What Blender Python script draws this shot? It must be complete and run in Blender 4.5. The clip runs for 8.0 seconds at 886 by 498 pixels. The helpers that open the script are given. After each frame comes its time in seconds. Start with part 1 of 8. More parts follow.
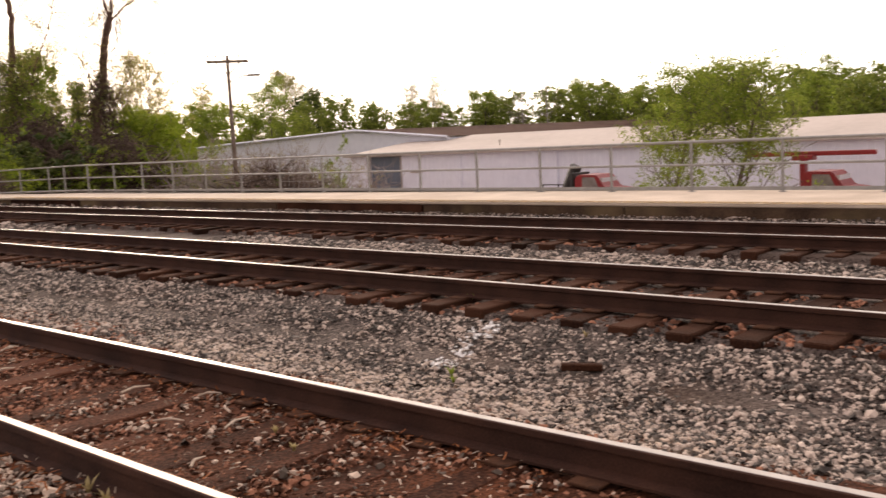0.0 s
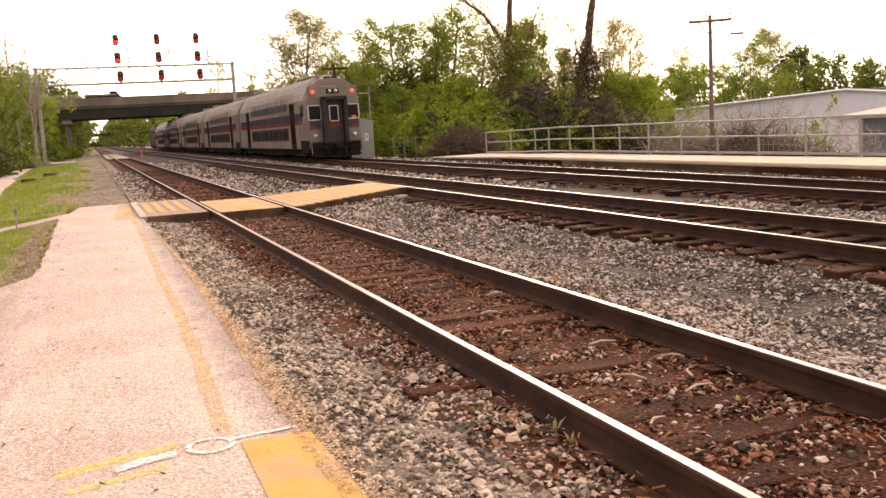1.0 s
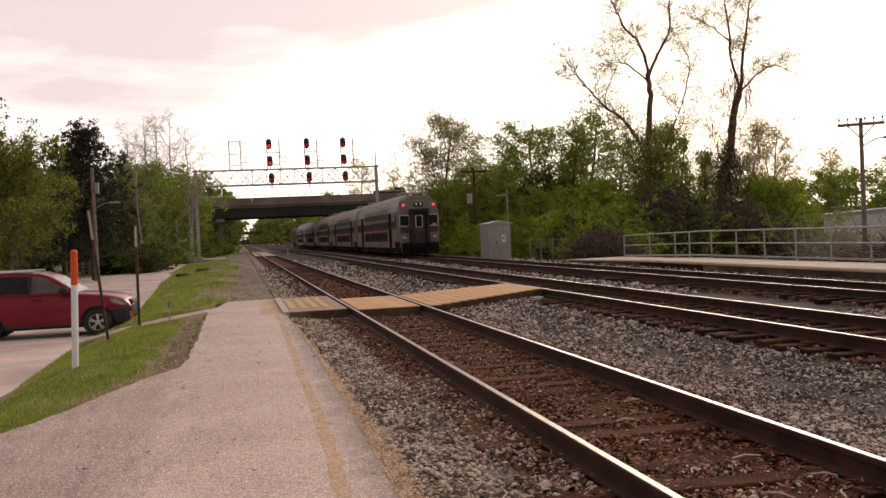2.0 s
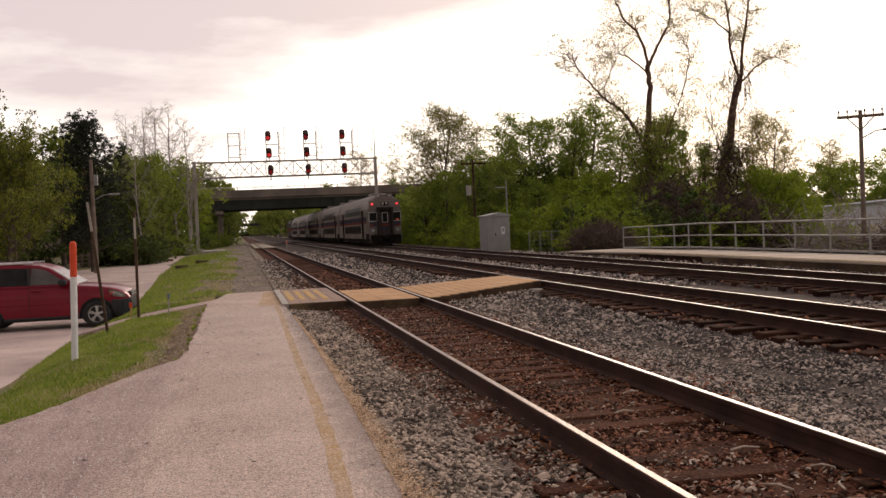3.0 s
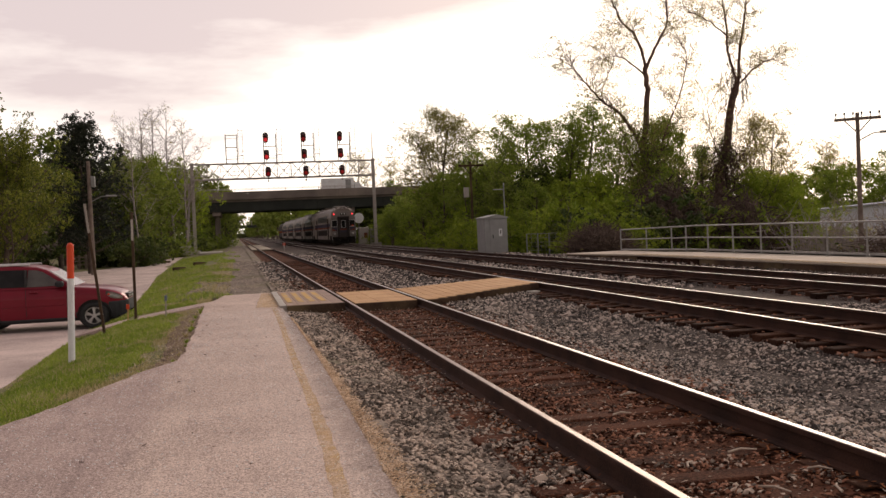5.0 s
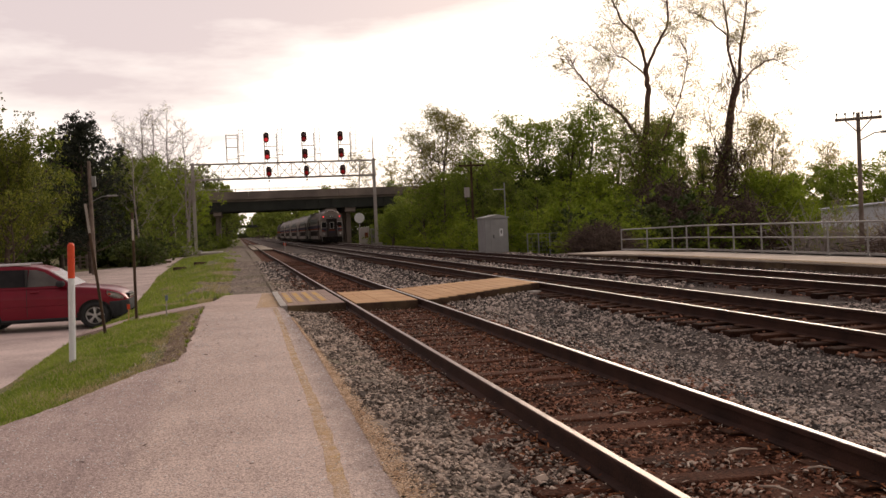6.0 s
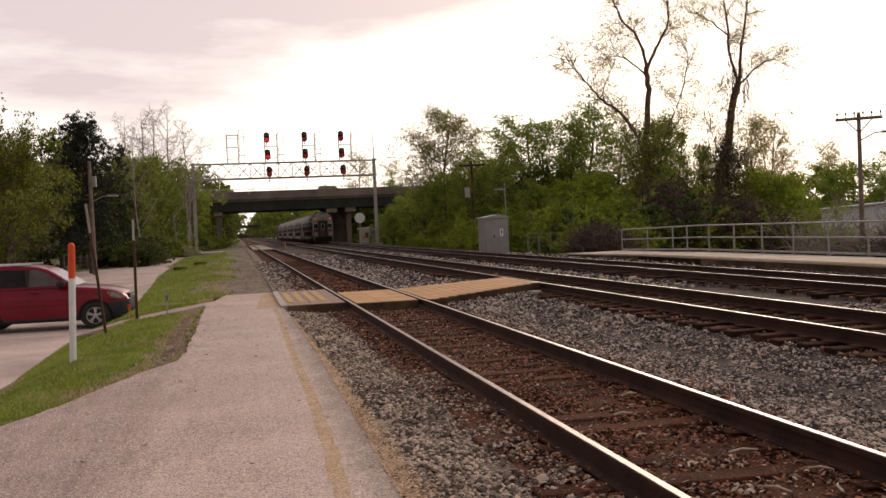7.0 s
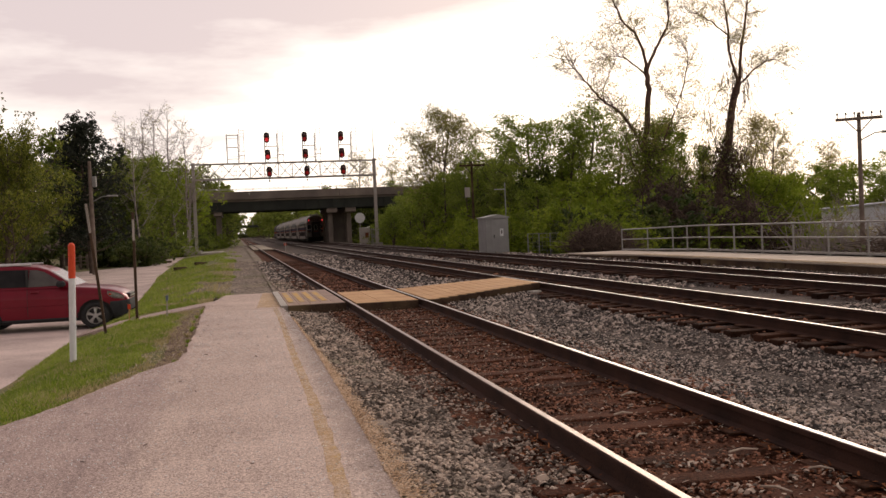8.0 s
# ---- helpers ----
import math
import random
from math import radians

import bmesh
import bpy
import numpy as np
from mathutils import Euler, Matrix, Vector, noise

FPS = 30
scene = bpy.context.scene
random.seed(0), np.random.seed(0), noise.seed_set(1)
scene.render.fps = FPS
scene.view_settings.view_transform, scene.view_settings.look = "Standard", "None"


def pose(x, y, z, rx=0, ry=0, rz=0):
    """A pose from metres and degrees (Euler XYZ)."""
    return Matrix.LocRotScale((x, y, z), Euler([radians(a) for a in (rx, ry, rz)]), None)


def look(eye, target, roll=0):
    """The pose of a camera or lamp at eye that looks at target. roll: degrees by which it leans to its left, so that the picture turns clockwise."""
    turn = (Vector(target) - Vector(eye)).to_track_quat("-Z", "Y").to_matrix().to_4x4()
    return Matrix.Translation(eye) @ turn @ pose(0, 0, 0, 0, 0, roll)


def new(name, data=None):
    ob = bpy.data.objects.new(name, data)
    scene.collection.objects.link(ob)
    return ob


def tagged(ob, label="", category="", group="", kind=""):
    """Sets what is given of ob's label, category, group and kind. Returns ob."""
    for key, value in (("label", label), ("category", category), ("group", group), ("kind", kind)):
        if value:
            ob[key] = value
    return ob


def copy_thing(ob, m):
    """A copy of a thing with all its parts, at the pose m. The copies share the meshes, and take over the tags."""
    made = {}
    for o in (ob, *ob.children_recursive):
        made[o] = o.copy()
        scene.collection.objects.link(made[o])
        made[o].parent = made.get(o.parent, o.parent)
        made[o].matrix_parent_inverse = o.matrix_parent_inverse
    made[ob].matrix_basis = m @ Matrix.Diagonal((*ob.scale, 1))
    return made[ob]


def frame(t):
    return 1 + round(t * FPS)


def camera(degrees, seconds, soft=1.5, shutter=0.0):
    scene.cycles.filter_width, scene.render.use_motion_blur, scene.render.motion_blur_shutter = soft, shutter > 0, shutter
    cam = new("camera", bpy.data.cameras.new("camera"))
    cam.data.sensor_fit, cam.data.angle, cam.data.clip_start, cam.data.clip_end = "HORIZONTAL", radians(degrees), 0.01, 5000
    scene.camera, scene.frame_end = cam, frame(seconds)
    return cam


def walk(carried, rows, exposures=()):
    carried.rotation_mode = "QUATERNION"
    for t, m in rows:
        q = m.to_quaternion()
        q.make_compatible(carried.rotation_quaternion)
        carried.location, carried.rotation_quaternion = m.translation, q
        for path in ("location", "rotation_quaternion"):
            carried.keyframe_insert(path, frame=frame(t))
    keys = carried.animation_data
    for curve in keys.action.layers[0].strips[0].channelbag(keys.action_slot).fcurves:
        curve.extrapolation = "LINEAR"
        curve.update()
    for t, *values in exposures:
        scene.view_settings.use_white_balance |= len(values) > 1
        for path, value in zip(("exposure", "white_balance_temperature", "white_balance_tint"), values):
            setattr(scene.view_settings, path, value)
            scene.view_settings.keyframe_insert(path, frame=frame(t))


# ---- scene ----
# camera: stands at the path's edge, 1.5 m above the rails, and pans to follow the train
cam = camera(50.6, 8.0, shutter=0.1)
EYE_Z = 1.50
PAN = [
    (0.0, -48.93, -6.79, 2.93), (0.3, -37.72, -7.31, 3.14), (0.5, -30.09, -7.47, 3.45), (1.0, -20.55, -7.52, 3.29),
    (1.5, -14.51, -3.16, 2.64), (1.7, -12.36, -0.76, 2.58), (2.1, -12.20, -1.00, 2.58), (3.0, -12.25, -1.41, 2.56),
    (3.5, -12.28, -1.35, 2.52), (4.0, -12.43, -1.34, 2.54), (4.5, -12.42, -1.30, 2.52), (6.0, -12.36, -1.30, 2.50),
    (6.5, -12.34, -1.30, 2.50), (8.0, -12.33, -1.30, 2.51)]
walk(cam, [(t, pose(0, 0, EYE_Z, 90 + p, r, y)) for t, y, p, r in PAN],
     exposures=[(0.0, 0.98, 7300, 15), (0.5, 1.42, 7750, 16), (1.0, 1.36, 7850, 16), (1.5, 1.0, 7600, 15), (1.7, 0.47, 7200, 15), (2.8, 0.05, 7050, 14), (8.0, 0.05, 7050, 14)])

# light: a bright, thinly clouded evening sky and a low, veiled sun beyond the trees
SUN_AZ, SUN_EL = 27.5, 14.0
world = bpy.data.worlds.new("sky")
scene.world = world
world.use_nodes = True


def build_sky():
    nt = world.node_tree
    nt.nodes.clear()
    n, ln = nt.nodes.new, nt.links.new
    out, bg = n("ShaderNodeOutputWorld"), n("ShaderNodeBackground")
    sky = n("ShaderNodeTexSky")
    sky.sky_type, sky.sun_disc = "NISHITA", False
    sky.sun_elevation, sky.sun_rotation = radians(SUN_EL), radians(SUN_AZ)
    sky.air_density, sky.dust_density = 1.0, 2.0
    dim = n("ShaderNodeVectorMath")
    dim.operation = "SCALE"
    dim.inputs[3].default_value = 0.10
    ln(sky.outputs[0], dim.inputs[0])
    co = n("ShaderNodeTexCoord")
    mp = n("ShaderNodeMapping")
    mp.inputs["Scale"].default_value = (1.0, 1.0, 4.5)
    mp.inputs["Location"].default_value = (0.35, 0.1, 0.2)
    ln(co.outputs["Generated"], mp.inputs[0])
    noi = n("ShaderNodeTexNoise")
    noi.inputs["Scale"].default_value, noi.inputs["Detail"].default_value = 2.0, 7.0
    noi.inputs["Roughness"].default_value = 0.55
    ln(mp.outputs[0], noi.inputs[0])
    # cloud bank grows thicker higher up and to the west
    sep = n("ShaderNodeSeparateXYZ")
    ln(co.outputs["Generated"], sep.inputs[0])
    lift = n("ShaderNodeMapRange")
    lift.inputs[1].default_value, lift.inputs[2].default_value = 0.13, 0.27
    lift.inputs[3].default_value, lift.inputs[4].default_value = -0.12, 0.16
    ln(sep.outputs[2], lift.inputs[0])
    side = n("ShaderNodeMapRange")
    side.inputs[1].default_value, side.inputs[2].default_value = 0.35, -0.15
    side.inputs[3].default_value, side.inputs[4].default_value = -0.14, 0.09
    ln(sep.outputs[0], side.inputs[0])
    a, b = n("ShaderNodeMath"), n("ShaderNodeMath")
    ln(noi.outputs[0], a.inputs[0]), ln(lift.outputs[0], a.inputs[1])
    ln(a.outputs[0], b.inputs[0]), ln(side.outputs[0], b.inputs[1])
    ramp = n("ShaderNodeValToRGB")
    e = ramp.color_ramp.elements
    e[0].position, e[0].color = 0.44, (1.55, 1.48, 1.42, 1)
    e[1].position, e[1].color = 0.62, (0.75, 0.665, 0.695, 1)
    m = e.new(0.51)
    m.color = (1.06, 0.995, 0.985, 1)
    ln(b.outputs[0], ramp.inputs[0])
    mix = n("ShaderNodeMixRGB")
    mix.inputs[0].default_value = 0.92
    ln(dim.outputs[0], mix.inputs[1]), ln(ramp.outputs[0], mix.inputs[2])
    ln(mix.outputs[0], bg.inputs[0])
    # brightest round the veiled sun, duller in the opposite quarter
    dot = n("ShaderNodeVectorMath")
    dot.operation = "DOT_PRODUCT"
    ln(co.outputs["Generated"], dot.inputs[0])
    dot.inputs[1].default_value = (math.sin(radians(SUN_AZ)), math.cos(radians(SUN_AZ)), 0.25)
    fall = n("ShaderNodeMapRange")
    fall.interpolation_type = "SMOOTHSTEP"
    fall.inputs[1].default_value, fall.inputs[2].default_value = -0.7, 0.75
    fall.inputs[3].default_value, fall.inputs[4].default_value = 0.45, 1.0
    ln(dot.outputs["Value"], fall.inputs[0])
    ln(fall.outputs[0], bg.inputs[1])
    ln(bg.outputs[0], out.inputs[0])


build_sky()
sun = new("sun", bpy.data.lights.new("sun", "SUN"))
sun.data.energy, sun.data.angle, sun.data.color = 1.1, radians(18), (1.0, 0.88, 0.74)
_az, _el = radians(SUN_AZ), radians(SUN_EL)
sun.matrix_world = look((math.sin(_az) * math.cos(_el) * 200, math.cos(_az) * math.cos(_el) * 200, math.sin(_el) * 200), (0, 0, 0))
# ---- materials ----
def surface(name, a, b, scale=3.0, rough=0.8, metal=0.0, bump=0.0, fine=60.0, space="Object", spread=0.0, c=None, stain=0.0, rand=False, coat=0.0, grit=0.8, spec=0.5, wide=1.2, speck=0.0, skew=0.0):
    """Two-scale noise between colours a and b, optional stains of colour c, bump and per-island variation."""
    m = bpy.data.materials.new(name)
    m.use_nodes = True
    nt = m.node_tree
    n, ln = nt.nodes.new, nt.links.new
    p = nt.nodes["Principled BSDF"]
    p.inputs["Roughness"].default_value, p.inputs["Metallic"].default_value = rough, metal
    p.inputs["Coat Weight"].default_value = coat
    p.inputs["Specular IOR Level"].default_value = spec
    co = n("ShaderNodeTexCoord")
    src = co.outputs["Object"]
    if space == "World":
        src = n("ShaderNodeNewGeometry").outputs["Position"]
    n1, n2 = n("ShaderNodeTexNoise"), n("ShaderNodeTexNoise")
    n1.inputs["Scale"].default_value, n1.inputs["Detail"].default_value = scale, 5
    n2.inputs["Scale"].default_value, n2.inputs["Detail"].default_value = fine, 3
    ln(src, n1.inputs[0]), ln(src, n2.inputs[0])
    mixf = n("ShaderNodeMath")
    mixf.operation = "MULTIPLY_ADD"
    ln(n1.outputs[0], mixf.inputs[0])
    mixf.inputs[1].default_value = wide
    half = n("ShaderNodeMath")
    half.operation = "MULTIPLY_ADD"
    ln(n2.outputs[0], half.inputs[0])
    half.inputs[1].default_value, half.inputs[2].default_value = grit, 0.5 - wide / 2 - grit / 2
    ln(half.outputs[0], mixf.inputs[2])
    fac = mixf.outputs[0]
    if speck:
        vo = n("ShaderNodeTexVoronoi")
        vo.inputs["Scale"].default_value = fine * 1.5
        ln(src, vo.inputs[0])
        sp = n("ShaderNodeSeparateColor")
        ln(vo.outputs["Color"], sp.inputs[0])
        ms = n("ShaderNodeMath")
        ms.operation = "MULTIPLY_ADD"
        ln(sp.outputs[0], ms.inputs[0])
        ms.inputs[1].default_value = speck
        mo = n("ShaderNodeMath")
        mo.operation = "SUBTRACT"
        ln(fac, mo.inputs[0])
        mo.inputs[1].default_value = speck / 2
        ln(mo.outputs[0], ms.inputs[2])
        fac = ms.outputs[0]
    if spread:
        if rand:
            r = n("ShaderNodeObjectInfo").outputs["Random"]
        else:
            r = n("ShaderNodeNewGeometry").outputs["Random Per Island"]
        ad = n("ShaderNodeMath")
        ad.operation = "MULTIPLY_ADD"
        ln(r, ad.inputs[0])
        ad.inputs[1].default_value = spread
        sh = n("ShaderNodeMath")
        sh.operation = "SUBTRACT"
        ln(fac, sh.inputs[0])
        sh.inputs[1].default_value = spread / 2
        ln(sh.outputs[0], ad.inputs[2])
        fac = ad.outputs[0]
    ramp = n("ShaderNodeValToRGB")
    e = ramp.color_ramp.elements
    e[0].position, e[0].color = 0.2, (*a, 1)
    e[1].position, e[1].color = 0.8, (*b, 1)
    if skew:
        e.new(0.58).color = (*[p_ + (q_ - p_) * skew for p_, q_ in zip(a, b)], 1)
    ln(fac, ramp.inputs[0])
    col = ramp.outputs[0]
    if c:
        n3 = n("ShaderNodeTexNoise")
        n3.inputs["Scale"].default_value, n3.inputs["Detail"].default_value = scale * 0.35, 6
        ln(src, n3.inputs[0])
        r3 = n("ShaderNodeValToRGB")
        r3.color_ramp.elements[0].position, r3.color_ramp.elements[1].position = 0.5, 0.66
        r3.color_ramp.elements[1].color = (stain, stain, stain, 1)
        ln(n3.outputs[0], r3.inputs[0])
        mx = n("ShaderNodeMixRGB")
        ln(r3.outputs[0], mx.inputs[0]), ln(col, mx.inputs[1])
        mx.inputs[2].default_value = (*c, 1)
        col = mx.outputs[0]
    ln(col, p.inputs["Base Color"])
    if bump:
        bp = n("ShaderNodeBump")
        bp.inputs["Strength"].default_value, bp.inputs["Distance"].default_value = bump, 0.02
        ln(n2.outputs[0], bp.inputs["Height"])
        ln(bp.outputs[0], p.inputs["Normal"])
    return m


def worn_away(m, scale, lo, hi, top=1.0):
    """Lets what lies beneath show through where paint has worn off."""
    nt = m.node_tree
    g, t, r = nt.nodes.new("ShaderNodeNewGeometry"), nt.nodes.new("ShaderNodeTexNoise"), nt.nodes.new("ShaderNodeMapRange")
    t.inputs["Scale"].default_value, t.inputs["Detail"].default_value, t.inputs["Roughness"].default_value = scale, 6, 0.7
    r.inputs[1].default_value, r.inputs[2].default_value, r.inputs[4].default_value = lo, hi, top
    nt.links.new(g.outputs["Position"], t.inputs[0]), nt.links.new(t.outputs[0], r.inputs[0])
    nt.links.new(r.outputs[0], nt.nodes["Principled BSDF"].inputs["Alpha"])
    return m


def leafy(name, a, b, thru=0.35):
    m = surface(name, a, b, 0.5, 0.6, fine=3.0, spread=0.8, spec=0.2)
    nt = m.node_tree
    p = nt.nodes["Principled BSDF"]
    t = nt.nodes.new("ShaderNodeBsdfTranslucent")
    mx = nt.nodes.new("ShaderNodeMixShader")
    col = p.inputs["Base Color"].links[0].from_socket
    nt.links.new(col, t.inputs[0])
    mx.inputs[0].default_value = thru
    nt.links.new(p.outputs[0], mx.inputs[1]), nt.links.new(t.outputs[0], mx.inputs[2])
    nt.links.new(mx.outputs[0], nt.nodes["Material Output"].inputs[0])
    return m


def glow(name, color, strength, base=(0.1, 0.01, 0.01)):
    m = bpy.data.materials.new(name)
    m.use_nodes = True
    p = m.node_tree.nodes["Principled BSDF"]
    p.inputs["Base Color"].default_value = (*base, 1)
    p.inputs["Roughness"].default_value = 0.15
    p.inputs["Emission Color"].default_value = (*color, 1)
    p.inputs["Emission Strength"].default_value = strength
    return m


M = {
    "ground": surface("soil and grass", (0.09, 0.11, 0.032), (0.20, 0.175, 0.08), 0.6, 0.95, bump=0.5, fine=25, space="World", c=(0.20, 0.15, 0.105), stain=0.8, spec=0.2),
    "gravel": surface("dusty gravel strip", (0.085, 0.066, 0.053), (0.30, 0.24, 0.195), 0.7, 0.95, bump=0.7, fine=30, space="World", c=(0.12, 0.115, 0.045), stain=0.5, grit=1.4, spec=0.15, speck=0.5),
    "asphalt": surface("pale worn asphalt", (0.345, 0.26, 0.222), (0.75, 0.596, 0.515), 1.1, 0.92, bump=0.6, fine=62, space="World", c=(0.44, 0.332, 0.285), stain=0.4, grit=0.95, spec=0.2, wide=0.5, speck=0.72),
    "road": surface("old road asphalt", (0.36, 0.278, 0.252), (0.64, 0.51, 0.465), 0.9, 0.92, bump=0.3, fine=40, space="World", c=(0.29, 0.222, 0.202), stain=0.6, grit=1.2, spec=0.2, speck=0.4),
    "concrete": surface("weathered concrete", (0.30, 0.27, 0.24), (0.50, 0.45, 0.40), 1.3, 0.9, bump=0.2, fine=40, space="World", c=(0.22, 0.19, 0.16), stain=0.5),
    "platform": surface("tan platform concrete", (0.42, 0.345, 0.272), (0.60, 0.505, 0.41), 1.3, 0.9, bump=0.2, fine=40, space="World", c=(0.36, 0.285, 0.22), stain=0.5),
    "bridge": surface("stained bridge concrete", (0.15, 0.118, 0.10), (0.265, 0.215, 0.182), 0.5, 0.9, bump=0.2, fine=12, space="World", c=(0.11, 0.09, 0.08), stain=0.7),
    "girder": surface("green-grey painted girder steel", (0.014, 0.016, 0.013), (0.036, 0.039, 0.031), 0.6, 0.8, fine=9, space="World"),
    "bed": surface("ballast bed", (0.022, 0.017, 0.015), (0.15, 0.12, 0.105), 1.2, 0.95, bump=1.0, fine=34, space="World", c=(0.07, 0.042, 0.03), stain=0.7, grit=1.6, spec=0.1, speck=0.6),
    "tie": surface("weathered timber tie", (0.016, 0.007, 0.004), (0.066, 0.028, 0.016), 2.2, 0.92, bump=0.6, fine=45, spread=0.6, rand=True, spec=0.1),
    "tie_dirt": surface("dirt-covered timber tie", (0.030, 0.012, 0.007), (0.115, 0.047, 0.028), 2.6, 0.95, bump=0.7, fine=38, spread=0.5, rand=True, spec=0.08, grit=1.3, speck=0.4),
    "plate": surface("rusted tie plate", (0.04, 0.018, 0.010), (0.11, 0.048, 0.025), 8, 0.85, bump=0.3, fine=80, spec=0.2),
    "rail": surface("rusted rail steel", (0.022, 0.0095, 0.0065), (0.064, 0.028, 0.018), 3, 0.8, 0.0, bump=0.15, fine=70, space="World", spec=0.2),
    "railhead": surface("polished rail head", (0.26, 0.232, 0.214), (0.39, 0.352, 0.33), 5, 0.40, 1.0, fine=120, space="World"),
    "railhead_dull": surface("browned rail head", (0.17, 0.118, 0.10), (0.29, 0.215, 0.185), 5, 0.42, 0.82, fine=120, space="World"),
    "stone": surface("crushed granite ballast", (0.031, 0.024, 0.020), (0.50, 0.408, 0.345), 0.8, 0.75, fine=20, space="World", spread=1.5, spec=0.4, skew=0.21),
    "stone_beige": surface("dusty beige ballast", (0.080, 0.060, 0.046), (0.56, 0.44, 0.35), 0.8, 0.8, fine=20, space="World", spread=1.5, spec=0.35, skew=0.36),
    "bed_brown": surface("brown track dirt", (0.028, 0.009, 0.004), (0.13, 0.047, 0.023), 1.5, 0.95, bump=1.0, fine=40, space="World", grit=1.5, spec=0.1, speck=0.5),
    "stone_brown": surface("dirt-stained ballast", (0.032, 0.011, 0.005), (0.33, 0.155, 0.098), 0.8, 0.9, fine=20, space="World", spread=1.5, spec=0.15, skew=0.30),
    "straw": surface("bleached straw and bark", (0.20, 0.145, 0.105), (0.55, 0.45, 0.36), 2, 0.9, fine=20, space="World", spread=1.1),
    "rust_litter": surface("rusty bark and dead leaf litter", (0.10, 0.034, 0.014), (0.32, 0.125, 0.055), 2, 0.95, fine=20, space="World", spread=0.9, spec=0.1),
    "sawdust": surface("orange wood dust", (0.38, 0.235, 0.135), (0.60, 0.42, 0.27), 5, 0.95, bump=0.5, fine=90, space="World", grit=1.5, spec=0.1),
    "chip": surface("wood chips and straw", (0.44, 0.27, 0.15), (0.82, 0.63, 0.45), 2, 0.9, fine=20, space="World", spread=0.8),
    "plank": surface("fresh tan crossing planks", (0.42, 0.228, 0.102), (0.58, 0.345, 0.168), 1.8, 0.8, bump=0.3, fine=30, spread=0.2, rand=True, spec=0.25),
    "plank_old": surface("weathered pinkish planks", (0.24, 0.155, 0.12), (0.36, 0.24, 0.18), 1.8, 0.85, bump=0.3, fine=30, spread=0.35, rand=True),
    "plank_edge": surface("dark treated timber", (0.035, 0.021, 0.014), (0.105, 0.066, 0.042), 2.0, 0.9, bump=0.3, fine=30, c=(0.19, 0.14, 0.075), stain=0.6, spec=0.2),
    "yellow": surface("worn yellow paint", (0.46, 0.26, 0.05), (0.55, 0.33, 0.085), 6, 0.85, fine=60, space="World", c=(0.33, 0.27, 0.22), stain=0.8),
    "yellow_faint": surface("almost worn away yellow paint", (0.60, 0.37, 0.10), (0.70, 0.46, 0.15), 6, 0.9, fine=60, space="World", c=(0.55, 0.39, 0.2), stain=0.8, spec=0.2),
    "white_paint": surface("white marking paint", (0.62, 0.60, 0.58), (0.8, 0.78, 0.76), 9, 0.8, fine=60, space="World", c=(0.4, 0.35, 0.33), stain=0.5),
    "galv": surface("galvanised steel", (0.22, 0.215, 0.21), (0.34, 0.335, 0.325), 4, 0.55, 0.4, fine=50),
    "steel_grey": surface("grey painted steel", (0.36, 0.322, 0.298), (0.50, 0.455, 0.42), 1.2, 0.65, 0.1, fine=30, c=(0.22, 0.16, 0.13), stain=0.4),
    "cabinet": surface("grey cabinet paint", (0.26, 0.255, 0.25), (0.34, 0.335, 0.325), 1.5, 0.55, 0.2, fine=30),
    "wood_pole": surface("weathered pole timber", (0.13, 0.095, 0.075), (0.26, 0.20, 0.165), 3, 0.9, bump=0.4, fine=30),
    "bark": surface("dark bark", (0.045, 0.033, 0.026), (0.15, 0.11, 0.085), 3, 0.95, bump=0.6, fine=18),
    "bark_brown": surface("brown sunlit bark", (0.08, 0.047, 0.037), (0.21, 0.13, 0.103), 3, 0.95, bump=0.6, fine=18, spec=0.2),
    "bark_pale": surface("pale bark", (0.23, 0.19, 0.178), (0.42, 0.36, 0.34), 2, 0.95, bump=0.4, fine=18, spec=0.2),
    "vine": surface("dead vine tangle", (0.06, 0.043, 0.035), (0.17, 0.122, 0.098), 3, 0.95, fine=10, spread=0.6, spec=0.1),
    "leaf": leafy("spring leaves", (0.145, 0.212, 0.026), (0.275, 0.328, 0.058), 0.54),
    "leaf_bright": leafy("bright new leaves", (0.175, 0.252, 0.022), (0.31, 0.365, 0.048), 0.58),
    "leaf_dark": leafy("dense dark leaves", (0.040, 0.062, 0.014), (0.115, 0.14, 0.036), 0.34),
    "leaf_oak": leafy("yellow-green oak leaves", (0.072, 0.096, 0.013), (0.27, 0.285, 0.048), 0.42),
    "leaf_olive": leafy("thin olive spring leaves", (0.28, 0.25, 0.08), (0.50, 0.425, 0.165), 0.75),
    "leaf_mid": leafy("shaded green leaves", (0.13, 0.18, 0.03), (0.245, 0.28, 0.058), 0.5),
    "leaf_tan": leafy("unfolding tan-green leaves", (0.17, 0.165, 0.05), (0.36, 0.325, 0.12), 0.6),
    "panel": surface("pale far crossing panel", (0.30, 0.245, 0.185), (0.41, 0.345, 0.27), 1.0, 0.9, fine=12, space="World"),
    "soil": surface("bare gritty soil", (0.055, 0.034, 0.022), (0.24, 0.162, 0.112), 3.0, 0.95, bump=0.8, fine=45, space="World", grit=1.4, spec=0.1, speck=0.7),
    "lemon": surface("lemon survey paint", (0.72, 0.60, 0.12), (0.82, 0.72, 0.22), 6, 0.9, fine=60, space="World", spec=0.2),
    "needle": leafy("pine needles", (0.014, 0.022, 0.014), (0.045, 0.05, 0.032), 0.1),
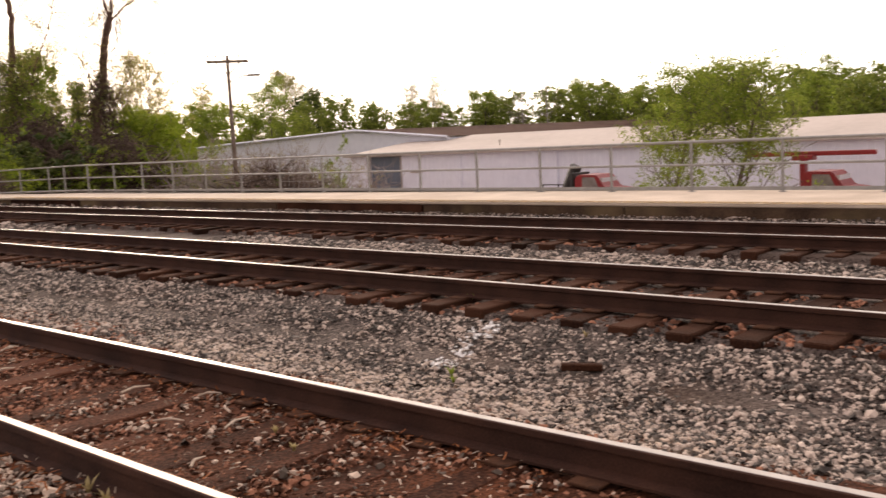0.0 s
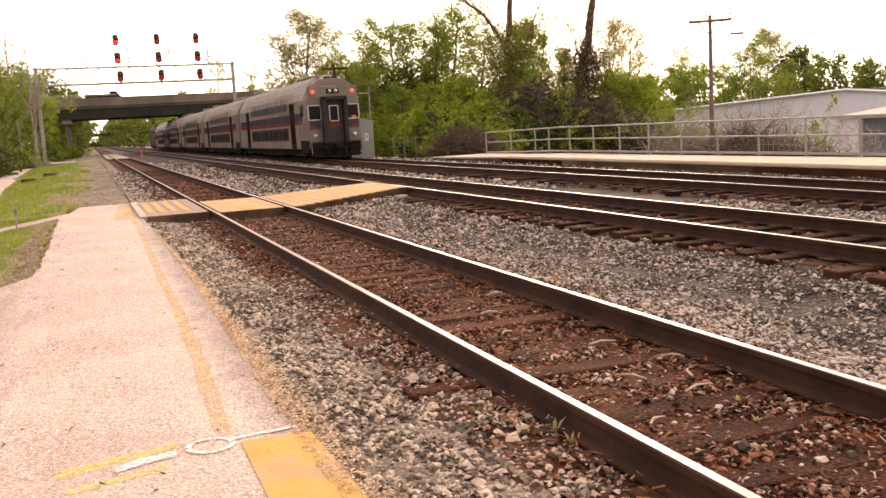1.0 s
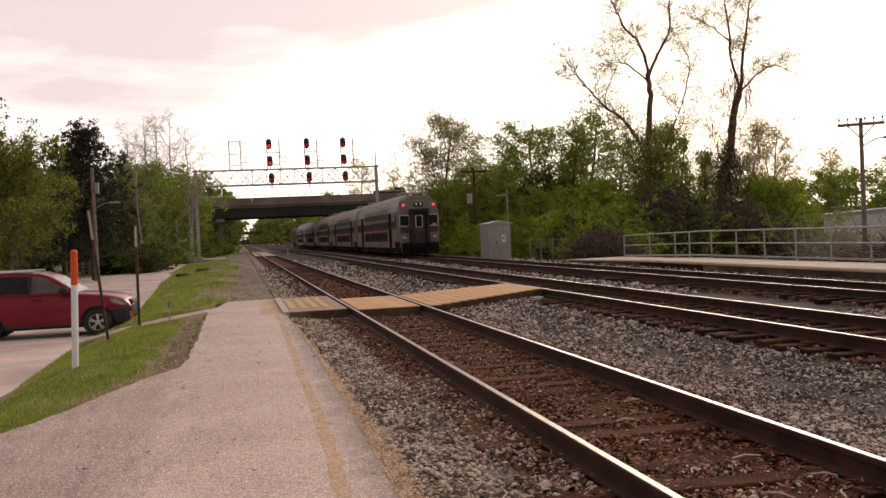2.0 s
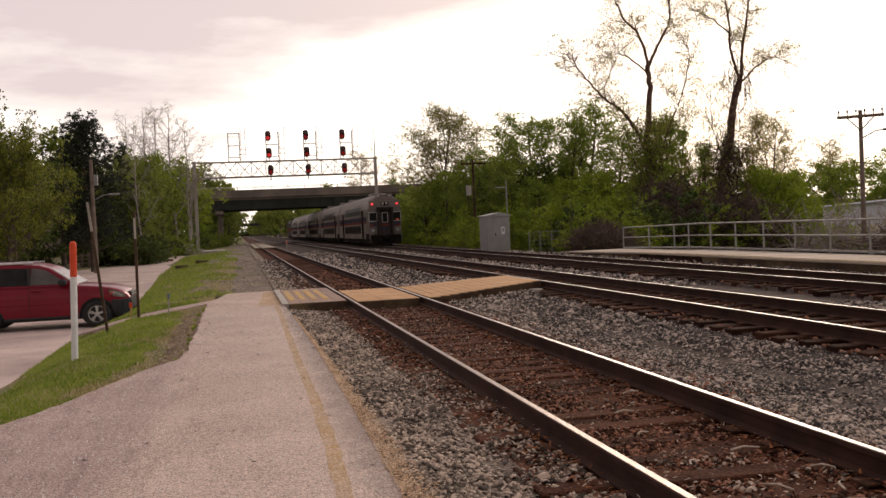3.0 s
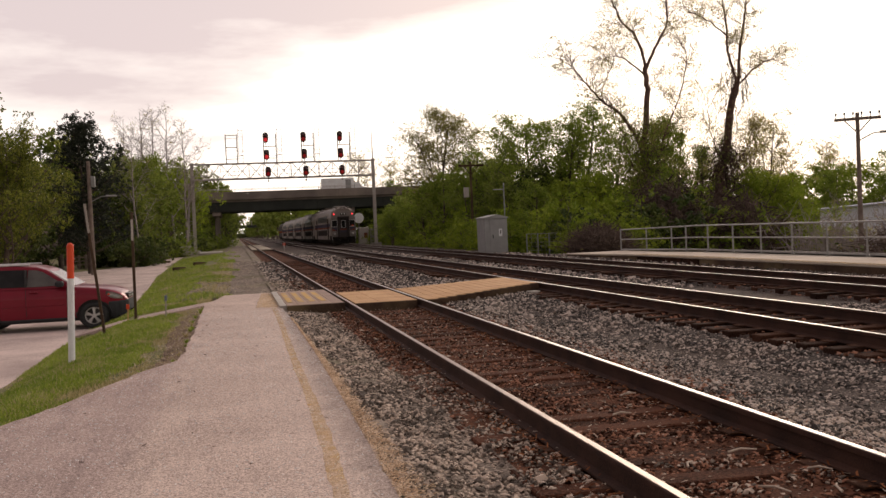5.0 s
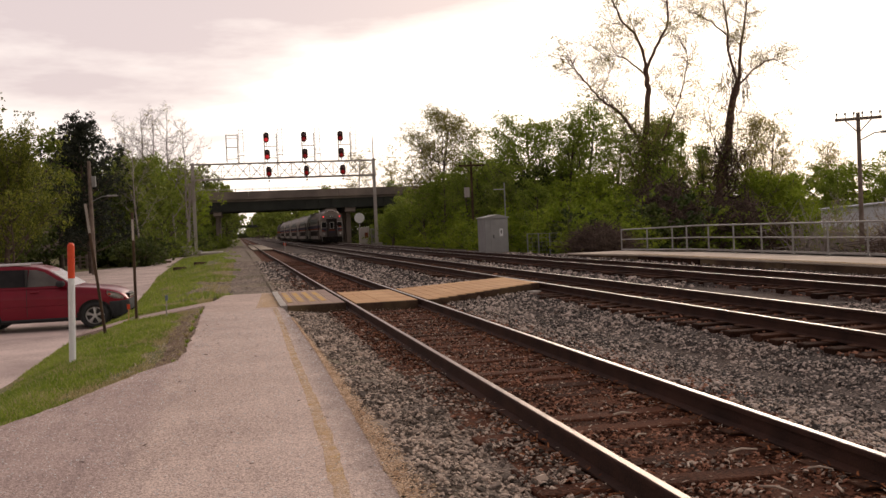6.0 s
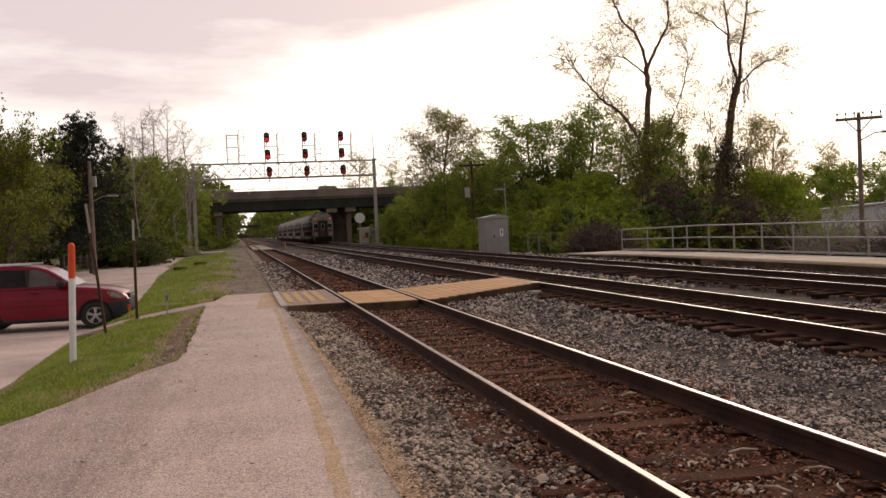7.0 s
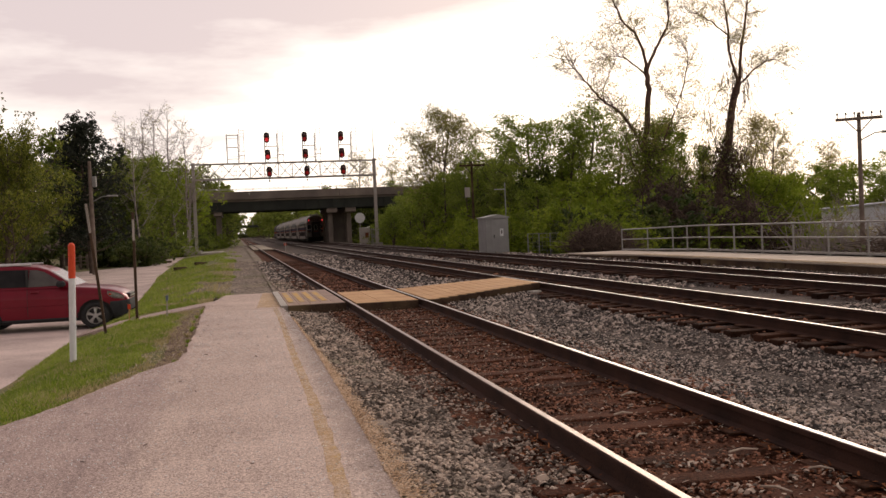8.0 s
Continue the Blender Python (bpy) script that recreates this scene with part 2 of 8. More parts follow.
    "grass": leafy("grass blades", (0.125, 0.205, 0.018), (0.35, 0.41, 0.072), 0.5),
    "grass_dry": leafy("dry straw-coloured grass", (0.36, 0.30, 0.13), (0.52, 0.43, 0.23), 0.4),
    "white_wall": surface("white corrugated cladding", (0.70, 0.73, 0.84), (0.82, 0.85, 0.95), 0.15, 0.6, fine=2.0, c=(0.62, 0.62, 0.68), stain=0.3),
    "roof_pale": surface("pale metal roofing", (0.40, 0.345, 0.31), (0.50, 0.44, 0.40), 0.15, 0.8, fine=2.0, c=(0.45, 0.37, 0.31), stain=0.5),
    "roof_brown": surface("brown metal roofing", (0.14, 0.085, 0.066), (0.20, 0.125, 0.10), 0.2, 0.9, fine=2.0, spec=0.1),
    "door_blue": surface("blue-grey shutter", (0.10, 0.125, 0.165), (0.15, 0.18, 0.23), 0.6, 0.6, fine=6),
    "train_body": surface("satin stainless car body", (0.195, 0.162, 0.142), (0.28, 0.238, 0.208), 0.5, 0.62, 0.12, fine=6, c=(0.15, 0.122, 0.105), stain=0.55, spec=0.08),
    "train_roof": surface("ribbed stainless roof", (0.16, 0.14, 0.127), (0.26, 0.232, 0.212), 0.6, 0.55, 0.4, spec=0.15, fine=8, c=(0.22, 0.19, 0.165), stain=0.5),
    "train_grey": surface("charcoal end paint", (0.028, 0.022, 0.021), (0.06, 0.049, 0.046), 1.5, 0.7, fine=20, spec=0.1),
    "train_brow": surface("silver-grey end paint", (0.165, 0.143, 0.128), (0.245, 0.217, 0.196), 1.5, 0.55, fine=20, spec=0.2),
    "train_door": surface("dark brown door paint", (0.012, 0.009, 0.008), (0.03, 0.021, 0.019), 1.5, 0.8, fine=20, spec=0.0),
    "train_black": surface("sooty underframe", (0.009, 0.008, 0.007), (0.032, 0.026, 0.022), 2, 0.9, fine=20, spec=0.05),
    "stripe_blue": surface("faded purple-blue stripe", (0.062, 0.056, 0.074), (0.092, 0.083, 0.105), 1.0, 0.7, fine=8, spec=0.0),
    "stripe_red": surface("orange-red stripe", (0.17, 0.055, 0.038), (0.24, 0.082, 0.052), 1.0, 0.7, fine=8, spec=0.0),
    "train_glass": surface("dark tinted train glass", (0.004, 0.004, 0.004), (0.01, 0.009, 0.009), 1.0, 0.3, fine=4, spec=0.15),
    "train_side_glass": surface("dusty side glass", (0.030, 0.027, 0.025), (0.055, 0.049, 0.045), 1.0, 0.6, fine=4, spec=0.0),
    "upper_glass": surface("grey upper deck glass", (0.018, 0.017, 0.016), (0.038, 0.035, 0.033), 1.0, 0.45, fine=4, spec=0.12),
    "window_panel": surface("brown-grey window panel", (0.062, 0.053, 0.050), (0.095, 0.082, 0.078), 1.0, 0.6, fine=8, spec=0.0),
    "rubber": surface("black rubber", (0.012, 0.012, 0.012), (0.03, 0.03, 0.03), 5, 0.85, fine=40),
    "black": surface("matt black paint", (0.012, 0.011, 0.011), (0.03, 0.028, 0.027), 4, 0.6, fine=30),
    "car_red": surface("deep red car paint", (0.16, 0.006, 0.017), (0.21, 0.010, 0.024), 0.8, 0.3, 0.25, fine=4, coat=0.35, spec=0.2),
    "car_trim": surface("dark grey bumper plastic", (0.026, 0.026, 0.028), (0.045, 0.045, 0.047), 3, 0.8, fine=40, spec=0.15),
    "car_glass": surface("tinted car glass", (0.14, 0.128, 0.12), (0.26, 0.24, 0.225), 1.4, 0.1, fine=4),
    "car_glass_dark": surface("privacy-tinted car glass", (0.022, 0.021, 0.022), (0.052, 0.049, 0.048), 1.4, 0.12, fine=4, spec=0.4),
    "alloy": surface("silver alloy", (0.42, 0.41, 0.40), (0.56, 0.55, 0.54), 6, 0.35, 0.8, fine=30),
    "lamp_clear": surface("clear headlamp plastic", (0.5, 0.5, 0.5), (0.7, 0.7, 0.7), 9, 0.1, 0.3, fine=30),
    "headlight": surface("silver headlamp behind clear plastic", (0.42, 0.41, 0.40), (0.82, 0.80, 0.78), 12, 0.35, 0.0, fine=60, spec=0.5),
    "white_plastic": surface("white marker plastic", (0.66, 0.66, 0.66), (0.78, 0.78, 0.78), 3, 0.5, fine=20, c=(0.5, 0.47, 0.43), stain=0.3),
    "orange_plastic": surface("orange-red marker cap", (0.62, 0.06, 0.018), (0.72, 0.085, 0.028), 3, 0.5, fine=20, spec=0.3),
    "truck_red": surface("red truck paint", (0.19, 0.010, 0.014), (0.26, 0.017, 0.021), 1, 0.4, fine=5),
    "red_lens": glow("red signal lens", (1.0, 0.05, 0.06), 0.5),
    "dim_lens": glow("dull red signal lens", (1.0, 0.05, 0.05), 0.13),
    "bright_frame": surface("polished window frame", (0.50, 0.48, 0.46), (0.64, 0.62, 0.60), 4, 0.4, 0.3, fine=40),
    "dark_lens": surface("unlit dark red lens", (0.06, 0.012, 0.012), (0.10, 0.02, 0.02), 4, 0.3, fine=20),
    "tail": glow("red marker lamp", (1.0, 0.05, 0.06), 1.7),
    "headlamp": surface("unlit headlamp glass", (0.45, 0.44, 0.42), (0.6, 0.58, 0.55), 9, 0.15, 0.3, fine=30),
    "amber_sign": glow("amber destination sign", (1.0, 0.16, 0.07), 0.22),
}

worn_away(M["yellow_faint"], 11.0, 0.30, 0.74, 0.6)
worn_away(M["sawdust"], 11.0, 0.48, 0.70, 0.9)
worn_away(M["lemon"], 22.0, 0.38, 0.66, 0.85)
worn_away(M["yellow"], 14.0, 0.22, 0.36)
worn_away(M["white_paint"], 30.0, 0.34, 0.54)



def path_wear(m):
    """Older, purplish asphalt beyond a wavering seam, and a ravelled dark strip where fines have washed out along the track-side edge."""
    nt = m.node_tree
    n, ln = nt.nodes.new, nt.links.new
    p = nt.nodes["Principled BSDF"]
    col = p.inputs["Base Color"].links[0].from_socket
    pos = n("ShaderNodeNewGeometry").outputs["Position"]
    sep = n("ShaderNodeSeparateXYZ")
    ln(pos, sep.inputs[0])
    for scale, sway, x0, x1, top, tint in ((0.9, 0.55, -0.66, -1.0, 0.9, (0.78, 0.757, 0.79)), (3.2, 0.5, 0.60, 0.86, 0.8, (0.56, 0.565, 0.58)), (0.7, 2.6, 0.55, -0.2, 0.5, (0.90, 0.885, 0.88))):
        t, w, r, mx = n("ShaderNodeTexNoise"), n("ShaderNodeMath"), n("ShaderNodeMapRange"), n("ShaderNodeMixRGB")
        t.inputs["Scale"].default_value, t.inputs["Detail"].default_value, t.inputs["Roughness"].default_value = scale, 7, 0.65
        ln(pos, t.inputs[0])
        off = n("ShaderNodeMath")
        off.operation, off.inputs[1].default_value = "SUBTRACT", 0.5
        ln(t.outputs[0], off.inputs[0])
        w.operation, w.inputs[1].default_value = "MULTIPLY_ADD", sway
        ln(off.outputs[0], w.inputs[0]), ln(sep.outputs[0], w.inputs[2])
        r.interpolation_type = "SMOOTHSTEP"
        r.inputs[1].default_value, r.inputs[2].default_value, r.inputs[4].default_value = x0, x1, top
        ln(w.outputs[0], r.inputs[0])
        mx.blend_type = "MULTIPLY"
        ln(r.outputs[0], mx.inputs[0]), ln(col, mx.inputs[1])
        mx.inputs[2].default_value = (*tint, 1)
        col = mx.outputs[0]
    # long dark streaks scraped into the older asphalt
    mp, t, r, mx = n("ShaderNodeMapping"), n("ShaderNodeTexNoise"), n("ShaderNodeMapRange"), n("ShaderNodeMixRGB")
    mp.inputs["Scale"].default_value = (6.5, 1.1, 1.0)
    mp.inputs["Rotation"].default_value = (0, 0, 0.16)
    ln(pos, mp.inputs[0]), ln(mp.outputs[0], t.inputs[0])
    t.inputs["Scale"].default_value, t.inputs["Detail"].default_value, t.inputs["Roughness"].default_value = 1.0, 8, 0.7
    r.inputs[1].default_value, r.inputs[2].default_value, r.inputs[4].default_value = 0.50, 0.72, 0.75
    ln(t.outputs[0], r.inputs[0])
    side, m2 = n("ShaderNodeMapRange"), n("ShaderNodeMath")
    side.inputs[1].default_value, side.inputs[2].default_value, side.inputs[3].default_value = -0.1, -0.8, 0.25
    ln(sep.outputs[0], side.inputs[0])
    m2.operation = "MULTIPLY"
    ln(r.outputs[0], m2.inputs[0]), ln(side.outputs[0], m2.inputs[1])
    mx.blend_type = "MULTIPLY"
    ln(m2.outputs[0], mx.inputs[0]), ln(col, mx.inputs[1])
    mx.inputs[2].default_value = (0.60, 0.60, 0.63, 1)
    ln(mx.outputs[0], p.inputs["Base Color"])


path_wear(M["asphalt"])

# ---- building helpers ----
def smooth(bm, on=True):
    for f in bm.faces:
        f.smooth = on
    return bm


def part(name, bm, material, parent=None, label="", at=None):
    me = bpy.data.meshes.new(name)
    bm.to_mesh(me)
    bm.free()
    me.materials.append(material)
    ob = new(name, me)
    if parent:
        ob.parent = parent
    if at is not None:
        ob.matrix_basis = at
    if label:
        tagged(ob, label)
    return ob


def share(name, ob, parent, at):
    o = new(name, ob.data)
    o.parent = parent
    o.matrix_basis = at
    return o


def thing(name, label, category, at=None, group="", kind=""):
    e = new(name)
    if at is not None:
        e.matrix_basis = at
    return tagged(e, label, category, group, kind)


def box(bm, x0, x1, y0, y1, z0, z1, bevel=0.0):
    r = bmesh.ops.create_cube(bm, size=1.0)
    vs = r["verts"]
    for v in vs:
        v.co = Vector((x0 + (v.co.x + 0.5) * (x1 - x0), y0 + (v.co.y + 0.5) * (y1 - y0), z0 + (v.co.z + 0.5) * (z1 - z0)))
    if bevel:
        es = list({e for v in vs for e in v.link_edges})
        bmesh.ops.bevel(bm, geom=es, offset=bevel, segments=1, affect="EDGES")
    return bm


def bx(*a, bevel=0.0):
    return box(bmesh.new(), *a, bevel=bevel)


def rod(bm, a, b, r0, r1=None, n=8, caps=True):
    a, b = Vector(a), Vector(b)
    r1 = r0 if r1 is None else r1
    d = b - a
    m = Matrix.Translation((a + b) / 2) @ d.to_track_quat("Z", "Y").to_matrix().to_4x4()
    bmesh.ops.create_cone(bm, cap_ends=caps, segments=n, radius1=r0, radius2=r1, depth=d.length, matrix=m)
    return bm


def prism(bm, pts, y0, y1):
    """A profile of (x, z) points pulled along y."""
    a = [bm.verts.new((x, y0, z)) for x, z in pts]
    b = [bm.verts.new((x, y1, z)) for x, z in pts]
    k = len(pts)
    for i in range(k):
        bm.faces.new((a[i], a[(i + 1) % k], b[(i + 1) % k], b[i]))
    bm.faces.new(a[::-1])
    bm.faces.new(b)
    bmesh.ops.recalc_face_normals(bm, faces=bm.faces)
    return bm


def slab(bm, pts, z_top, depth):
    """A flat slab with a plan outline; z_top may depend on (x, y)."""
    zf = z_top if callable(z_top) else (lambda x, y: z_top)
    t = [bm.verts.new((x, y, zf(x, y))) for x, y in pts]
    b = [bm.verts.new((x, y, zf(x, y) - depth)) for x, y in pts]
    k = len(pts)
    bm.faces.new(t)
    bm.faces.new(b[::-1])
    for i in range(k):
        bm.faces.new((t[i], b[i], b[(i + 1) % k], t[(i + 1) % k]))
    bmesh.ops.recalc_face_normals(bm, faces=bm.faces)
    return bm


def mesh_from(name, verts, faces, material, smooth_on=False):
    """verts (n, 3), faces (m, k) arrays into one mesh object."""
    verts, faces = np.asarray(verts, np.float32), np.asarray(faces, np.int32)
    me = bpy.data.meshes.new(name)
    k = faces.shape[1]
    me.vertices.add(len(verts))
    me.vertices.foreach_set("co", verts.ravel())
    me.loops.add(faces.size)
    me.loops.foreach_set("vertex_index", faces.ravel())
    me.polygons.add(len(faces))
    me.polygons.foreach_set("loop_start", np.arange(0, faces.size, k, dtype=np.int32))
    me.polygons.foreach_set("use_smooth", np.full(len(faces), smooth_on))
    me.update(calc_edges=True)
    me.materials.append(material)
    return me
# ---- ground, track bed, paths ----
T1, T2, T3 = 3.03, 7.98, 13.04          # track centre lines (x); rails run along y
Z_OF = {T1: 0.0, T2: 0.05, T3: -0.02}   # height of the rail heads
ROAD_Z = -0.58


def lerp(a, b, t):
    t = max(0.0, min(1.0, t))
    return a + (b - a) * t


def ground_z(x, y):
    """Natural ground: verge falls to the road on one side, embankment falls behind the platform on the other."""
    if x < -0.7:
        foot = -3.5 if y < 32 else lerp(-3.5, -6.4, (y - 32) / 80)
        top = -2.3 if y < 26 else -1.6
        z = lerp(-0.09, -0.19, (-0.7 - x) / 1.6) if x > top else lerp(-0.17, ROAD_Z - 0.02, (x - top) / (foot - top))
        if x < -13:
            z += 0.012 * (-13 - x)
        return min(z, 2.0)
    if x < 16.0:
        return -0.15 if y > 26.0 and x < 0.9 else -0.60
    return lerp(-0.55, -3.0, (x - 17.6) / 6.0) if y < 47 else min(lerp(-0.30, -0.9, (x - 17.0) / 8.0), lerp(-0.9, -3.0, (x - 28.0) / 10.0))


def bed_z(x, y):
    """Top of the ballast: full between the rails, lower in the gap between the tracks."""
    for c in (T1, T2, T3):
        d = abs(x - c)
        if d < 1.25:
            if c == T1:
                return -0.205 if d < 0.78 else -0.186
            return Z_OF[c] - 0.215
    if x < T1:
        return lerp(-0.21, -0.10, (1.75 - x) / 0.85)
    if x < T2:
        z = lerp(-0.20, -0.36, (x - 4.3) / 0.9)
        z = max(z, lerp(-0.36, -0.205, (x - 5.85) / 0.75)) if x > 5.2 else z
        front = 19.4 + 0.83 * (x - 3.87)      # heaped up against the timber crossing
        return lerp(z, -0.13, min((y - front + 3.0) / 3.0, (front + 9.0 - y) / 4.0))
    if x < T3:
        return -0.30
    return -0.17 if x < 14.35 or y > 44 else lerp(-0.17, -0.06, (x - 14.35) / 0.33)


def sheet(name, xs, ys, zf, material):
    v = [(x, y, zf(x, y)) for y in ys for x in xs]
    k = len(xs)
    f = [(j * k + i, j * k + i + 1, (j + 1) * k + i + 1, (j + 1) * k + i) for j in range(len(ys) - 1) for i in range(k - 1)]
    return new(name, mesh_from(name, v, f, material, True))


def bumpy(zf, amp, s):
    return lambda x, y: zf(x, y) + amp * noise.noise(Vector((x * s, y * s, 3.1)))


gx = [-2500, -900, -300, -120, -60, -40, -25, -18, -14, -12, -10, -8, -7, -6, -5] + [-4.6 + 0.25 * i for i in range(17)] + [-0.35, 0.5, 3, 8, 14, 15.9, 16.1, 17, 18, 19, 20, 21, 22, 23, 25, 30, 40, 60, 100, 200, 500, 1500, 3000]
gy = [-2500, -600, -200, -80, -40, -20, -10, -5, 0] + [2 + 0.5 * i for i in range(68)] + [37, 40, 43, 46, 46.5, 47, 50, 55, 60, 70, 80, 90, 100, 120, 150, 200, 300, 500, 900, 2500, 4000]
tagged(sheet("ground", gx, gy, bumpy(ground_z, 0.025, 1.7), M["ground"]), "patchy green grass and bare soil", "ground", kind="structure")

bxs = [0.8, 0.9, 1.2, 1.5, 1.75, 1.8, 2.3, 3.0, 3.7, 4.28, 4.3, 4.6, 4.9, 5.2, 5.6, 6.0, 6.3, 6.6, 6.72, 6.74, 7.3, 7.98, 8.6, 9.22, 9.24, 10, 10.6, 11.2, 11.78, 11.8, 12.4, 13.04, 13.7, 14.28, 14.3, 14.8, 15.2, 16.3]
bys = [-60, -30, -15] + [-8 + 0.5 * i for i in range(120)] + [55, 60, 70, 85, 100, 130, 170, 230, 300, 450, 700, 1400]
tagged(sheet("ballast_bed", [x for x in bxs if x >= 4.6], bys, bumpy(bed_z, 0.035, 2.3), M["bed"]), "grey ballast bed beneath the main tracks", "track bed", kind="structure")
tagged(sheet("ballast_bed_edge", [x for x in bxs if x <= 1.8], [y for y in bys if y <= 26], bumpy(bed_z, 0.035, 2.3), M["gravel"]), "dusty grey-brown fines beside the path", "track bed", kind="structure")
tagged(sheet("ballast_bed_siding", [x for x in bxs if 1.8 <= x <= 4.6], [y for y in bys if y <= 26], bumpy(bed_z, 0.035, 2.3), M["bed_brown"]), "brown dirt-choked bed of the siding", "track bed", kind="structure")


tagged(sheet("ballast_bed_far", [x for x in bxs if 1.5 <= x <= 4.6], [y for y in bys if y >= 26], bumpy(bed_z, 0.035, 2.3), M["bed_brown"]), "brown dirt bed further along the siding", "track bed", kind="structure")
tagged(sheet("ballast_shoulder_far", [0.9, 1.2, 1.5], [y for y in bys if y >= 26], bumpy(bed_z, 0.035, 2.3), M["gravel"]), "grey-brown gravel shoulder of the siding", "track bed", kind="structure")
strip = lambda x, y: lerp(-0.11, -0.135, (x + 1.5) / 2.4)
tagged(sheet("gravel_strip", [-1.5 + 0.3 * i for i in range(9)], [25.62 + 1.2 * i for i in range(120)], bumpy(strip, 0.03, 1.1), M["gravel"]), "dusty gravel strip beside the siding", "gravel", kind="structure")


# ---- loose ballast stones ----
def octa():
    v = np.array([(1, 0, 0), (-1, 0, 0), (0, 1, 0), (0, -1, 0), (0, 0, 1), (0, 0, -1)], float)
    f = np.array([(0, 2, 4), (2, 1, 4), (1, 3, 4), (3, 0, 4), (2, 0, 5), (1, 2, 5), (3, 1, 5), (0, 3, 5)])
    return v, f


def chip_stone():
    """A crushed stone: six-cornered foot, three-cornered top, open below."""
    low = [(math.cos(a), math.sin(a), -0.5) for a in [i * math.tau / 6 for i in range(6)]]
    top = [(0.66 * math.cos(a), 0.66 * math.sin(a), 0.62) for a in [math.tau / 12 + j * math.tau / 3 for j in range(3)]]
    f = [(6, 7, 8)]
    for j in range(3):
        a, b, c, d = 2 * j, 2 * j + 1, (2 * j + 2) % 6, 6 + (j + 1) % 3
        f += [(a, b, 6 + j), (b, c, d), (b, d, 6 + j)]
    return np.array(low + top) * np.array([0.80, 0.80, 0.62]), np.array(f)


def stones(name, base, zones, material, rng, label, keep=None):
    """zones: (x0, x1, y0, y1, stones per square metre, mean size)."""
    bv, bf = base
    vs, fs, at = [], [], 0
    for x0, x1, y0, y1, dens, size in zones:
        k = int((x1 - x0) * (y1 - y0) * dens)
        x, y = rng.uniform(x0, x1, k), rng.uniform(y0, y1, k)
        if keep is not None:
            ok = keep(x, y)
            x, y = x[ok], y[ok]
            k = len(x)
        z = np.array([bed_z(a, b) + 0.035 * noise.noise(Vector((a * 2.3, b * 2.3, 3.1))) for a, b in zip(x, y)])
        s = size * np.exp(rng.normal(0, 0.33, k))
        sc = s[:, None] * np.stack([rng.uniform(0.8, 1.25, k), rng.uniform(0.6, 1.0, k), rng.uniform(0.45, 0.8, k)], 1)
        v = bv[None] * (1 + rng.uniform(-0.34, 0.34, (k, len(bv), 3))) * sc[:, None, :]
        a, b = rng.uniform(0, 6.283, k), rng.normal(0, 0.45, k)
        ca, sa, cb, sb = np.cos(a)[:, None], np.sin(a)[:, None], np.cos(b)[:, None], np.sin(b)[:, None]
        vx, vz = v[:, :, 0] * cb + v[:, :, 2] * sb, -v[:, :, 0] * sb + v[:, :, 2] * cb
        v = np.stack([vx * ca - v[:, :, 1] * sa, vx * sa + v[:, :, 1] * ca, vz], 2)
        v += np.stack([x, y, z + (0.5 if name == "pale_ballast_stones" else 0.15) * s + rng.uniform(-0.008, 0.012, k)], 1)[:, None, :]
        vs.append(v.reshape(-1, 3))
        fs.append((bf[None] + at + np.arange(k)[:, None, None] * len(bv)).reshape(-1, 3))
        at += k * len(bv)
    return tagged(new(name, mesh_from(name, np.concatenate(vs), np.concatenate(fs), material)), label, "ballast", kind="stuff")


rng = np.random.default_rng(7)
TIE = 0.53


def off_rails(x, y):
    ok = np.ones(len(x), bool)
    for c in (T1, T2, T3):
        for s in (-0.7525, 0.7525):
            ok &= np.abs(x - c - s) > 0.085
    cross = (x < 3.8) & (y > 19.7) & (y < 25.3) | (x >= 3.8) & (x < 7.2) & (y > 19.3 + 0.8 * (x - 3.8)) & (y < 23.6 + 0.46 * (x - 3.8))
    return ok & ~cross


def off_ties(x, y):
    """Cribs and shoulders only; a few stones lie on the ties of the near track."""
    ok = off_rails(x, y)
    for c in (T2, T3):
        on = (np.abs(x - c) < 1.3) & (np.abs((y / TIE) % 1 - 0.5) < 0.23)
        ok &= ~on
    on = (np.abs(x - T1) < 1.3) & (np.abs((y / TIE) % 1 - 0.5) < 0.23) & (rng.random(len(x)) < np.clip(0.95 - 0.06 * y, 0.2, 0.7))
    return ok & ~on


stones("ballast_stones", chip_stone(), [
    (4.3, 6.75, 1.2, 12, 1250, 0.0215), (4.3, 6.75, -5, 1.0, 250, 0.03), (4.3, 6.75, 12, 22, 480, 0.029), (4.3, 6.75, 22, 30, 200, 0.036),
    (9.25, 11.75, 3, 16, 600, 0.029), (14.3, 14.7, 3, 24, 800, 0.023)],
    M["stone"], rng, "crushed grey granite ballast stones", off_ties)
stones("path_edge_stones", chip_stone(), [(0.88, 1.8, 2.5, 12, 1350, 0.0205), (1.8, 2.27, 2.5, 11, 950, 0.0195), (1.15, 2.1, 2.5, 5.5, 330, 0.025), (1.0, 1.8, -5, 2.5, 260, 0.028), (0.9, 1.8, 12, 20, 560, 0.025), (1.0, 2.2, 25.2, 34, 120, 0.035)], M["stone_beige"], rng, "dusty beige ballast stones beside the path", off_ties)
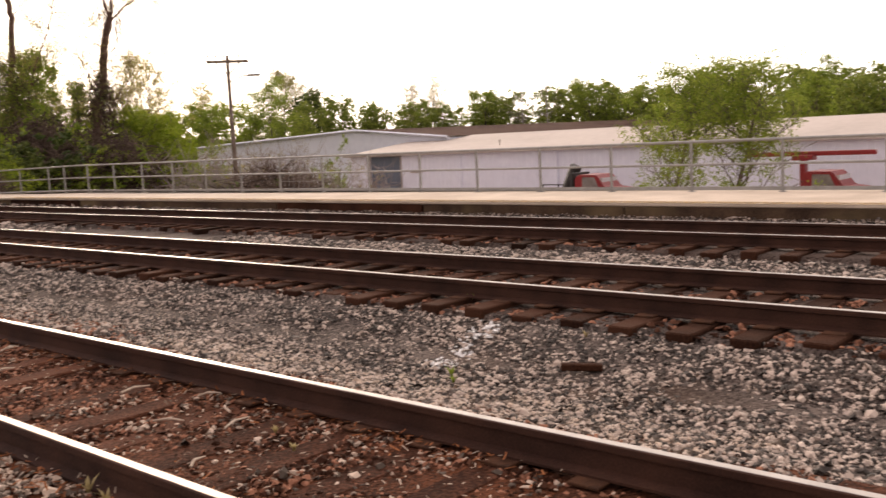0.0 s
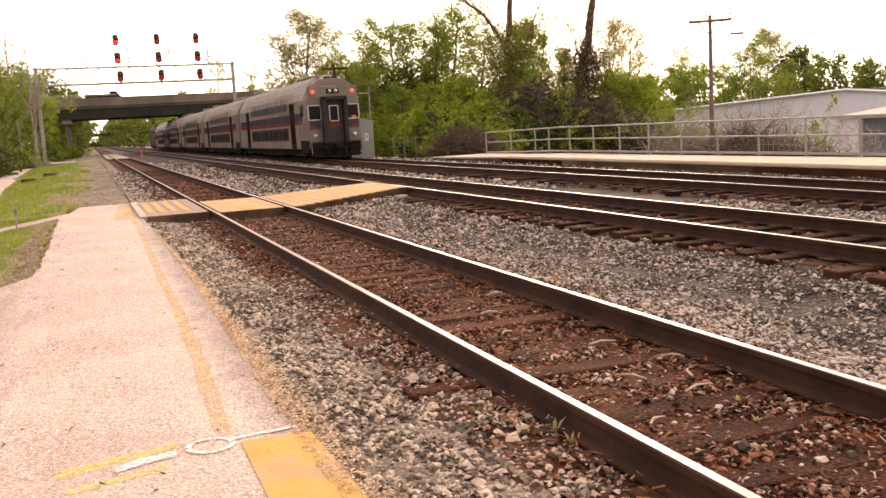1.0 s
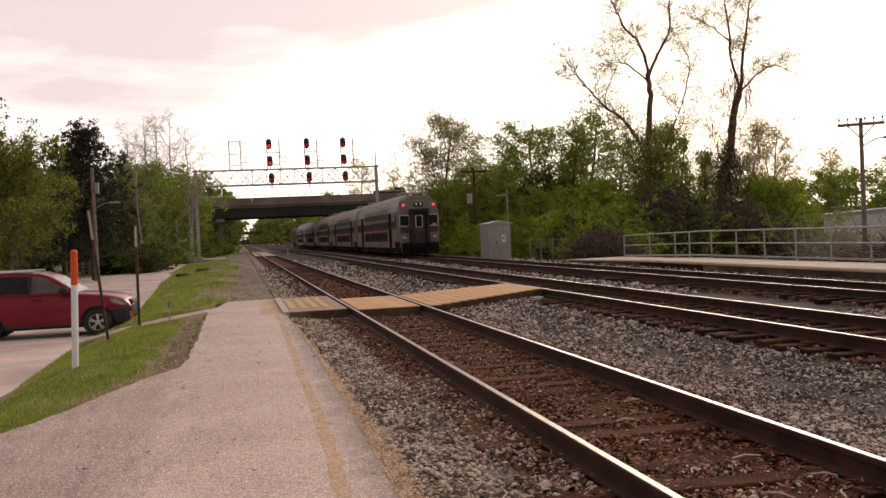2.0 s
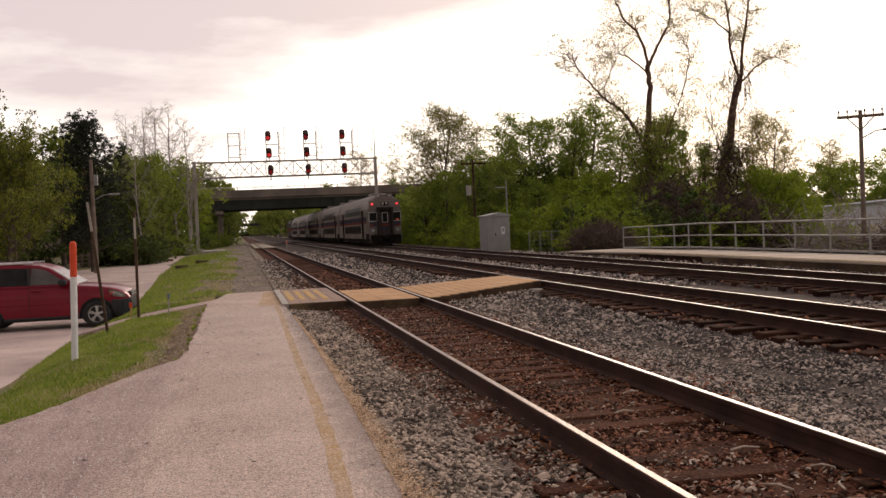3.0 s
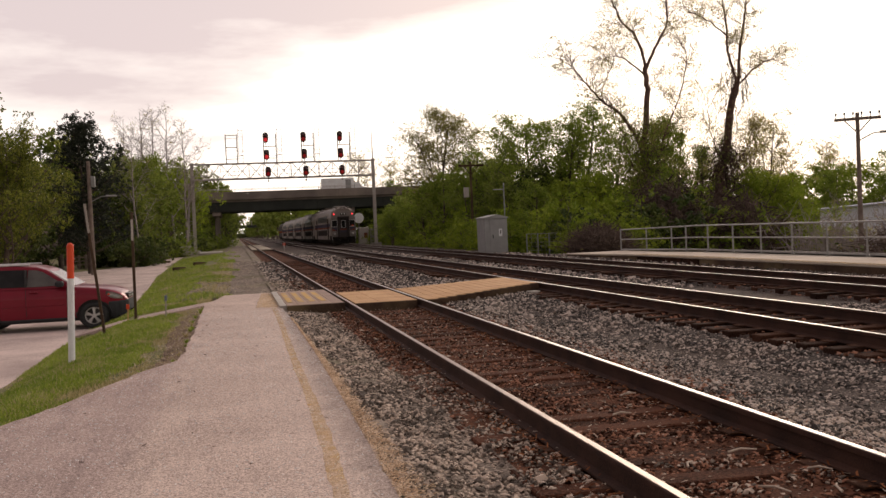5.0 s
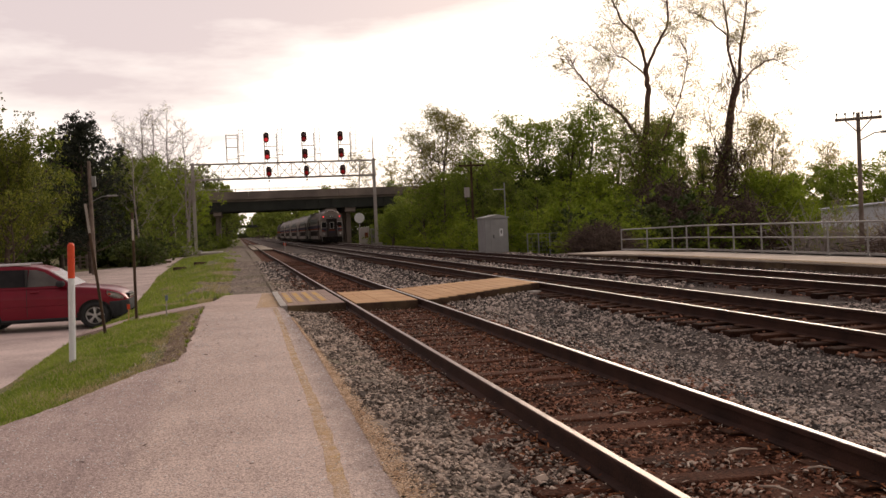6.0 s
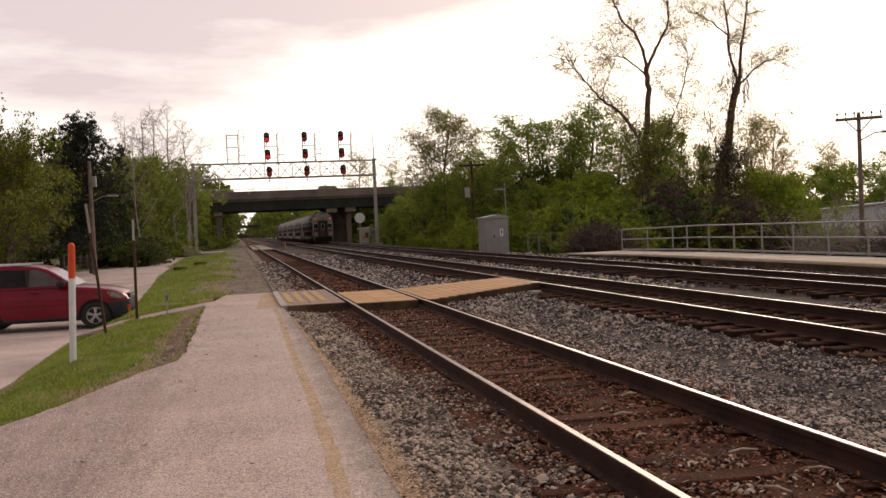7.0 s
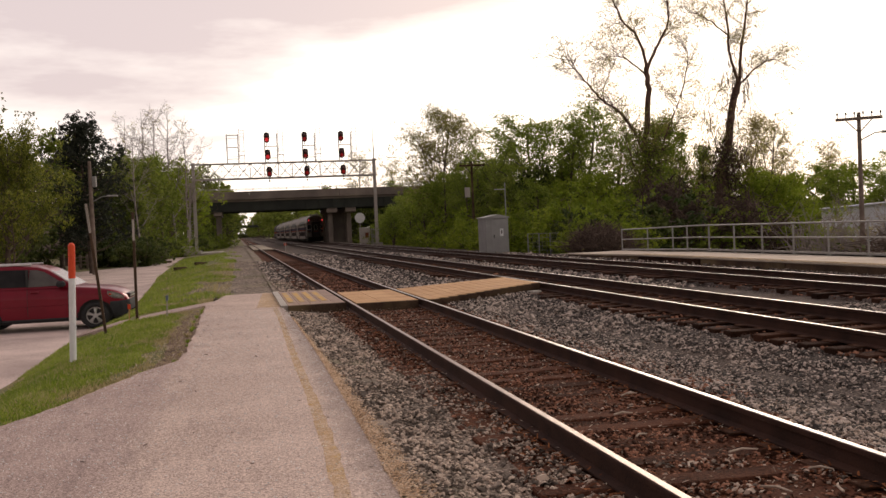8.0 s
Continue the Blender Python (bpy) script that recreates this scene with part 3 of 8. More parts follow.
stones("track_bed_stones", chip_stone(), [(2.27, 4.3, 2.2, 11, 1200, 0.0185), (1.75, 2.27, 2.2, 11, 300, 0.019), (1.75, 4.3, -5, 2.2, 200, 0.026), (1.75, 4.3, 11, 20, 400, 0.023), (1.75, 4.3, 24.5, 40, 90, 0.035), (6.7, 9.25, 2, 18, 230, 0.031), (11.75, 14.3, 6, 24, 110, 0.034), (6.7, 9.25, 18, 45, 60, 0.045), (4.25, 5.1, 8, 18, 420, 0.021)],
       M["stone_brown"], rng, "dirt-stained brown ballast stones", off_ties)
stones("loose_track_stones", chip_stone(), [(1.75, 4.3, 2.2, 6.0, 290, 0.020), (1.75, 4.3, 7, 19, 25, 0.024), (4.25, 5.15, 2, 8, 620, 0.02)], M["stone_beige"], rng, "lighter ballast stones strewn between the siding rails", off_ties)
stones("far_ballast_stones", octa(), [
    (4.3, 6.7, 26, 48, 70, 0.045), (4.3, 6.7, 14, 26, 70, 0.035), (9.25, 11.75, 22, 60, 60, 0.05), (14.3, 14.7, 24, 42, 110, 0.045), (14.3, 16.0, 42, 60, 40, 0.05), (1.0, 2.2, 34, 60, 45, 0.05), (4.3, 6.7, 48, 85, 26, 0.06), (9.25, 11.75, 60, 90, 22, 0.065)],
    M["stone"], rng, "crushed grey ballast further along the tracks", off_ties)


stones("pale_ballast_stones", chip_stone(), [(5.4, 6.6, 4.7, 5.6, 800, 0.024)], M["white_plastic"], rng, "patch of whitish new ballast stones", lambda x, y: (np.abs((y - 5.12) - 0.22 * (x - 6.0)) < 0.04 + 0.16 * rng.random(len(x))) & (rng.random(len(x)) < 0.6))


# ---- tracks ----
def rail_profile(w=0.075):
    h = w / 2
    return [(-0.075, -0.172), (0.075, -0.172), (0.075, -0.158), (0.012, -0.140), (0.010, -0.05), (h, -0.038), (h, -0.006), (h * 0.8, -0.0015), (-h * 0.8, -0.0015), (-h, -0.006), (-h, -0.038), (-0.010, -0.05), (-0.012, -0.140), (-0.075, -0.158)]


def track(cx, label, near, y0, y1, tie_y0, tie_y1, tie_z):
    z = Z_OF[cx]
    t = thing("railway_track", label, "railway track", pose(cx, 0, z), "parallel tracks")
    for s in (-0.7525, 0.7525):
        bm = bmesh.new()
        prism(bm, rail_profile(), y0, y1)
        r = part("rail", bm, M["rail"], t, "rust-brown steel rail", pose(s, 0, 0))
        part("rail_head", bx(-0.029, 0.024, y0, y1, -0.003, 0.0015, bevel=0.002), M["railhead_dull"] if near and s < 0 else M["railhead"], r, "shiny worn running surface")
    master = part("tie", bx(-1.29, 1.29, -0.115, 0.115, -0.18, 0.0, bevel=0.012), M["tie_dirt" if near else "tie"], t)
    plate = part("tie_plate", bx(-0.17, 0.17, -0.09, 0.09, 0.0, 0.018, bevel=0.004), M["plate"], t)
    r = random.Random(int(cx * 100))
    first, k = True, int(tie_y0 / TIE)
    while (k + 0.5) * TIE < tie_y1:
        y = (k + 0.5) * TIE
        at = pose(r.gauss(0, 0.03 if near else 0.07), y + r.gauss(0, 0.012), tie_z + r.gauss(0, 0.006), 0, r.gauss(0, 0.25), r.gauss(0, 0.7))
        if first:
            master.matrix_basis = at
        else:
            share("tie", master, t, at)
        if y < 20:
            for s in (-0.7525, 0.7525):
                pm = pose(s, y, tie_z, 0, 0, 0)
                if first:
                    plate.matrix_basis, first = pm, False
                else:
                    share("tie_plate", plate, t, pm)
        first = False
        k += 1
    return t


track(T1, "near siding track with rusty rails and dirt-covered ties", True, -40, 1400, -14, 60, -0.189)
track(T2, "middle main track with dark rails on grey ballast", False, -40, 1400, -14, 60, -0.176)
track(T3, "far main track with polished rails beside the platform", False, -40, 1400, -14, 60, -0.176)

# ---- asphalt path along the track ----
PATH_Z = -0.045
edge_left = [(-3.0, -6), (-2.9, 4), (-2.5, 7.2), (-2.13, 8.62), (-1.93, 9.06), (-1.77, 9.53), (-1.60, 10.1), (-1.41, 10.75), (-1.19, 11.49), (-0.97, 12.06), (-0.81, 12.4), (-0.77, 13.6), (-0.77, 16.0), (-0.79, 18.5), (-0.80, 22.3), (-0.62, 23.6), (-0.40, 25.6)]
edge_right = [(0.84, 25.6), (0.86, 20.2), (0.92, 16.5), (0.93, 12.5), (0.91, 9.9), (0.89, 8.0), (0.87, 6.5), (0.85, 5.3), (0.86, 3.0), (0.90, -6)]


def right_edge(y):
    for (xa, ya), (xb, yb) in zip(edge_right, edge_right[1:]):
        if yb <= y <= ya:
            return lerp(xa, xb, (ya - y) / (ya - yb))
    return 0.9


def ragged(pts, step, amp):
    """Crumbled outline: the same line in short steps with small bites."""
    out = []
    for (xa, ya), (xb, yb) in zip(pts, pts[1:]):
        k = max(1, int(math.hypot(xb - xa, yb - ya) / step)) if max(ya, yb) > 2 and min(ya, yb) < 24 else 1
        for i in range(k):
            x, y = xa + (xb - xa) * i / k, ya + (yb - ya) * i / k
            out.append((x + amp * noise.noise(Vector((x * 3.1, y * 3.1, 5))) + 0.5 * amp * noise.noise(Vector((x * 9, y * 9, 2))), y))
    return out + [pts[-1]]


bm = slab(bmesh.new(), ragged(edge_left, 0.16, 0.035) + ragged(edge_right, 0.09, 0.03), PATH_Z, 0.16)
bmesh.ops.triangulate(bm, faces=[f for f in bm.faces if len(f.verts) > 4])
tagged(part("path", bm, M["asphalt"]), "pale worn asphalt walkway with a ragged edge", "path", kind="structure")

side = [(-0.77, 22.35), (-0.60, 23.7), (-1.55, 22.3), (-2.6, 21.5), (-3.62, 22.9), (-3.62, 22.0), (-2.62, 20.5), (-1.5, 21.2)]
side_z = lambda x, y: ground_z(x, y) + 0.05 if x < -0.9 else PATH_Z - 0.002
bm = slab(bmesh.new(), [side[0], side[7], side[6], side[5], side[4], side[3], side[2], side[1]], side_z, 0.12)
bmesh.ops.triangulate(bm, faces=[f for f in bm.faces if len(f.verts) > 4])
tagged(part("pavement", bm, M["asphalt"]), "narrow asphalt footway sloping down to the car park", "footway", kind="structure")

road = [(-3.4, -30), (-3.44, 14.4), (-3.6, 19.7), (-3.62, 22.8), (-3.4, 27), (-3.32, 30.7), (-3.9, 43), (-4.57, 55), (-5.0, 71), (-6.0, 110), (-7.8, 112), (-8.0, 90), (-9.6, 79), (-14, 66), (-24, 60), (-40, 58), (-40, -30)]
bm = slab(bmesh.new(), road, ROAD_Z, 0.1)
bmesh.ops.triangulate(bm, faces=[f for f in bm.faces if len(f.verts) > 4])
tagged(part("road", bm, M["road"]), "cracked grey-pink asphalt car park and lane", "car park", kind="structure")


soil_y = [11.2 + 0.3 * i for i in range(37)]
sv, sf = [], []
for i, y in enumerate(soil_y):
    xe = lerp(-1.14, -0.78, (y - 11.2) / 1.6)
    w = 0.38 * math.sin(math.pi * (i + 0.5) / 37) ** 0.5 + 0.1 * noise.noise(Vector((y * 1.3, 0, 0)))
    for q in (xe - w, xe - w / 2, xe + 0.02):
        sv.append((q, y, ground_z(q, y) + 0.028))
    if i:
        for q in (0, 1):
            sf.append((3 * i - 3 + q, 3 * i - 2 + q, 3 * i + 1 + q, 3 * i + q))
tagged(new("ground_bare_soil", mesh_from("ground_bare_soil", sv, sf, M["soil"], True)), "bare gritty soil where the path's edge is trodden", "bare soil", kind="structure")


# ---- painted lines on the path, laid a few millimetres proud ----
def patch(name, pts, material, label, z=PATH_Z + 0.003):
    bm = bmesh.new()
    bm.faces.new([bm.verts.new((x, y, z)) for x, y in pts])
    bmesh.ops.triangulate(bm, faces=bm.faces)
    bmesh.ops.recalc_face_normals(bm, faces=bm.faces)
    return tagged(part(name, bm, material), label, "painted marking", kind="structure")


line = [(0.51, 4.86), (0.53, 5.5), (0.555, 6.1), (0.585, 7.4), (0.605, 9.0), (0.61, 11.0), (0.635, 13.3), (0.68, 16.8), (0.69, 20.2)]
wide = lambda y: 0.048 + 0.012 * noise.noise(Vector((0, y * 2.1, 7)))
patch("trim_yellow_line", ragged([(x - wide(y), y) for x, y in line], 0.2, 0.02) + ragged([(x + wide(y), y) for x, y in line[::-1]], 0.2, 0.02), M["yellow_faint"], "worn yellow safety line on the asphalt", PATH_Z + 0.003)
patch("trim_yellow_patch", [(0.56, 3.0), (0.97, 3.0), (0.93, 4.70), (0.57, 4.72)], M["yellow"], "solid yellow painted block on the asphalt", PATH_Z + 0.005)
patch("trim_yellow_end", [(0.30, 20.4), (0.84, 20.4), (0.84, 25.3), (0.55, 25.3)], M["yellow_faint"], "faded yellow paint beside the crossing", PATH_Z + 0.003)
patch("trim_yellow_scrawl", [(-0.32, 4.60), (0.25, 4.79), (0.28, 4.88), (-0.29, 4.75)], M["lemon"], "yellow sprayed survey line", PATH_Z + 0.003)
patch("trim_yellow_scrawl_low", [(-0.25, 4.37), (0.2, 4.51), (0.2, 4.57), (-0.25, 4.44)], M["lemon"], "faint yellow sprayed survey line", PATH_Z + 0.003)
patch("trim_white_dash", [(-0.04, 4.56), (0.1, 4.62), (0.25, 4.66), (0.25, 4.74), (0.08, 4.72), (-0.04, 4.64)], M["white_paint"], "white sprayed dash", PATH_Z + 0.007)
patch("trim_white_line", [(0.54, 4.77), (0.88, 4.80), (0.88, 4.84), (0.54, 4.81)], M["white_paint"], "white sprayed line at the path edge", PATH_Z + 0.007)
bm = bmesh.new()
ring = [(math.cos(a), math.sin(a)) for a in [i * math.tau / 28 for i in range(28)]]
o = [bm.verts.new((0.42 + 0.125 * c, 4.74 + 0.125 * s, PATH_Z + 0.007)) for c, s in ring]
i_ = [bm.verts.new((0.42 + 0.095 * c, 4.74 + 0.095 * s, PATH_Z + 0.007)) for c, s in ring]
for k in range(28):
    bm.faces.new((o[k], o[(k + 1) % 28], i_[(k + 1) % 28], i_[k]))
tagged(part("trim_white_ring", bm, M["white_paint"]), "white sprayed circle", "painted marking", kind="structure")

dust = [(2.0, 0.24), (5.0, 0.21), (7.0, 0.16), (9.0, 0.12), (12.0, 0.085), (16.0, 0.06), (19.0, 0.045)]
patch("trim_wood_dust", ragged([(right_edge(y) - 0.02, y) for y, w in dust], 0.12, 0.02) + ragged([(right_edge(y) + w, y) for y, w in dust[::-1]], 0.12, 0.09), M["sawdust"], "orange wood dust spilled along the path edge", PATH_Z - 0.012)

# ---- platform beyond the far track ----
PLAT_Z, PLAT_X = 0.18, 14.66
plat = tagged(new("platform"), "low concrete platform with a timber edge", "platform", kind="structure")
plat_top = lambda x, y: PLAT_Z if y < 33 else lerp(PLAT_Z, 0.06, (y - 33) / 8)
bm = slab(bmesh.new(), [(PLAT_X, -60), (PLAT_X, 8), (PLAT_X, 20), (PLAT_X, 33), (PLAT_X + 0.2, 41.3), (17.6, 41.3), (17.6, 33), (17.6, 20), (17.6, 8), (17.6, -60)], plat_top, 0.05)
part("platform_deck", bm, M["platform"], plat, "pale concrete deck")
for k in range(14):
    y = 33 - 4.88 * (k + 1)
    part("edge_beam", bx(PLAT_X + 0.03, PLAT_X + 0.3, y + 0.012, y + 4.868, -0.32, PLAT_Z - 0.052, bevel=0.015), M["plank_edge"] if k % 3 else M["tie"], plat)
for k in range(2):
    ya, yb = 33.0 + 4.1 * k, 37.1 + 4.1 * k
    bm = bmesh.new()
    ends = [[bm.verts.new((PLAT_X + 0.03 + 0.024 * (y - 33) + dx, y, z)) for dx, z in ((0, -0.32), (0.27, -0.32), (0.27, plat_top(0, y) - 0.052), (0, plat_top(0, y) - 0.052))] for y in (ya + 0.01, yb - 0.01)]
    for i in range(4):
        bm.faces.new((ends[0][i], ends[0][(i + 1) % 4], ends[1][(i + 1) % 4], ends[1][i]))
    bm.faces.new(ends[0]), bm.faces.new(ends[1])
    bmesh.ops.recalc_face_normals(bm, faces=bm.faces)
    part("edge_beam", bm, M["plank_edge"], plat)
part("edge_line", bx(PLAT_X + 0.02, PLAT_X + 0.32, -60, 33, PLAT_Z, PLAT_Z + 0.004), M["yellow_faint"], plat, "faint yellow edge band")
part("retaining_wall", bx(17.35, 17.6, -60, 32.9, -2.4, PLAT_Z - 0.052), M["concrete"], plat)
# ---- timber crossing between path and middle track ----
def crossing():
    c = thing("timber_crossing", "tan timber plank crossing with yellow bars between the rails", "pedestrian crossing")
    r = random.Random(3)
    part("edge_strip", bx(0.81, 0.955, 20.1, 25.3, -0.12, -0.004), M["concrete"], c, "pale edge strip")
    for k in range(5):
        x = 0.965 + k * 0.244
        p = part("plank", bx(x, x + 0.240, 20.15, 25.1, -0.12, -0.006 + r.uniform(-.002, .002), bevel=0.003), M["plank_old"], c)
        if k < 4:
            part("yellow_bar", bx(x + 0.05, x + 0.17, 20.9, 24.3, 0.0, 0.003), M["yellow"], p, "worn yellow painted bar")
    part("end_beam", bx(0.965, 2.19, 20.06, 20.14, -0.2, -0.015), M["plank_edge"], c)
    for k in range(5):
        x = 2.375 + k * 0.266
        part("plank", bx(x, x + 0.2648, 19.75, 23.7, -0.12, -0.012 + r.uniform(-.002, .002), bevel=0.003), M["plank"], c)
    part("end_beam", bx(2.38, 3.69, 19.66, 19.74, -0.2, -0.02), M["plank_edge"], c)
    n = 13
    for k in range(n):
        x0, w = 3.87 + k * 0.252, 0.2512
        f = (k + 0.5) / n
        y0, y1, zt = 19.4 + 2.7 * f, 23.55 + 1.55 * f, 0.0 + 0.055 * f
        part("plank", bx(x0, x0 + w, y0, y1, zt - 0.1, zt, bevel=0.0015), M["plank"], c)
        part("end_beam", bx(x0 - 0.004, x0 + w + 0.004, y0 - 0.09, y0 - 0.006, zt - 0.15, zt - 0.012), M["plank_edge"], c)
    d = thing("timber_crossing", "far pale plank crossing set between the rails", "pedestrian crossing")
    for k in range(5):
        x = 2.375 + k * 0.266
        part("plank", bx(x, x + 0.256, 104, 160, -0.12, -0.012, bevel=0.006), M["panel"], d)
    for k in range(2):
        part("plank", bx(1.55 + k * .3, 1.84 + k * .3, 106, 160, -0.12, -0.012, bevel=0.006), M["panel"], d)


crossing()


# ---- platform railing ----
def railing():
    x = 17.22
    f = thing("metal_railing", "galvanised pipe railing along the platform's back edge", "railing")
    ys = [40.36, 37.6, 35.2, 33.95]
    y = 32.2
    while y > -18:
        ys.append(y)
        y -= 1.82
    first = None
    for y in ys:
        zt = plat_top(x, y)
        at = pose(x, y, zt)
        if first is None:
            bm = rod(bmesh.new(), (0, 0, 0), (0, 0, 0.98), 0.03, n=8)
            box(bm, -0.06, 0.06, -0.06, 0.06, 0, 0.015)
            first = part("post", bm, M["galv"], f, at=at)
        else:
            share("post", first, f, at)
    for h, rr in ((0.98, 0.028), (0.53, 0.024)):
        bm = bmesh.new()
        rod(bm, (x, 40.36, plat_top(x, 40.36) + h), (x, 33, PLAT_Z + h), rr)
        rod(bm, (x, 33, PLAT_Z + h), (x, -19, PLAT_Z + h), rr)
        part("rail_pipe", bm, M["galv"], f)
    bm = bmesh.new()
    box(bm, x - 0.01, x + 0.01, -19, 33, PLAT_Z + 0.03, PLAT_Z + 0.10)
    rod(bm, (x, 33, PLAT_Z + 0.065), (x, 40.36, plat_top(x, 40.36) + 0.065), 0.035, n=4)
    part("kick_plate", bm, M["galv"], f)
    # ragged mesh panel closing the gap where the two lengths meet
    bm = bmesh.new()
    for k in range(9):
        rod(bm, (x + 0.06, 19.5 + k * 0.21, PLAT_Z + 0.05), (x + 0.06, 19.5 + k * 0.21, PLAT_Z + 0.95), 0.006, n=4)
    for k in range(5):
        rod(bm, (x + 0.06, 19.45, PLAT_Z + 0.1 + k * 0.2), (x + 0.06, 21.3, PLAT_Z + 0.1 + k * 0.2), 0.006, n=4)
    part("mesh_panel", bm, M["galv"], f)


railing()


# ---- signal gantry ----
GY = 118.0


def ladder(bm, x, y, z0, z1, w=0.4):
    for s in (0, w):
        rod(bm, (x + s, y, z0), (x + s, y, z1), 0.026, n=4)
    z = z0 + 0.2
    while z < z1:
        rod(bm, (x, y, z), (x + w, y, z), 0.018, n=4)
        z += 0.38


def signal_head():
    """A capsule-shaped backplate with a hooded lens, centred on its mast side."""
    bm = bmesh.new()
    ring = []
    for i in range(24):
        a = math.tau * i / 24
        ring.append((0.34 * math.cos(a), 0.34 * math.sin(a) + (0.30 if math.sin(a) > 0 else -0.30)))
    prism(bm, ring, -0.06, 0.02)
    box(bm, -0.2, 0.2, 0.02, 0.3, -0.4, 0.4, bevel=0.03)
    rod(bm, (0, 0.1, -0.6), (0, 0.1, -0.95), 0.05, n=6)
    return bm


def gantry():
    g = thing("signal_gantry", "grey lattice signal bridge with three columns of red signals", "signal gantry")
    xl, xr, zb, zt = -5.0, 17.2, 8.55, 10.45
    for x, s in ((xl, 1), (xr, -1)):
        bm = bmesh.new()
        wd = 0.19 if s > 0 else 0.18
        box(bm, x - wd, x + wd, GY - 0.24, GY - 0.18, -0.5, zt + 0.2)
        box(bm, x - wd, x + wd, GY + 0.18, GY + 0.24, -0.5, zt + 0.2)
        box(bm, x - 0.03, x + 0.03, GY - 0.18, GY + 0.18, -0.5, zt + 0.2)
        if s > 0:      # second, slanting leg with lacing
            rod(bm, (x - 0.95, GY, -0.5), (x - 0.35, GY, 8.2), 0.13, n=6)
            for k in range(9):
                z = 0.2 + k * 0.85
                rod(bm, (x - 0.9 + 0.06 * k, GY, z), (x - 0.2, GY, z + (0.7 if k % 2 else 0.0)), 0.03, n=4)
        part("post", bm, M["steel_grey"], g)
        part("footing", bx(x - 1.2 if s > 0 else x - 0.6, x + 0.6, GY - 0.6, GY + 0.6, -0.7, 0.0, bevel=0.03), M["concrete"], g)
    part("lightning_rod", rod(bmesh.new(), (xr, GY, zt), (xr, GY, zt + 4.3), 0.09, 0.02, n=6), M["steel_grey"], g)
    bm = bmesh.new()
    ladder(bm, xl - 0.55, GY - 0.5, 0, 9, 0.4)
    part("ladder", bm, M["steel_grey"], g)
    for z in (zb, zt):
        for dy in (-0.5, 0.5):
            part("chord", bx(xl - 0.3, xr + 0.3, GY + dy - 0.06, GY + dy + 0.06, z - 0.07, z + 0.07), M["steel_grey"], g)
    n = 13
    w, rise = (xr - xl) / n, zt - zb
    rising = part("diagonal", rod(bmesh.new(), (0, 0, 0), (w, 0, rise), 0.042, n=4), M["steel_grey"], g, at=pose(xl, GY - 0.5, zb))
    falling = part("diagonal", rod(bmesh.new(), (0, 0, rise), (w, 0, 0), 0.042, n=4), M["steel_grey"], g, at=pose(xl + w, GY - 0.5, zb))
    upright = part("upright", rod(bmesh.new(), (0, 0, 0), (0, 0, rise), 0.026, n=4), M["steel_grey"], g, at=pose(xl, GY - 0.5, zb))
    tie_bar = part("cross_tie", rod(bmesh.new(), (0, -0.5, 0), (w, 0.5, 0), 0.03, n=4), M["steel_grey"], g, at=pose(xl, GY, zb))
    for k in range(n):
        x = xl + k * w
        for dy in (-0.5, 0.5):
            up = (k % 2 == 0) == (dy < 0)
            if dy > 0 or k > 1:
                share("diagonal", rising if up else falling, g, pose(x, GY + dy, zb))
            if dy > 0 or k:
                share("upright", upright, g, pose(x, GY + dy, zb))
        if k:
            share("cross_tie", tie_bar, g, pose(x, GY, zb))
    part("walkway", bx(xl, xr, GY - 0.48, GY + 0.48, zb + 0.08, zb + 0.12), M["steel_grey"], g)
    bm = bmesh.new()
    for h in (0.45, 0.95):
        rod(bm, (xl, GY - 0.62, zb + h), (xr, GY - 0.62, zb + h), 0.022, n=4)
    part("handrail", bm, M["steel_grey"], g)
    stanchion = None
    for k in range(1, 36):
        at = pose(xl + (xr - xl) * k / 36, GY - 0.62, zb)
        stanchion = share("stanchion", stanchion, g, at) if stanchion else part("stanchion", rod(bmesh.new(), (0, 0, 0), (0, 0, rise), 0.017, n=4), M["steel_grey"], g, at=at)
    head = None
    for i, x in enumerate((-0.85, 3.9, 8.5, 13.0)):
        bm = bmesh.new()
        x0, x1, top = x - 0.2, x + 1.3, 14.0
        if i == 0:
            x0, x1 = x, x + 1.35
        for q in (x0, x1):
            box(bm, q - 0.06, q + 0.06, GY - 0.66, GY - 0.56, zt - 0.1, top)
        for z in (top - 0.1, top - 1.6, top - 3.0) if i == 0 else (top - 1.55, top - 3.0):
            rod(bm, (x0, GY - 0.61, z), (x1, GY - 0.61, z), 0.05, n=4)
        for z in (top - 0.5, top - 2.0, top - 2.7):
            rod(bm, (x0, GY - 0.61, z), (x1, GY - 0.61, z), 0.02, n=4)
        ladder(bm, x1 + 0.15, GY - 0.61, zt, top + 0.7, 0.55)
        for z in (zt + 0.9, zt + 1.5):
            rod(bm, (x1, GY - 0.61, z), (x1 + 0.95, GY - 0.61, z), 0.03, n=4)
        part("signal_frame", bm, M["steel_grey"], g)
        if not i:
            continue
        for j, z in enumerate((13.5, 11.4, 9.3)):
            at = pose(x + (0.05, 0.1, 0.2)[j], GY - 0.85, z)
            if head is None:
                h = head = part("signal_head", signal_head(), M["black"], g, "black capsule-shaped signal head", at)
            else:
                h = share("signal_head", head, g, at)
            lit = i == 1 and j < 2
            lens = part("lens", smooth(rod(bmesh.new(), (0, -0.10, -0.26), (0, -0.05, -0.26), 0.235, n=18)), M["red_lens"] if lit else M["dim_lens"], h, "lit red lens" if lit else "dull red lens")
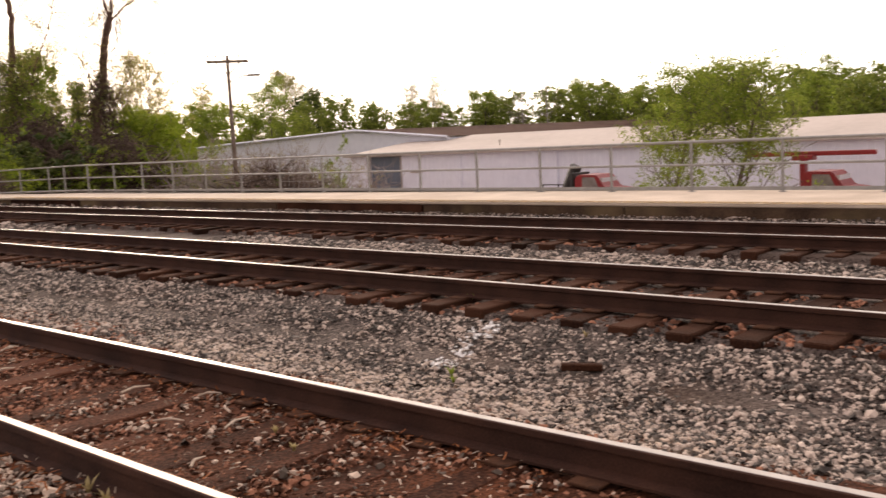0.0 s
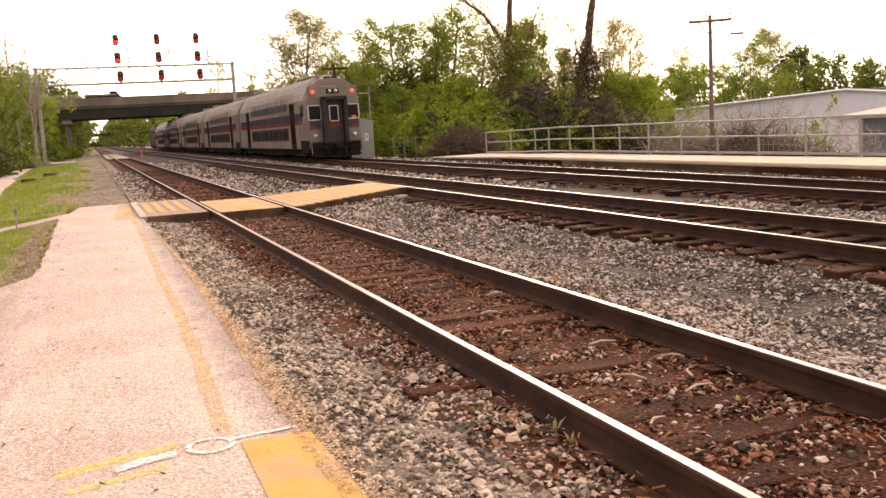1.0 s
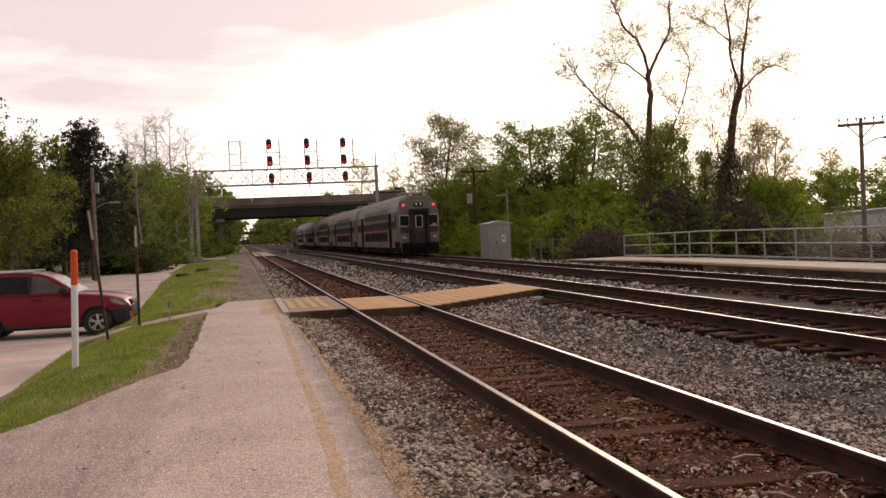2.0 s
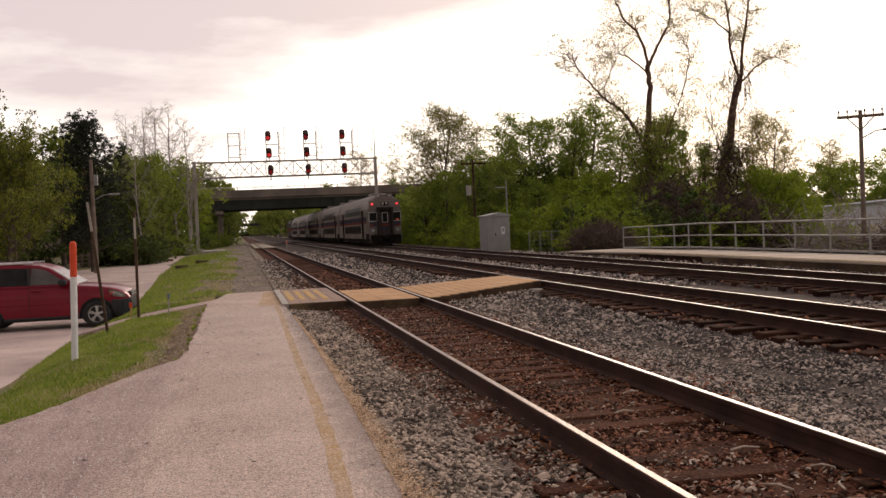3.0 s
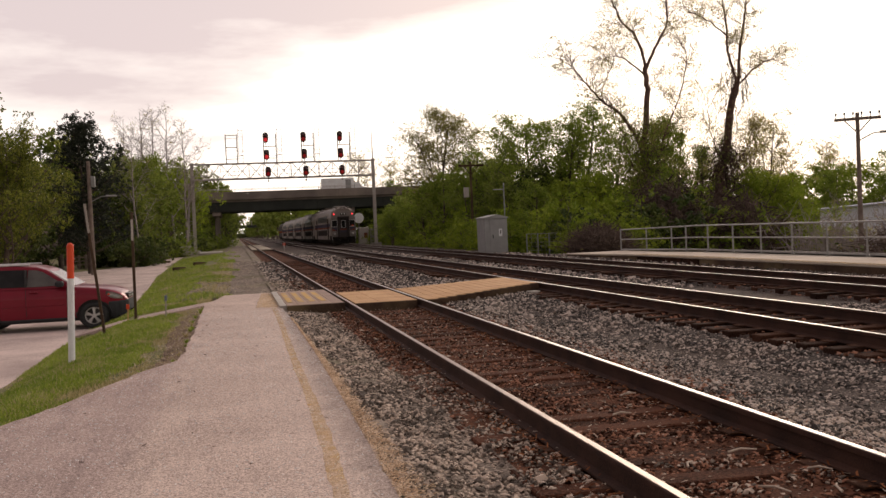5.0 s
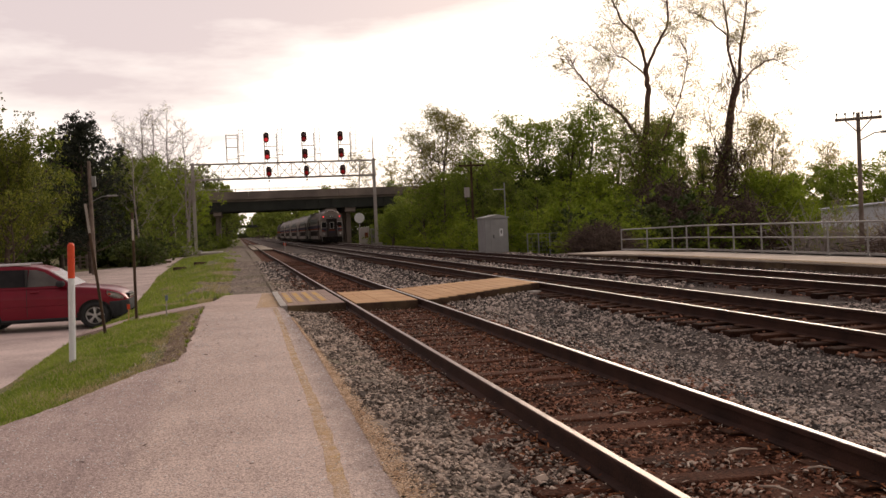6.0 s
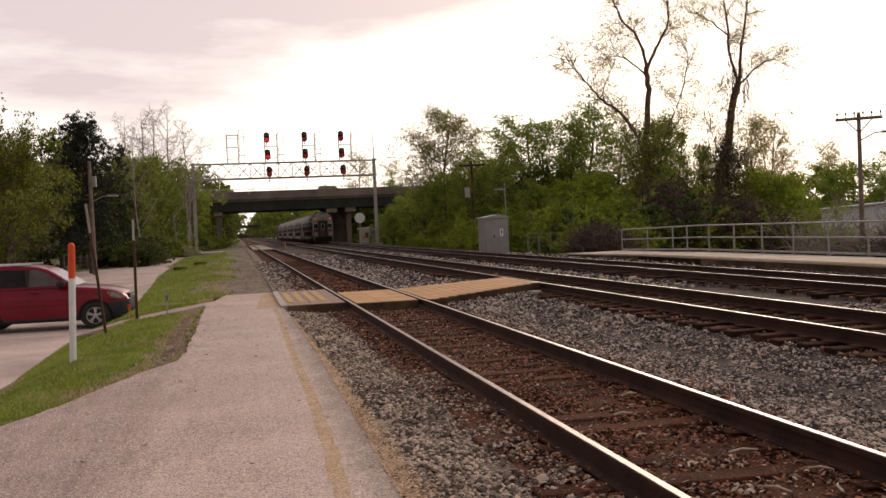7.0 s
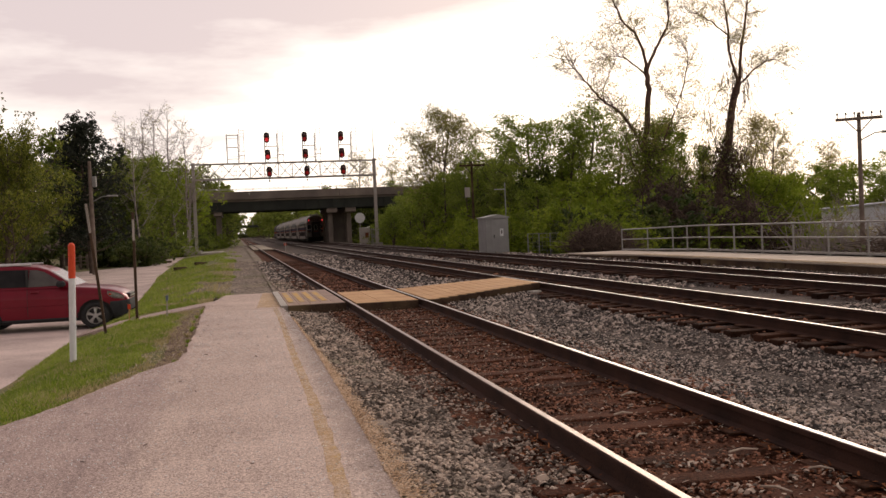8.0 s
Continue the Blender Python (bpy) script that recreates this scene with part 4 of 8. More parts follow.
            part("lens", smooth(rod(bmesh.new(), (0, -0.08, 0.22), (0, -0.05, 0.22), 0.2, n=18)), M["dark_lens"], h, "unlit dark red lens")
            if j == 2:
                part("bell", smooth(rod(bmesh.new(), (0, -0.02, -1.12), (0, 0.12, -1.12), 0.12, n=12)), M["galv"], h, "small round lamp below the head")
            hood = bmesh.new()
            for a in range(10):
                t0, t1 = math.pi * a / 10, math.pi * (a + 1) / 10
                p = lambda t, y: (0.26 * math.cos(t), y, -0.26 + 0.26 * math.sin(t))
                hood.faces.new([hood.verts.new(q) for q in (p(t0, -0.06), p(t1, -0.06), p(t1, -0.32), p(t0, -0.32))])
            bmesh.ops.solidify(hood, geom=hood.faces[:], thickness=0.012)
            part("hood", hood, M["black"], h)
    return g


gantry()


# ---- road bridge over the tracks ----
def bridge():
    b = thing("road_bridge", "stained concrete and steel girder road bridge over the tracks", "bridge")
    y0, y1 = 150.0, 163.0
    tilt = lambda x: 8.52
    for k in range(6):
        xa, xb = -26 + k * 14.0, -26 + (k + 1) * 14.0
        z = tilt((xa + xb) / 2)
        part("parapet", bx(xa + 0.01, xb - 0.01, y0 - 0.25, y0 + 0.1, z - 1.25, z, bevel=0.03), M["bridge"], b)
        part("parapet", bx(xa + 0.01, xb - 0.01, y1 - 0.1, y1 + 0.25, z - 1.25, z, bevel=0.03), M["bridge"], b)
    part("deck", bx(-26, 58, y0 + 0.1, y1 - 0.1, 6.95, 7.35), M["bridge"], b)
    for k in range(7):
        y = y0 + 0.35 + k * (y1 - y0 - 0.7) / 6
        bm = bmesh.new()
        box(bm, -4.5, 60, y - 0.02, y + 0.02, 5.52, 6.95)
        box(bm, -4.5, 60, y - 0.2, y + 0.2, 5.46, 5.52)
        for s in range(30):
            box(bm, -4 + s * 2.1, -3.97 + s * 2.1, y - 0.15, y + 0.15, 5.52, 6.94)
        part("girder", bm, M["girder"], b)
    for z in (0.28, 0.45):
        part("railing_pipe", rod(bmesh.new(), (-26, y0, tilt(-20) + z), (40, y0, tilt(40) + z), 0.035, n=5), M["steel_grey"], b)
    for k in range(26):
        x = -26 + k * 2.6
        part("railing_post", rod(bmesh.new(), (x, y0, tilt(x)), (x, y0, tilt(x) + 0.45), 0.05, n=5), M["steel_grey"], b)
    for xc in (14.55, 17.55):
        part("pier_cap", bx(xc - 0.6, xc + 1.1, y0 + 0.3, y1 - 0.3, 4.7, 5.45, bevel=0.08), M["bridge"], b)
        for yc in (152.6, 156.5, 161.6):
            part("pier_column", bx(xc - 0.3, xc + 0.5, yc - 0.5, yc + 0.5, -0.8, 4.7, bevel=0.06), M["bridge"], b)
    part("pier_wall", bx(15.06, 17.24, 156.0, 157.0, -0.8, 5.4), M["bridge"], b)
    for yc in (152.6, 156.5, 161.6):
        part("pier_column", bx(-3.3, -2.6, yc - 0.4, yc + 0.4, -0.8, 4.8, bevel=0.06), M["bridge"], b)
    part("pier_cap", bx(-3.6, -2.3, y0 + 0.3, y1 - 0.3, 4.8, 5.45, bevel=0.08), M["bridge"], b)
    # sloped abutments and approach banks
    for sgn, xa in ((-1, -6.0), (1, 25.0)):
        bm = bmesh.new()
        prism(bm, [(xa, -0.8), (xa + sgn * 10, 5.7), (xa + sgn * 10, 6.84), (58 if sgn > 0 else -25.9, 6.84), (58 if sgn > 0 else -26, 7.35), (154 if sgn > 0 else -122, -0.6), (154 if sgn > 0 else -122, -0.8)], y0 + 0.6, y1 - 0.6)
        part("abutment", bm, M["bridge"], b)
    return b


bridge()


def far_bridge():
    b = thing("road_bridge", "small far-off road bridge closing the view along the line", "bridge")
    part("deck", bx(-40, 70, 600, 610, 6.9, 8.5), M["girder"], b)
    for k in range(6):
        part("railing_post", bx(-6 + k * 5, -5.6 + k * 5, 600, 600.4, 8.2, 11.5), M["steel_grey"], b)
    for x in (-18, 32):
        part("abutment", bx(x - 8, x + 8, 599.5, 610.5, -1, 6.9), M["bridge"], b)


far_bridge()


# ---- bilevel train cars ----
HALF = 1.53
CAR = 25.9


def car_shell(y0, y1, inset=0.0):
    h = HALF - inset
    return [(-h, 0.62), (-h, 3.35), (-h + 0.13, 3.75), (-h + 0.42, 4.30), (-0.75, 4.62), (0, 4.70), (0.75, 4.62), (h - 0.42, 4.30), (h - 0.13, 3.75), (h, 3.35), (h, 0.62)]


def bogie(parent, y):
    b = part("bogie", bx(-1.15, 1.15, y - 1.5, y + 1.5, 0.35, 0.62, bevel=0.05), M["train_black"], parent)
    for s in (-1.0, 1.0):
        part("side_frame", bx(s - 0.1, s + 0.1, y - 1.75, y + 1.75, 0.32, 0.72, bevel=0.06), M["train_black"], b)
    for dy in (-1.28, 1.28):
        part("wheelset", smooth(rod(rod(rod(bmesh.new(), (-0.83, y + dy, 0.46), (-0.69, y + dy, 0.46), 0.46, n=20), (0.69, y + dy, 0.46), (0.83, y + dy, 0.46), 0.46, n=20), (-0.7, y + dy, 0.46), (0.7, y + dy, 0.46), 0.08), False), M["train_black"], b)


def coach(cab):
    """A stainless bilevel car; y runs forward from its rear end."""
    c = thing("train_car", "stainless bilevel cab car with red marker lamps" if cab else "stainless bilevel passenger car with blue and orange stripe", "train car", group="cars of the train")
    prof = car_shell(0, CAR)
    bm = bmesh.new()
    e0 = 0.35 if cab else 0.25
    n = len(prof)
    # the roof drops in a chamfer over the last metre at either end
    def ring(y, drop, tuck):
        out = []
        for x, z in prof:
            zz = z if z < 3.4 else 3.4 + (z - 3.4) * drop
            out.append(bm.verts.new((x * tuck, y, zz)))
        return out
    rings = [ring(e0, 0.86 if cab else 0.9, 0.985), ring(e0 + 0.55, 0.97, 1.0), ring(e0 + 0.75, 1.0, 1.0), ring(CAR - 1.1, 1.0, 1.0), ring(CAR - 0.9, 0.96, 1.0), ring(CAR - 0.25, 0.9, 0.99)]
    for a, b in zip(rings, rings[1:]):
        for i in range(n):
            bm.faces.new((a[i], a[(i + 1) % n], b[(i + 1) % n], b[i]))
    bm.faces.new(rings[0][::-1]), bm.faces.new(rings[-1])
    bmesh.ops.recalc_face_normals(bm, faces=bm.faces)
    part("body", bm, M["train_body"], c, "satin stainless steel shell")
    # roof skin and ribs
    bm = bmesh.new()
    prism(bm, [(-1.30, 3.96), (-1.12, 4.31), (-0.755, 4.63), (0, 4.71), (0.755, 4.63), (1.12, 4.31), (1.30, 3.96), (1.28, 3.95), (1.10, 4.29), (0.745, 4.61), (0, 4.69), (-0.745, 4.61), (-1.10, 4.29), (-1.28, 3.95)], e0 + 0.8, CAR - 1.15)
    part("roof_skin", bm, M["train_roof"], c, "bright stainless roof")
    bm = bmesh.new()
    for k in range(46):
        y = 1.4 + k * 0.5
        prism(bm, [(-1.13, 4.31), (-0.75, 4.635), (0, 4.715), (0.75, 4.635), (1.13, 4.31), (0.74, 4.60), (0, 4.68), (-0.74, 4.60)], y, y + 0.07)
    part("roof_ribbing", bm, M["train_roof"], c)
    for y in (3.2, 20.5):
        part("roof_vent", bx(-0.7, 0.7, y, y + 2.4, 4.66, 4.86, bevel=0.06), M["train_roof"], c)
    bm = bmesh.new()
    box(bm, -1.3, 1.3, 1.0, CAR - 1.0, 0.28, 0.62)
    box(bm, -1.35, 1.35, 8.6, 17.2, 0.18, 0.62)
    part("underframe", bm, M["train_black"], c)
    bogie(c, 3.2), bogie(c, CAR - 3.2)
    for s in (-1, 1):
        xs = (lambda a, b: (min(s * a, s * b), max(s * a, s * b)))
        x0, x1 = xs(HALF, HALF + 0.012)
        part("stripe", bx(x0, x1, 1.7, CAR - 0.8, 2.20, 2.66), M["stripe_blue"], c, "purple-blue side stripe")
        part("stripe", bx(x0, x1, 1.7, CAR - 0.8, 2.02, 2.195), M["stripe_red"], c, "orange-red side stripe")
        part("window_panel", bx(*xs(HALF, HALF + 0.012), 5.9, CAR - 6.0, 1.10, 1.88, bevel=0.004), M["window_panel"], c, "dark lower window panel")
        # the upper windows follow the sloping side, each in its own opening
        pane = [(HALF - 0.02, 2.92), (HALF + 0.018, 2.92), (HALF + 0.018, 3.362), (HALF - 0.08, 3.68), (HALF - 0.12, 3.68)]
        nw = 8 if cab else 9
        for k in range(nw):
            ya = 6.05 + k * (13.7 / nw)
            bm = prism(bmesh.new(), [(s * x, z) for x, z in pane], ya, ya + 13.7 / nw - 0.22)
            bmesh.ops.recalc_face_normals(bm, faces=bm.faces)
            part("window", bm, M["upper_glass"], c)
            part("window", bx(*xs(HALF, HALF + 0.018), ya, ya + 13.7 / nw - 0.28, 1.22, 1.74), M["train_side_glass"], c)
        # over the end vestibules the bright roof comes down over the shoulder
        eave = [(HALF + 0.014, 3.36), (HALF - 0.116, 3.765), (HALF - 0.405, 4.315), (HALF - 0.44, 4.28), (HALF - 0.15, 3.73), (HALF - 0.02, 3.36)]
        for ya, yb in ((1.0, 4.1), (CAR - 4.1, CAR - 1.2)):
            bm = prism(bmesh.new(), [(s * x, z) for x, z in eave], ya, yb)
            bmesh.ops.recalc_face_normals(bm, faces=bm.faces)
            part("roof_shoulder", bm, M["train_roof"], c, "bright sloping roof shoulder")
        for y in (3.9, CAR - 5.1):
            # flat black plate on the wall puts the door recess's shade into colour
            part("door_recess", bx(*xs(HALF, HALF + 0.012), y - 0.1, y + 1.3, 0.64, 3.3), M["train_black"], c)
            d = part("door", bx(*xs(HALF - 0.02, HALF + 0.016), y, y + 1.2, 0.95, 3.22, bevel=0.008), M["train_door"], c, "dark brown recessed side door")
            for q in (0.14, 0.70):
                part("pane", bx(*xs(HALF + 0.016, HALF + 0.02), y + q, y + q + 0.34, 2.0, 2.85), M["train_side_glass"], d)
        part("step_well", bx(*xs(HALF - 0.06, HALF + 0.012), 0.36, 2.5, 0.40, 1.10, bevel=0.01), M["train_black"], c, "dark step well")
        part("cab_window", bx(*xs(HALF - 0.02, HALF + 0.012), 1.25, 2.1, 2.45, 3.15, bevel=0.01), M["train_glass"], c)
        for y in (0.9, 2.3):
            part("grab_rail", rod(bmesh.new(), (s * (HALF + 0.05), y, 1.2), (s * (HALF + 0.05), y, 2.3), 0.018, n=5), M["galv"], c)
    if cab:
        cab_end(c)
    else:
        for y0, y1 in ((-0.05, 0.26), (CAR - 0.26, CAR + 0.05)):
            part("gangway", bx(-0.62, 0.62, y0, y1, 0.9, 3.3, bevel=0.04), M["train_black"], c)
    return c


def cab_end(c):
    y = 0.35
    part("end_panel", bx(-1.46, 1.46, y - 0.03, y + 0.06, 0.98, 3.42, bevel=0.02), M["train_brow"], c, "silver-grey end panel")
    part("end_cheek", bx(-1.50, -0.76, y - 0.05, y - 0.025, 1.02, 1.50, bevel=0.01), M["train_brow"], c)
    part("end_cheek", bx(0.76, 1.50, y - 0.05, y - 0.025, 1.02, 1.50, bevel=0.01), M["train_brow"], c)
    part("brow", bx(-1.42, 1.42, y - 0.035, y + 0.05, 3.36, 4.12, bevel=0.06), M["train_brow"], c, "upper end panel")
    bm = bmesh.new()
    box(bm, -0.72, -0.5, -0.12, y + 0.02, 0.9, 3.45, bevel=0.03)
    box(bm, 0.5, 0.72, -0.12, y + 0.02, 0.9, 3.45, bevel=0.03)
    box(bm, -0.72, 0.72, -0.12, y + 0.02, 3.28, 3.5, bevel=0.03)
    part("gangway_frame", bm, M["train_grey"], c, "dark rubber gangway frame")
    d = part("end_door", bx(-0.49, 0.49, y - 0.06, y - 0.02, 0.95, 3.26), M["window_panel"], c, "brown-grey end door")
    part("door_window", bx(-0.22, 0.22, y - 0.075, y - 0.06, 2.15, 2.95, bevel=0.01), M["train_glass"], d)
    bm = bmesh.new()
    for a in ((-0.27, -0.22, 2.1, 3.0), (0.22, 0.27, 2.1, 3.0), (-0.27, 0.27, 2.1, 2.15), (-0.27, 0.27, 2.95, 3.0)):
        box(bm, a[0], a[1], y - 0.08, y - 0.06, a[2], a[3])
    part("window_frame", bm, M["bright_frame"], d)
    part("door_stripe", bx(-0.4, 0.4, y - 0.066, y - 0.06, 1.78, 1.98), M["stripe_red"], d)
    part("door_stripe", bx(-0.4, 0.4, y - 0.066, y - 0.06, 1.5, 1.75), M["stripe_blue"], d)
    for s in (-1, 1):
        xa, xb = sorted((s * 0.78, s * 1.43))
        w = part("end_window", bx(xa, xb, y - 0.05, y - 0.03, 2.25, 3.0, bevel=0.01), M["train_glass"], c)
        bm = bmesh.new()
        for a in ((xa - 0.05, xa, 2.2, 3.05), (xb, xb + 0.05, 2.2, 3.05), (xa - 0.05, xb + 0.05, 2.2, 2.25), (xa - 0.05, xb + 0.05, 3.0, 3.05)):
            box(bm, a[0], a[1], y - 0.06, y - 0.03, a[2], a[3])
        part("window_frame", bm, M["bright_frame"], w)
        bm = bmesh.new()
        prism(bm, [(s * 0.80, 1.72), (s * 1.40, 1.72), (s * 1.40, 2.0), (s * 1.1, 1.86)], y - 0.04, y - 0.03)
        part("end_stripe", bm, M["stripe_red"], c, "red wedge stripe")
        part("end_stripe", bx(xa, xb, y - 0.038, y - 0.029, 1.70, 2.16), M["stripe_blue"], c)
        part("marker_lamp", smooth(rod(bmesh.new(), (s * 1.14, y - 0.10, 3.78), (s * 1.14, y, 3.78), 0.09, n=16)), M["tail"], c, "lit red marker lamp")
        part("headlamp", smooth(rod(bmesh.new(), (s * 1.12, y - 0.10, 1.32), (s * 1.12, y, 1.32), 0.13, n=16)), M["headlamp"], c, "unlit headlamp")
        part("headlamp", smooth(rod(bmesh.new(), (s * 1.12, y - 0.10, 0.80), (s * 1.12, y + 0.2, 0.80), 0.09, n=12)), M["headlamp"], c, "small lower headlamp")
        part("top_lamp", smooth(rod(bmesh.new(), (s * 0.17, y - 0.12, 3.80), (s * 0.17, y, 3.80), 0.10, n=14)), M["headlamp"], c, "twin top headlamp")
        part("horn_bracket", bx(*sorted((s * 0.62, s * 0.78)), 0.5, 0.8, 4.3, 4.72, bevel=0.02), M["train_body"], c)
        part("hose", rod(bmesh.new(), (s * 0.62, 0.2, 0.85), (s * 0.45, 0.02, 0.3), 0.035, n=6), M["rubber"], c)
        part("cab_step", bx(*sorted((s * 0.95, s * 1.45)), 0.1, 0.6, 0.2, 0.28), M["train_black"], c)
        part("step_post", rod(bmesh.new(), (s * 1.42, 0.15, 0.22), (s * 1.42, 0.15, 1.0), 0.02, n=5), M["galv"], c)
    part("lamp_plate", bx(-0.36, 0.36, y - 0.06, y - 0.03, 3.66, 3.93, bevel=0.03), M["train_black"], c)
    part("horn_box", bx(-0.42, 0.42, 0.40, 0.85, 4.30, 4.62, bevel=0.10), M["train_black"], c, "dark horn recess")
    for s in (-1, 1):
        bm = bmesh.new()
        q = [bm.verts.new(p) for p in ((s * 1.44, 0.34, 3.52), (s * 1.22, 0.34, 4.06), (s * 1.14, 0.92, 4.30), (s * 1.43, 0.92, 3.74))]
        bm.faces.new(q)
        bmesh.ops.solidify(bm, geom=bm.faces[:], thickness=0.02)
        part("shoulder_panel", bm, M["train_roof"], c, "bright bevelled roof corner")
        part("grab_iron", rod(bmesh.new(), (s * 0.78, y - 0.1, 1.1), (s * 0.78, y - 0.1, 2.1), 0.016, n=5), M["galv"], c)
    part("destination_sign", bx(1.02, 1.28, y - 0.058, y - 0.051, 2.28, 2.38), M["amber_sign"], c, "glowing amber sign")
    part("buffer_beam", bx(-1.42, 1.42, 0.12, 0.5, 0.55, 0.95, bevel=0.03), M["train_black"], c)
    part("coupler", box(bx(-0.16, 0.16, -0.45, 0.3, 0.62, 0.88, bevel=0.04), -0.24, 0.2, -0.62, -0.4, 0.58, 0.92, bevel=0.05), M["train_black"], c)
    bm = bmesh.new()
    box(bm, -1.38, 1.38, 0.24, 0.34, 0.2, 0.6)
    for k in range(9):
        box(bm, -1.3 + k * 0.3, -1.14 + k * 0.3, 0.15, 0.22, 0.14, 0.56)
    box(bm, -1.35, 1.35, 0.12, 0.25, 0.12, 0.2)
    part("pilot", bm, M["train_black"], c)


def locomotive():
    c = thing("locomotive", "dark diesel locomotive at the head of the train", "locomotive", group="")
    bm = bmesh.new()
    prism(bm, [(-1.5, 0.9), (-1.5, 3.7), (-1.0, 4.45), (1.0, 4.45), (1.5, 3.7), (1.5, 0.9)], 0.4, 19.5)
    part("body", bm, M["train_grey"], c)
    part("underframe", bx(-1.3, 1.3, 0.3, 19.8, 0.3, 0.9), M["train_black"], c)
    for y in (5, 9.5, 14):
        part("roof_fan", rod(bmesh.new(), (0, y, 4.45), (0, y, 4.7), 0.8, n=16), M["train_black"], c)
    part("stripe", bx(-1.515, -1.5, 0.5, 19.4, 2.0, 2.5), M["stripe_red"], c)
    bogie(c, 3.5), bogie(c, 16.3)
    return c


cab = coach(True)
TRAIN = [(cab, 0.0)]
mid = coach(False)
TRAIN.append((mid, CAR + 0.35))
for k in range(2, 5):
    TRAIN.append((copy_thing(mid, pose(T3, 0, Z_OF[T3])), k * (CAR + 0.35)))
TRAIN.append((locomotive(), 5 * (CAR + 0.35)))


# ---- vehicles that cross the bridge ----
def wheel_pair(parent, x, y, r, w=0.25, half=0.85):
    for s in (-half, half):
        t = part("wheel", rod(bmesh.new(), (x, y + s - w / 2, r), (x, y + s + w / 2, r), r, n=18), M["rubber"], parent)
        part("rim", rod(bmesh.new(), (x, y + s - w / 2 - 0.01, r), (x, y + s + w / 2 + 0.01, r), r * 0.6, n=14), M["alloy"], t)


def lorry():
    v = thing("box_truck", "white box truck crossing the road bridge", "truck")
    part("cargo_box", bx(-3.2, 2.0, -1.15, 1.15, 0.9, 2.95, bevel=0.03), M["white_plastic"], v)
    bm = bmesh.new()
    prism(bm, [(2.1, 0.6), (4.0, 0.6), (4.1, 1.35), (3.3, 1.5), (2.9, 2.2), (2.1, 2.25)], -1.1, 1.1)
    part("cab", bm, M["white_plastic"], v)
    part("windscreen", bx(3.0, 3.1, -0.95, 0.95, 1.5, 2.05), M["car_glass"], v)
    part("chassis", bx(-3.2, 3.8, -0.9, 0.9, 0.5, 0.9), M["train_black"], v)
    part("roll_door", bx(0.6, 1.5, -1.17, -1.15, 1.0, 2.7, bevel=0.01), M["galv"], v)
    wheel_pair(v, -2.0, 0, 0.45), wheel_pair(v, 3.0, 0, 0.45)
    return v


def flatbed():
    v = thing("flatbed_truck", "dark work truck crossing the road bridge", "truck")
    part("bed", bx(-2.6, 1.0, -1.1, 1.1, 0.8, 1.75, bevel=0.03), M["train_black"], v)
    bm = bmesh.new()
    prism(bm, [(1.0, 0.5), (3.0, 0.5), (3.1, 1.2), (2.5, 1.4), (2.1, 2.15), (1.0, 2.2)], -1.0, 1.0)
    part("cab", bm, M["train_black"], v)
    wheel_pair(v, -1.7, 0, 0.42), wheel_pair(v, 2.2, 0, 0.42)
    return v


def dark_car():
    v = thing("passenger_car", "dark sport utility car crossing the road bridge", "car")
    bm = bmesh.new()
    prism(bm, [(-2.3, 0.4), (2.3, 0.4), (2.35, 0.9), (1.2, 1.1), (0.5, 1.75), (-1.9, 1.78), (-2.35, 1.1)], -0.9, 0.9)
    bmesh.ops.bevel(bm, geom=bm.edges[:], offset=0.06, segments=1, affect="EDGES")
    part("body", bm, M["train_black"], v)
    bm = bmesh.new()
    prism(bm, [(0.95, 1.12), (0.45, 1.66), (-1.8, 1.68), (-2.1, 1.15)], -0.915, 0.915)
    part("side_glass", bm, M["car_glass"], v)
    wheel_pair(v, -1.4, 0, 0.36, 0.2, 0.8), wheel_pair(v, 1.4, 0, 0.36, 0.2, 0.8)
    return v


box_truck, flat_truck, bridge_car = lorry(), flatbed(), dark_car()


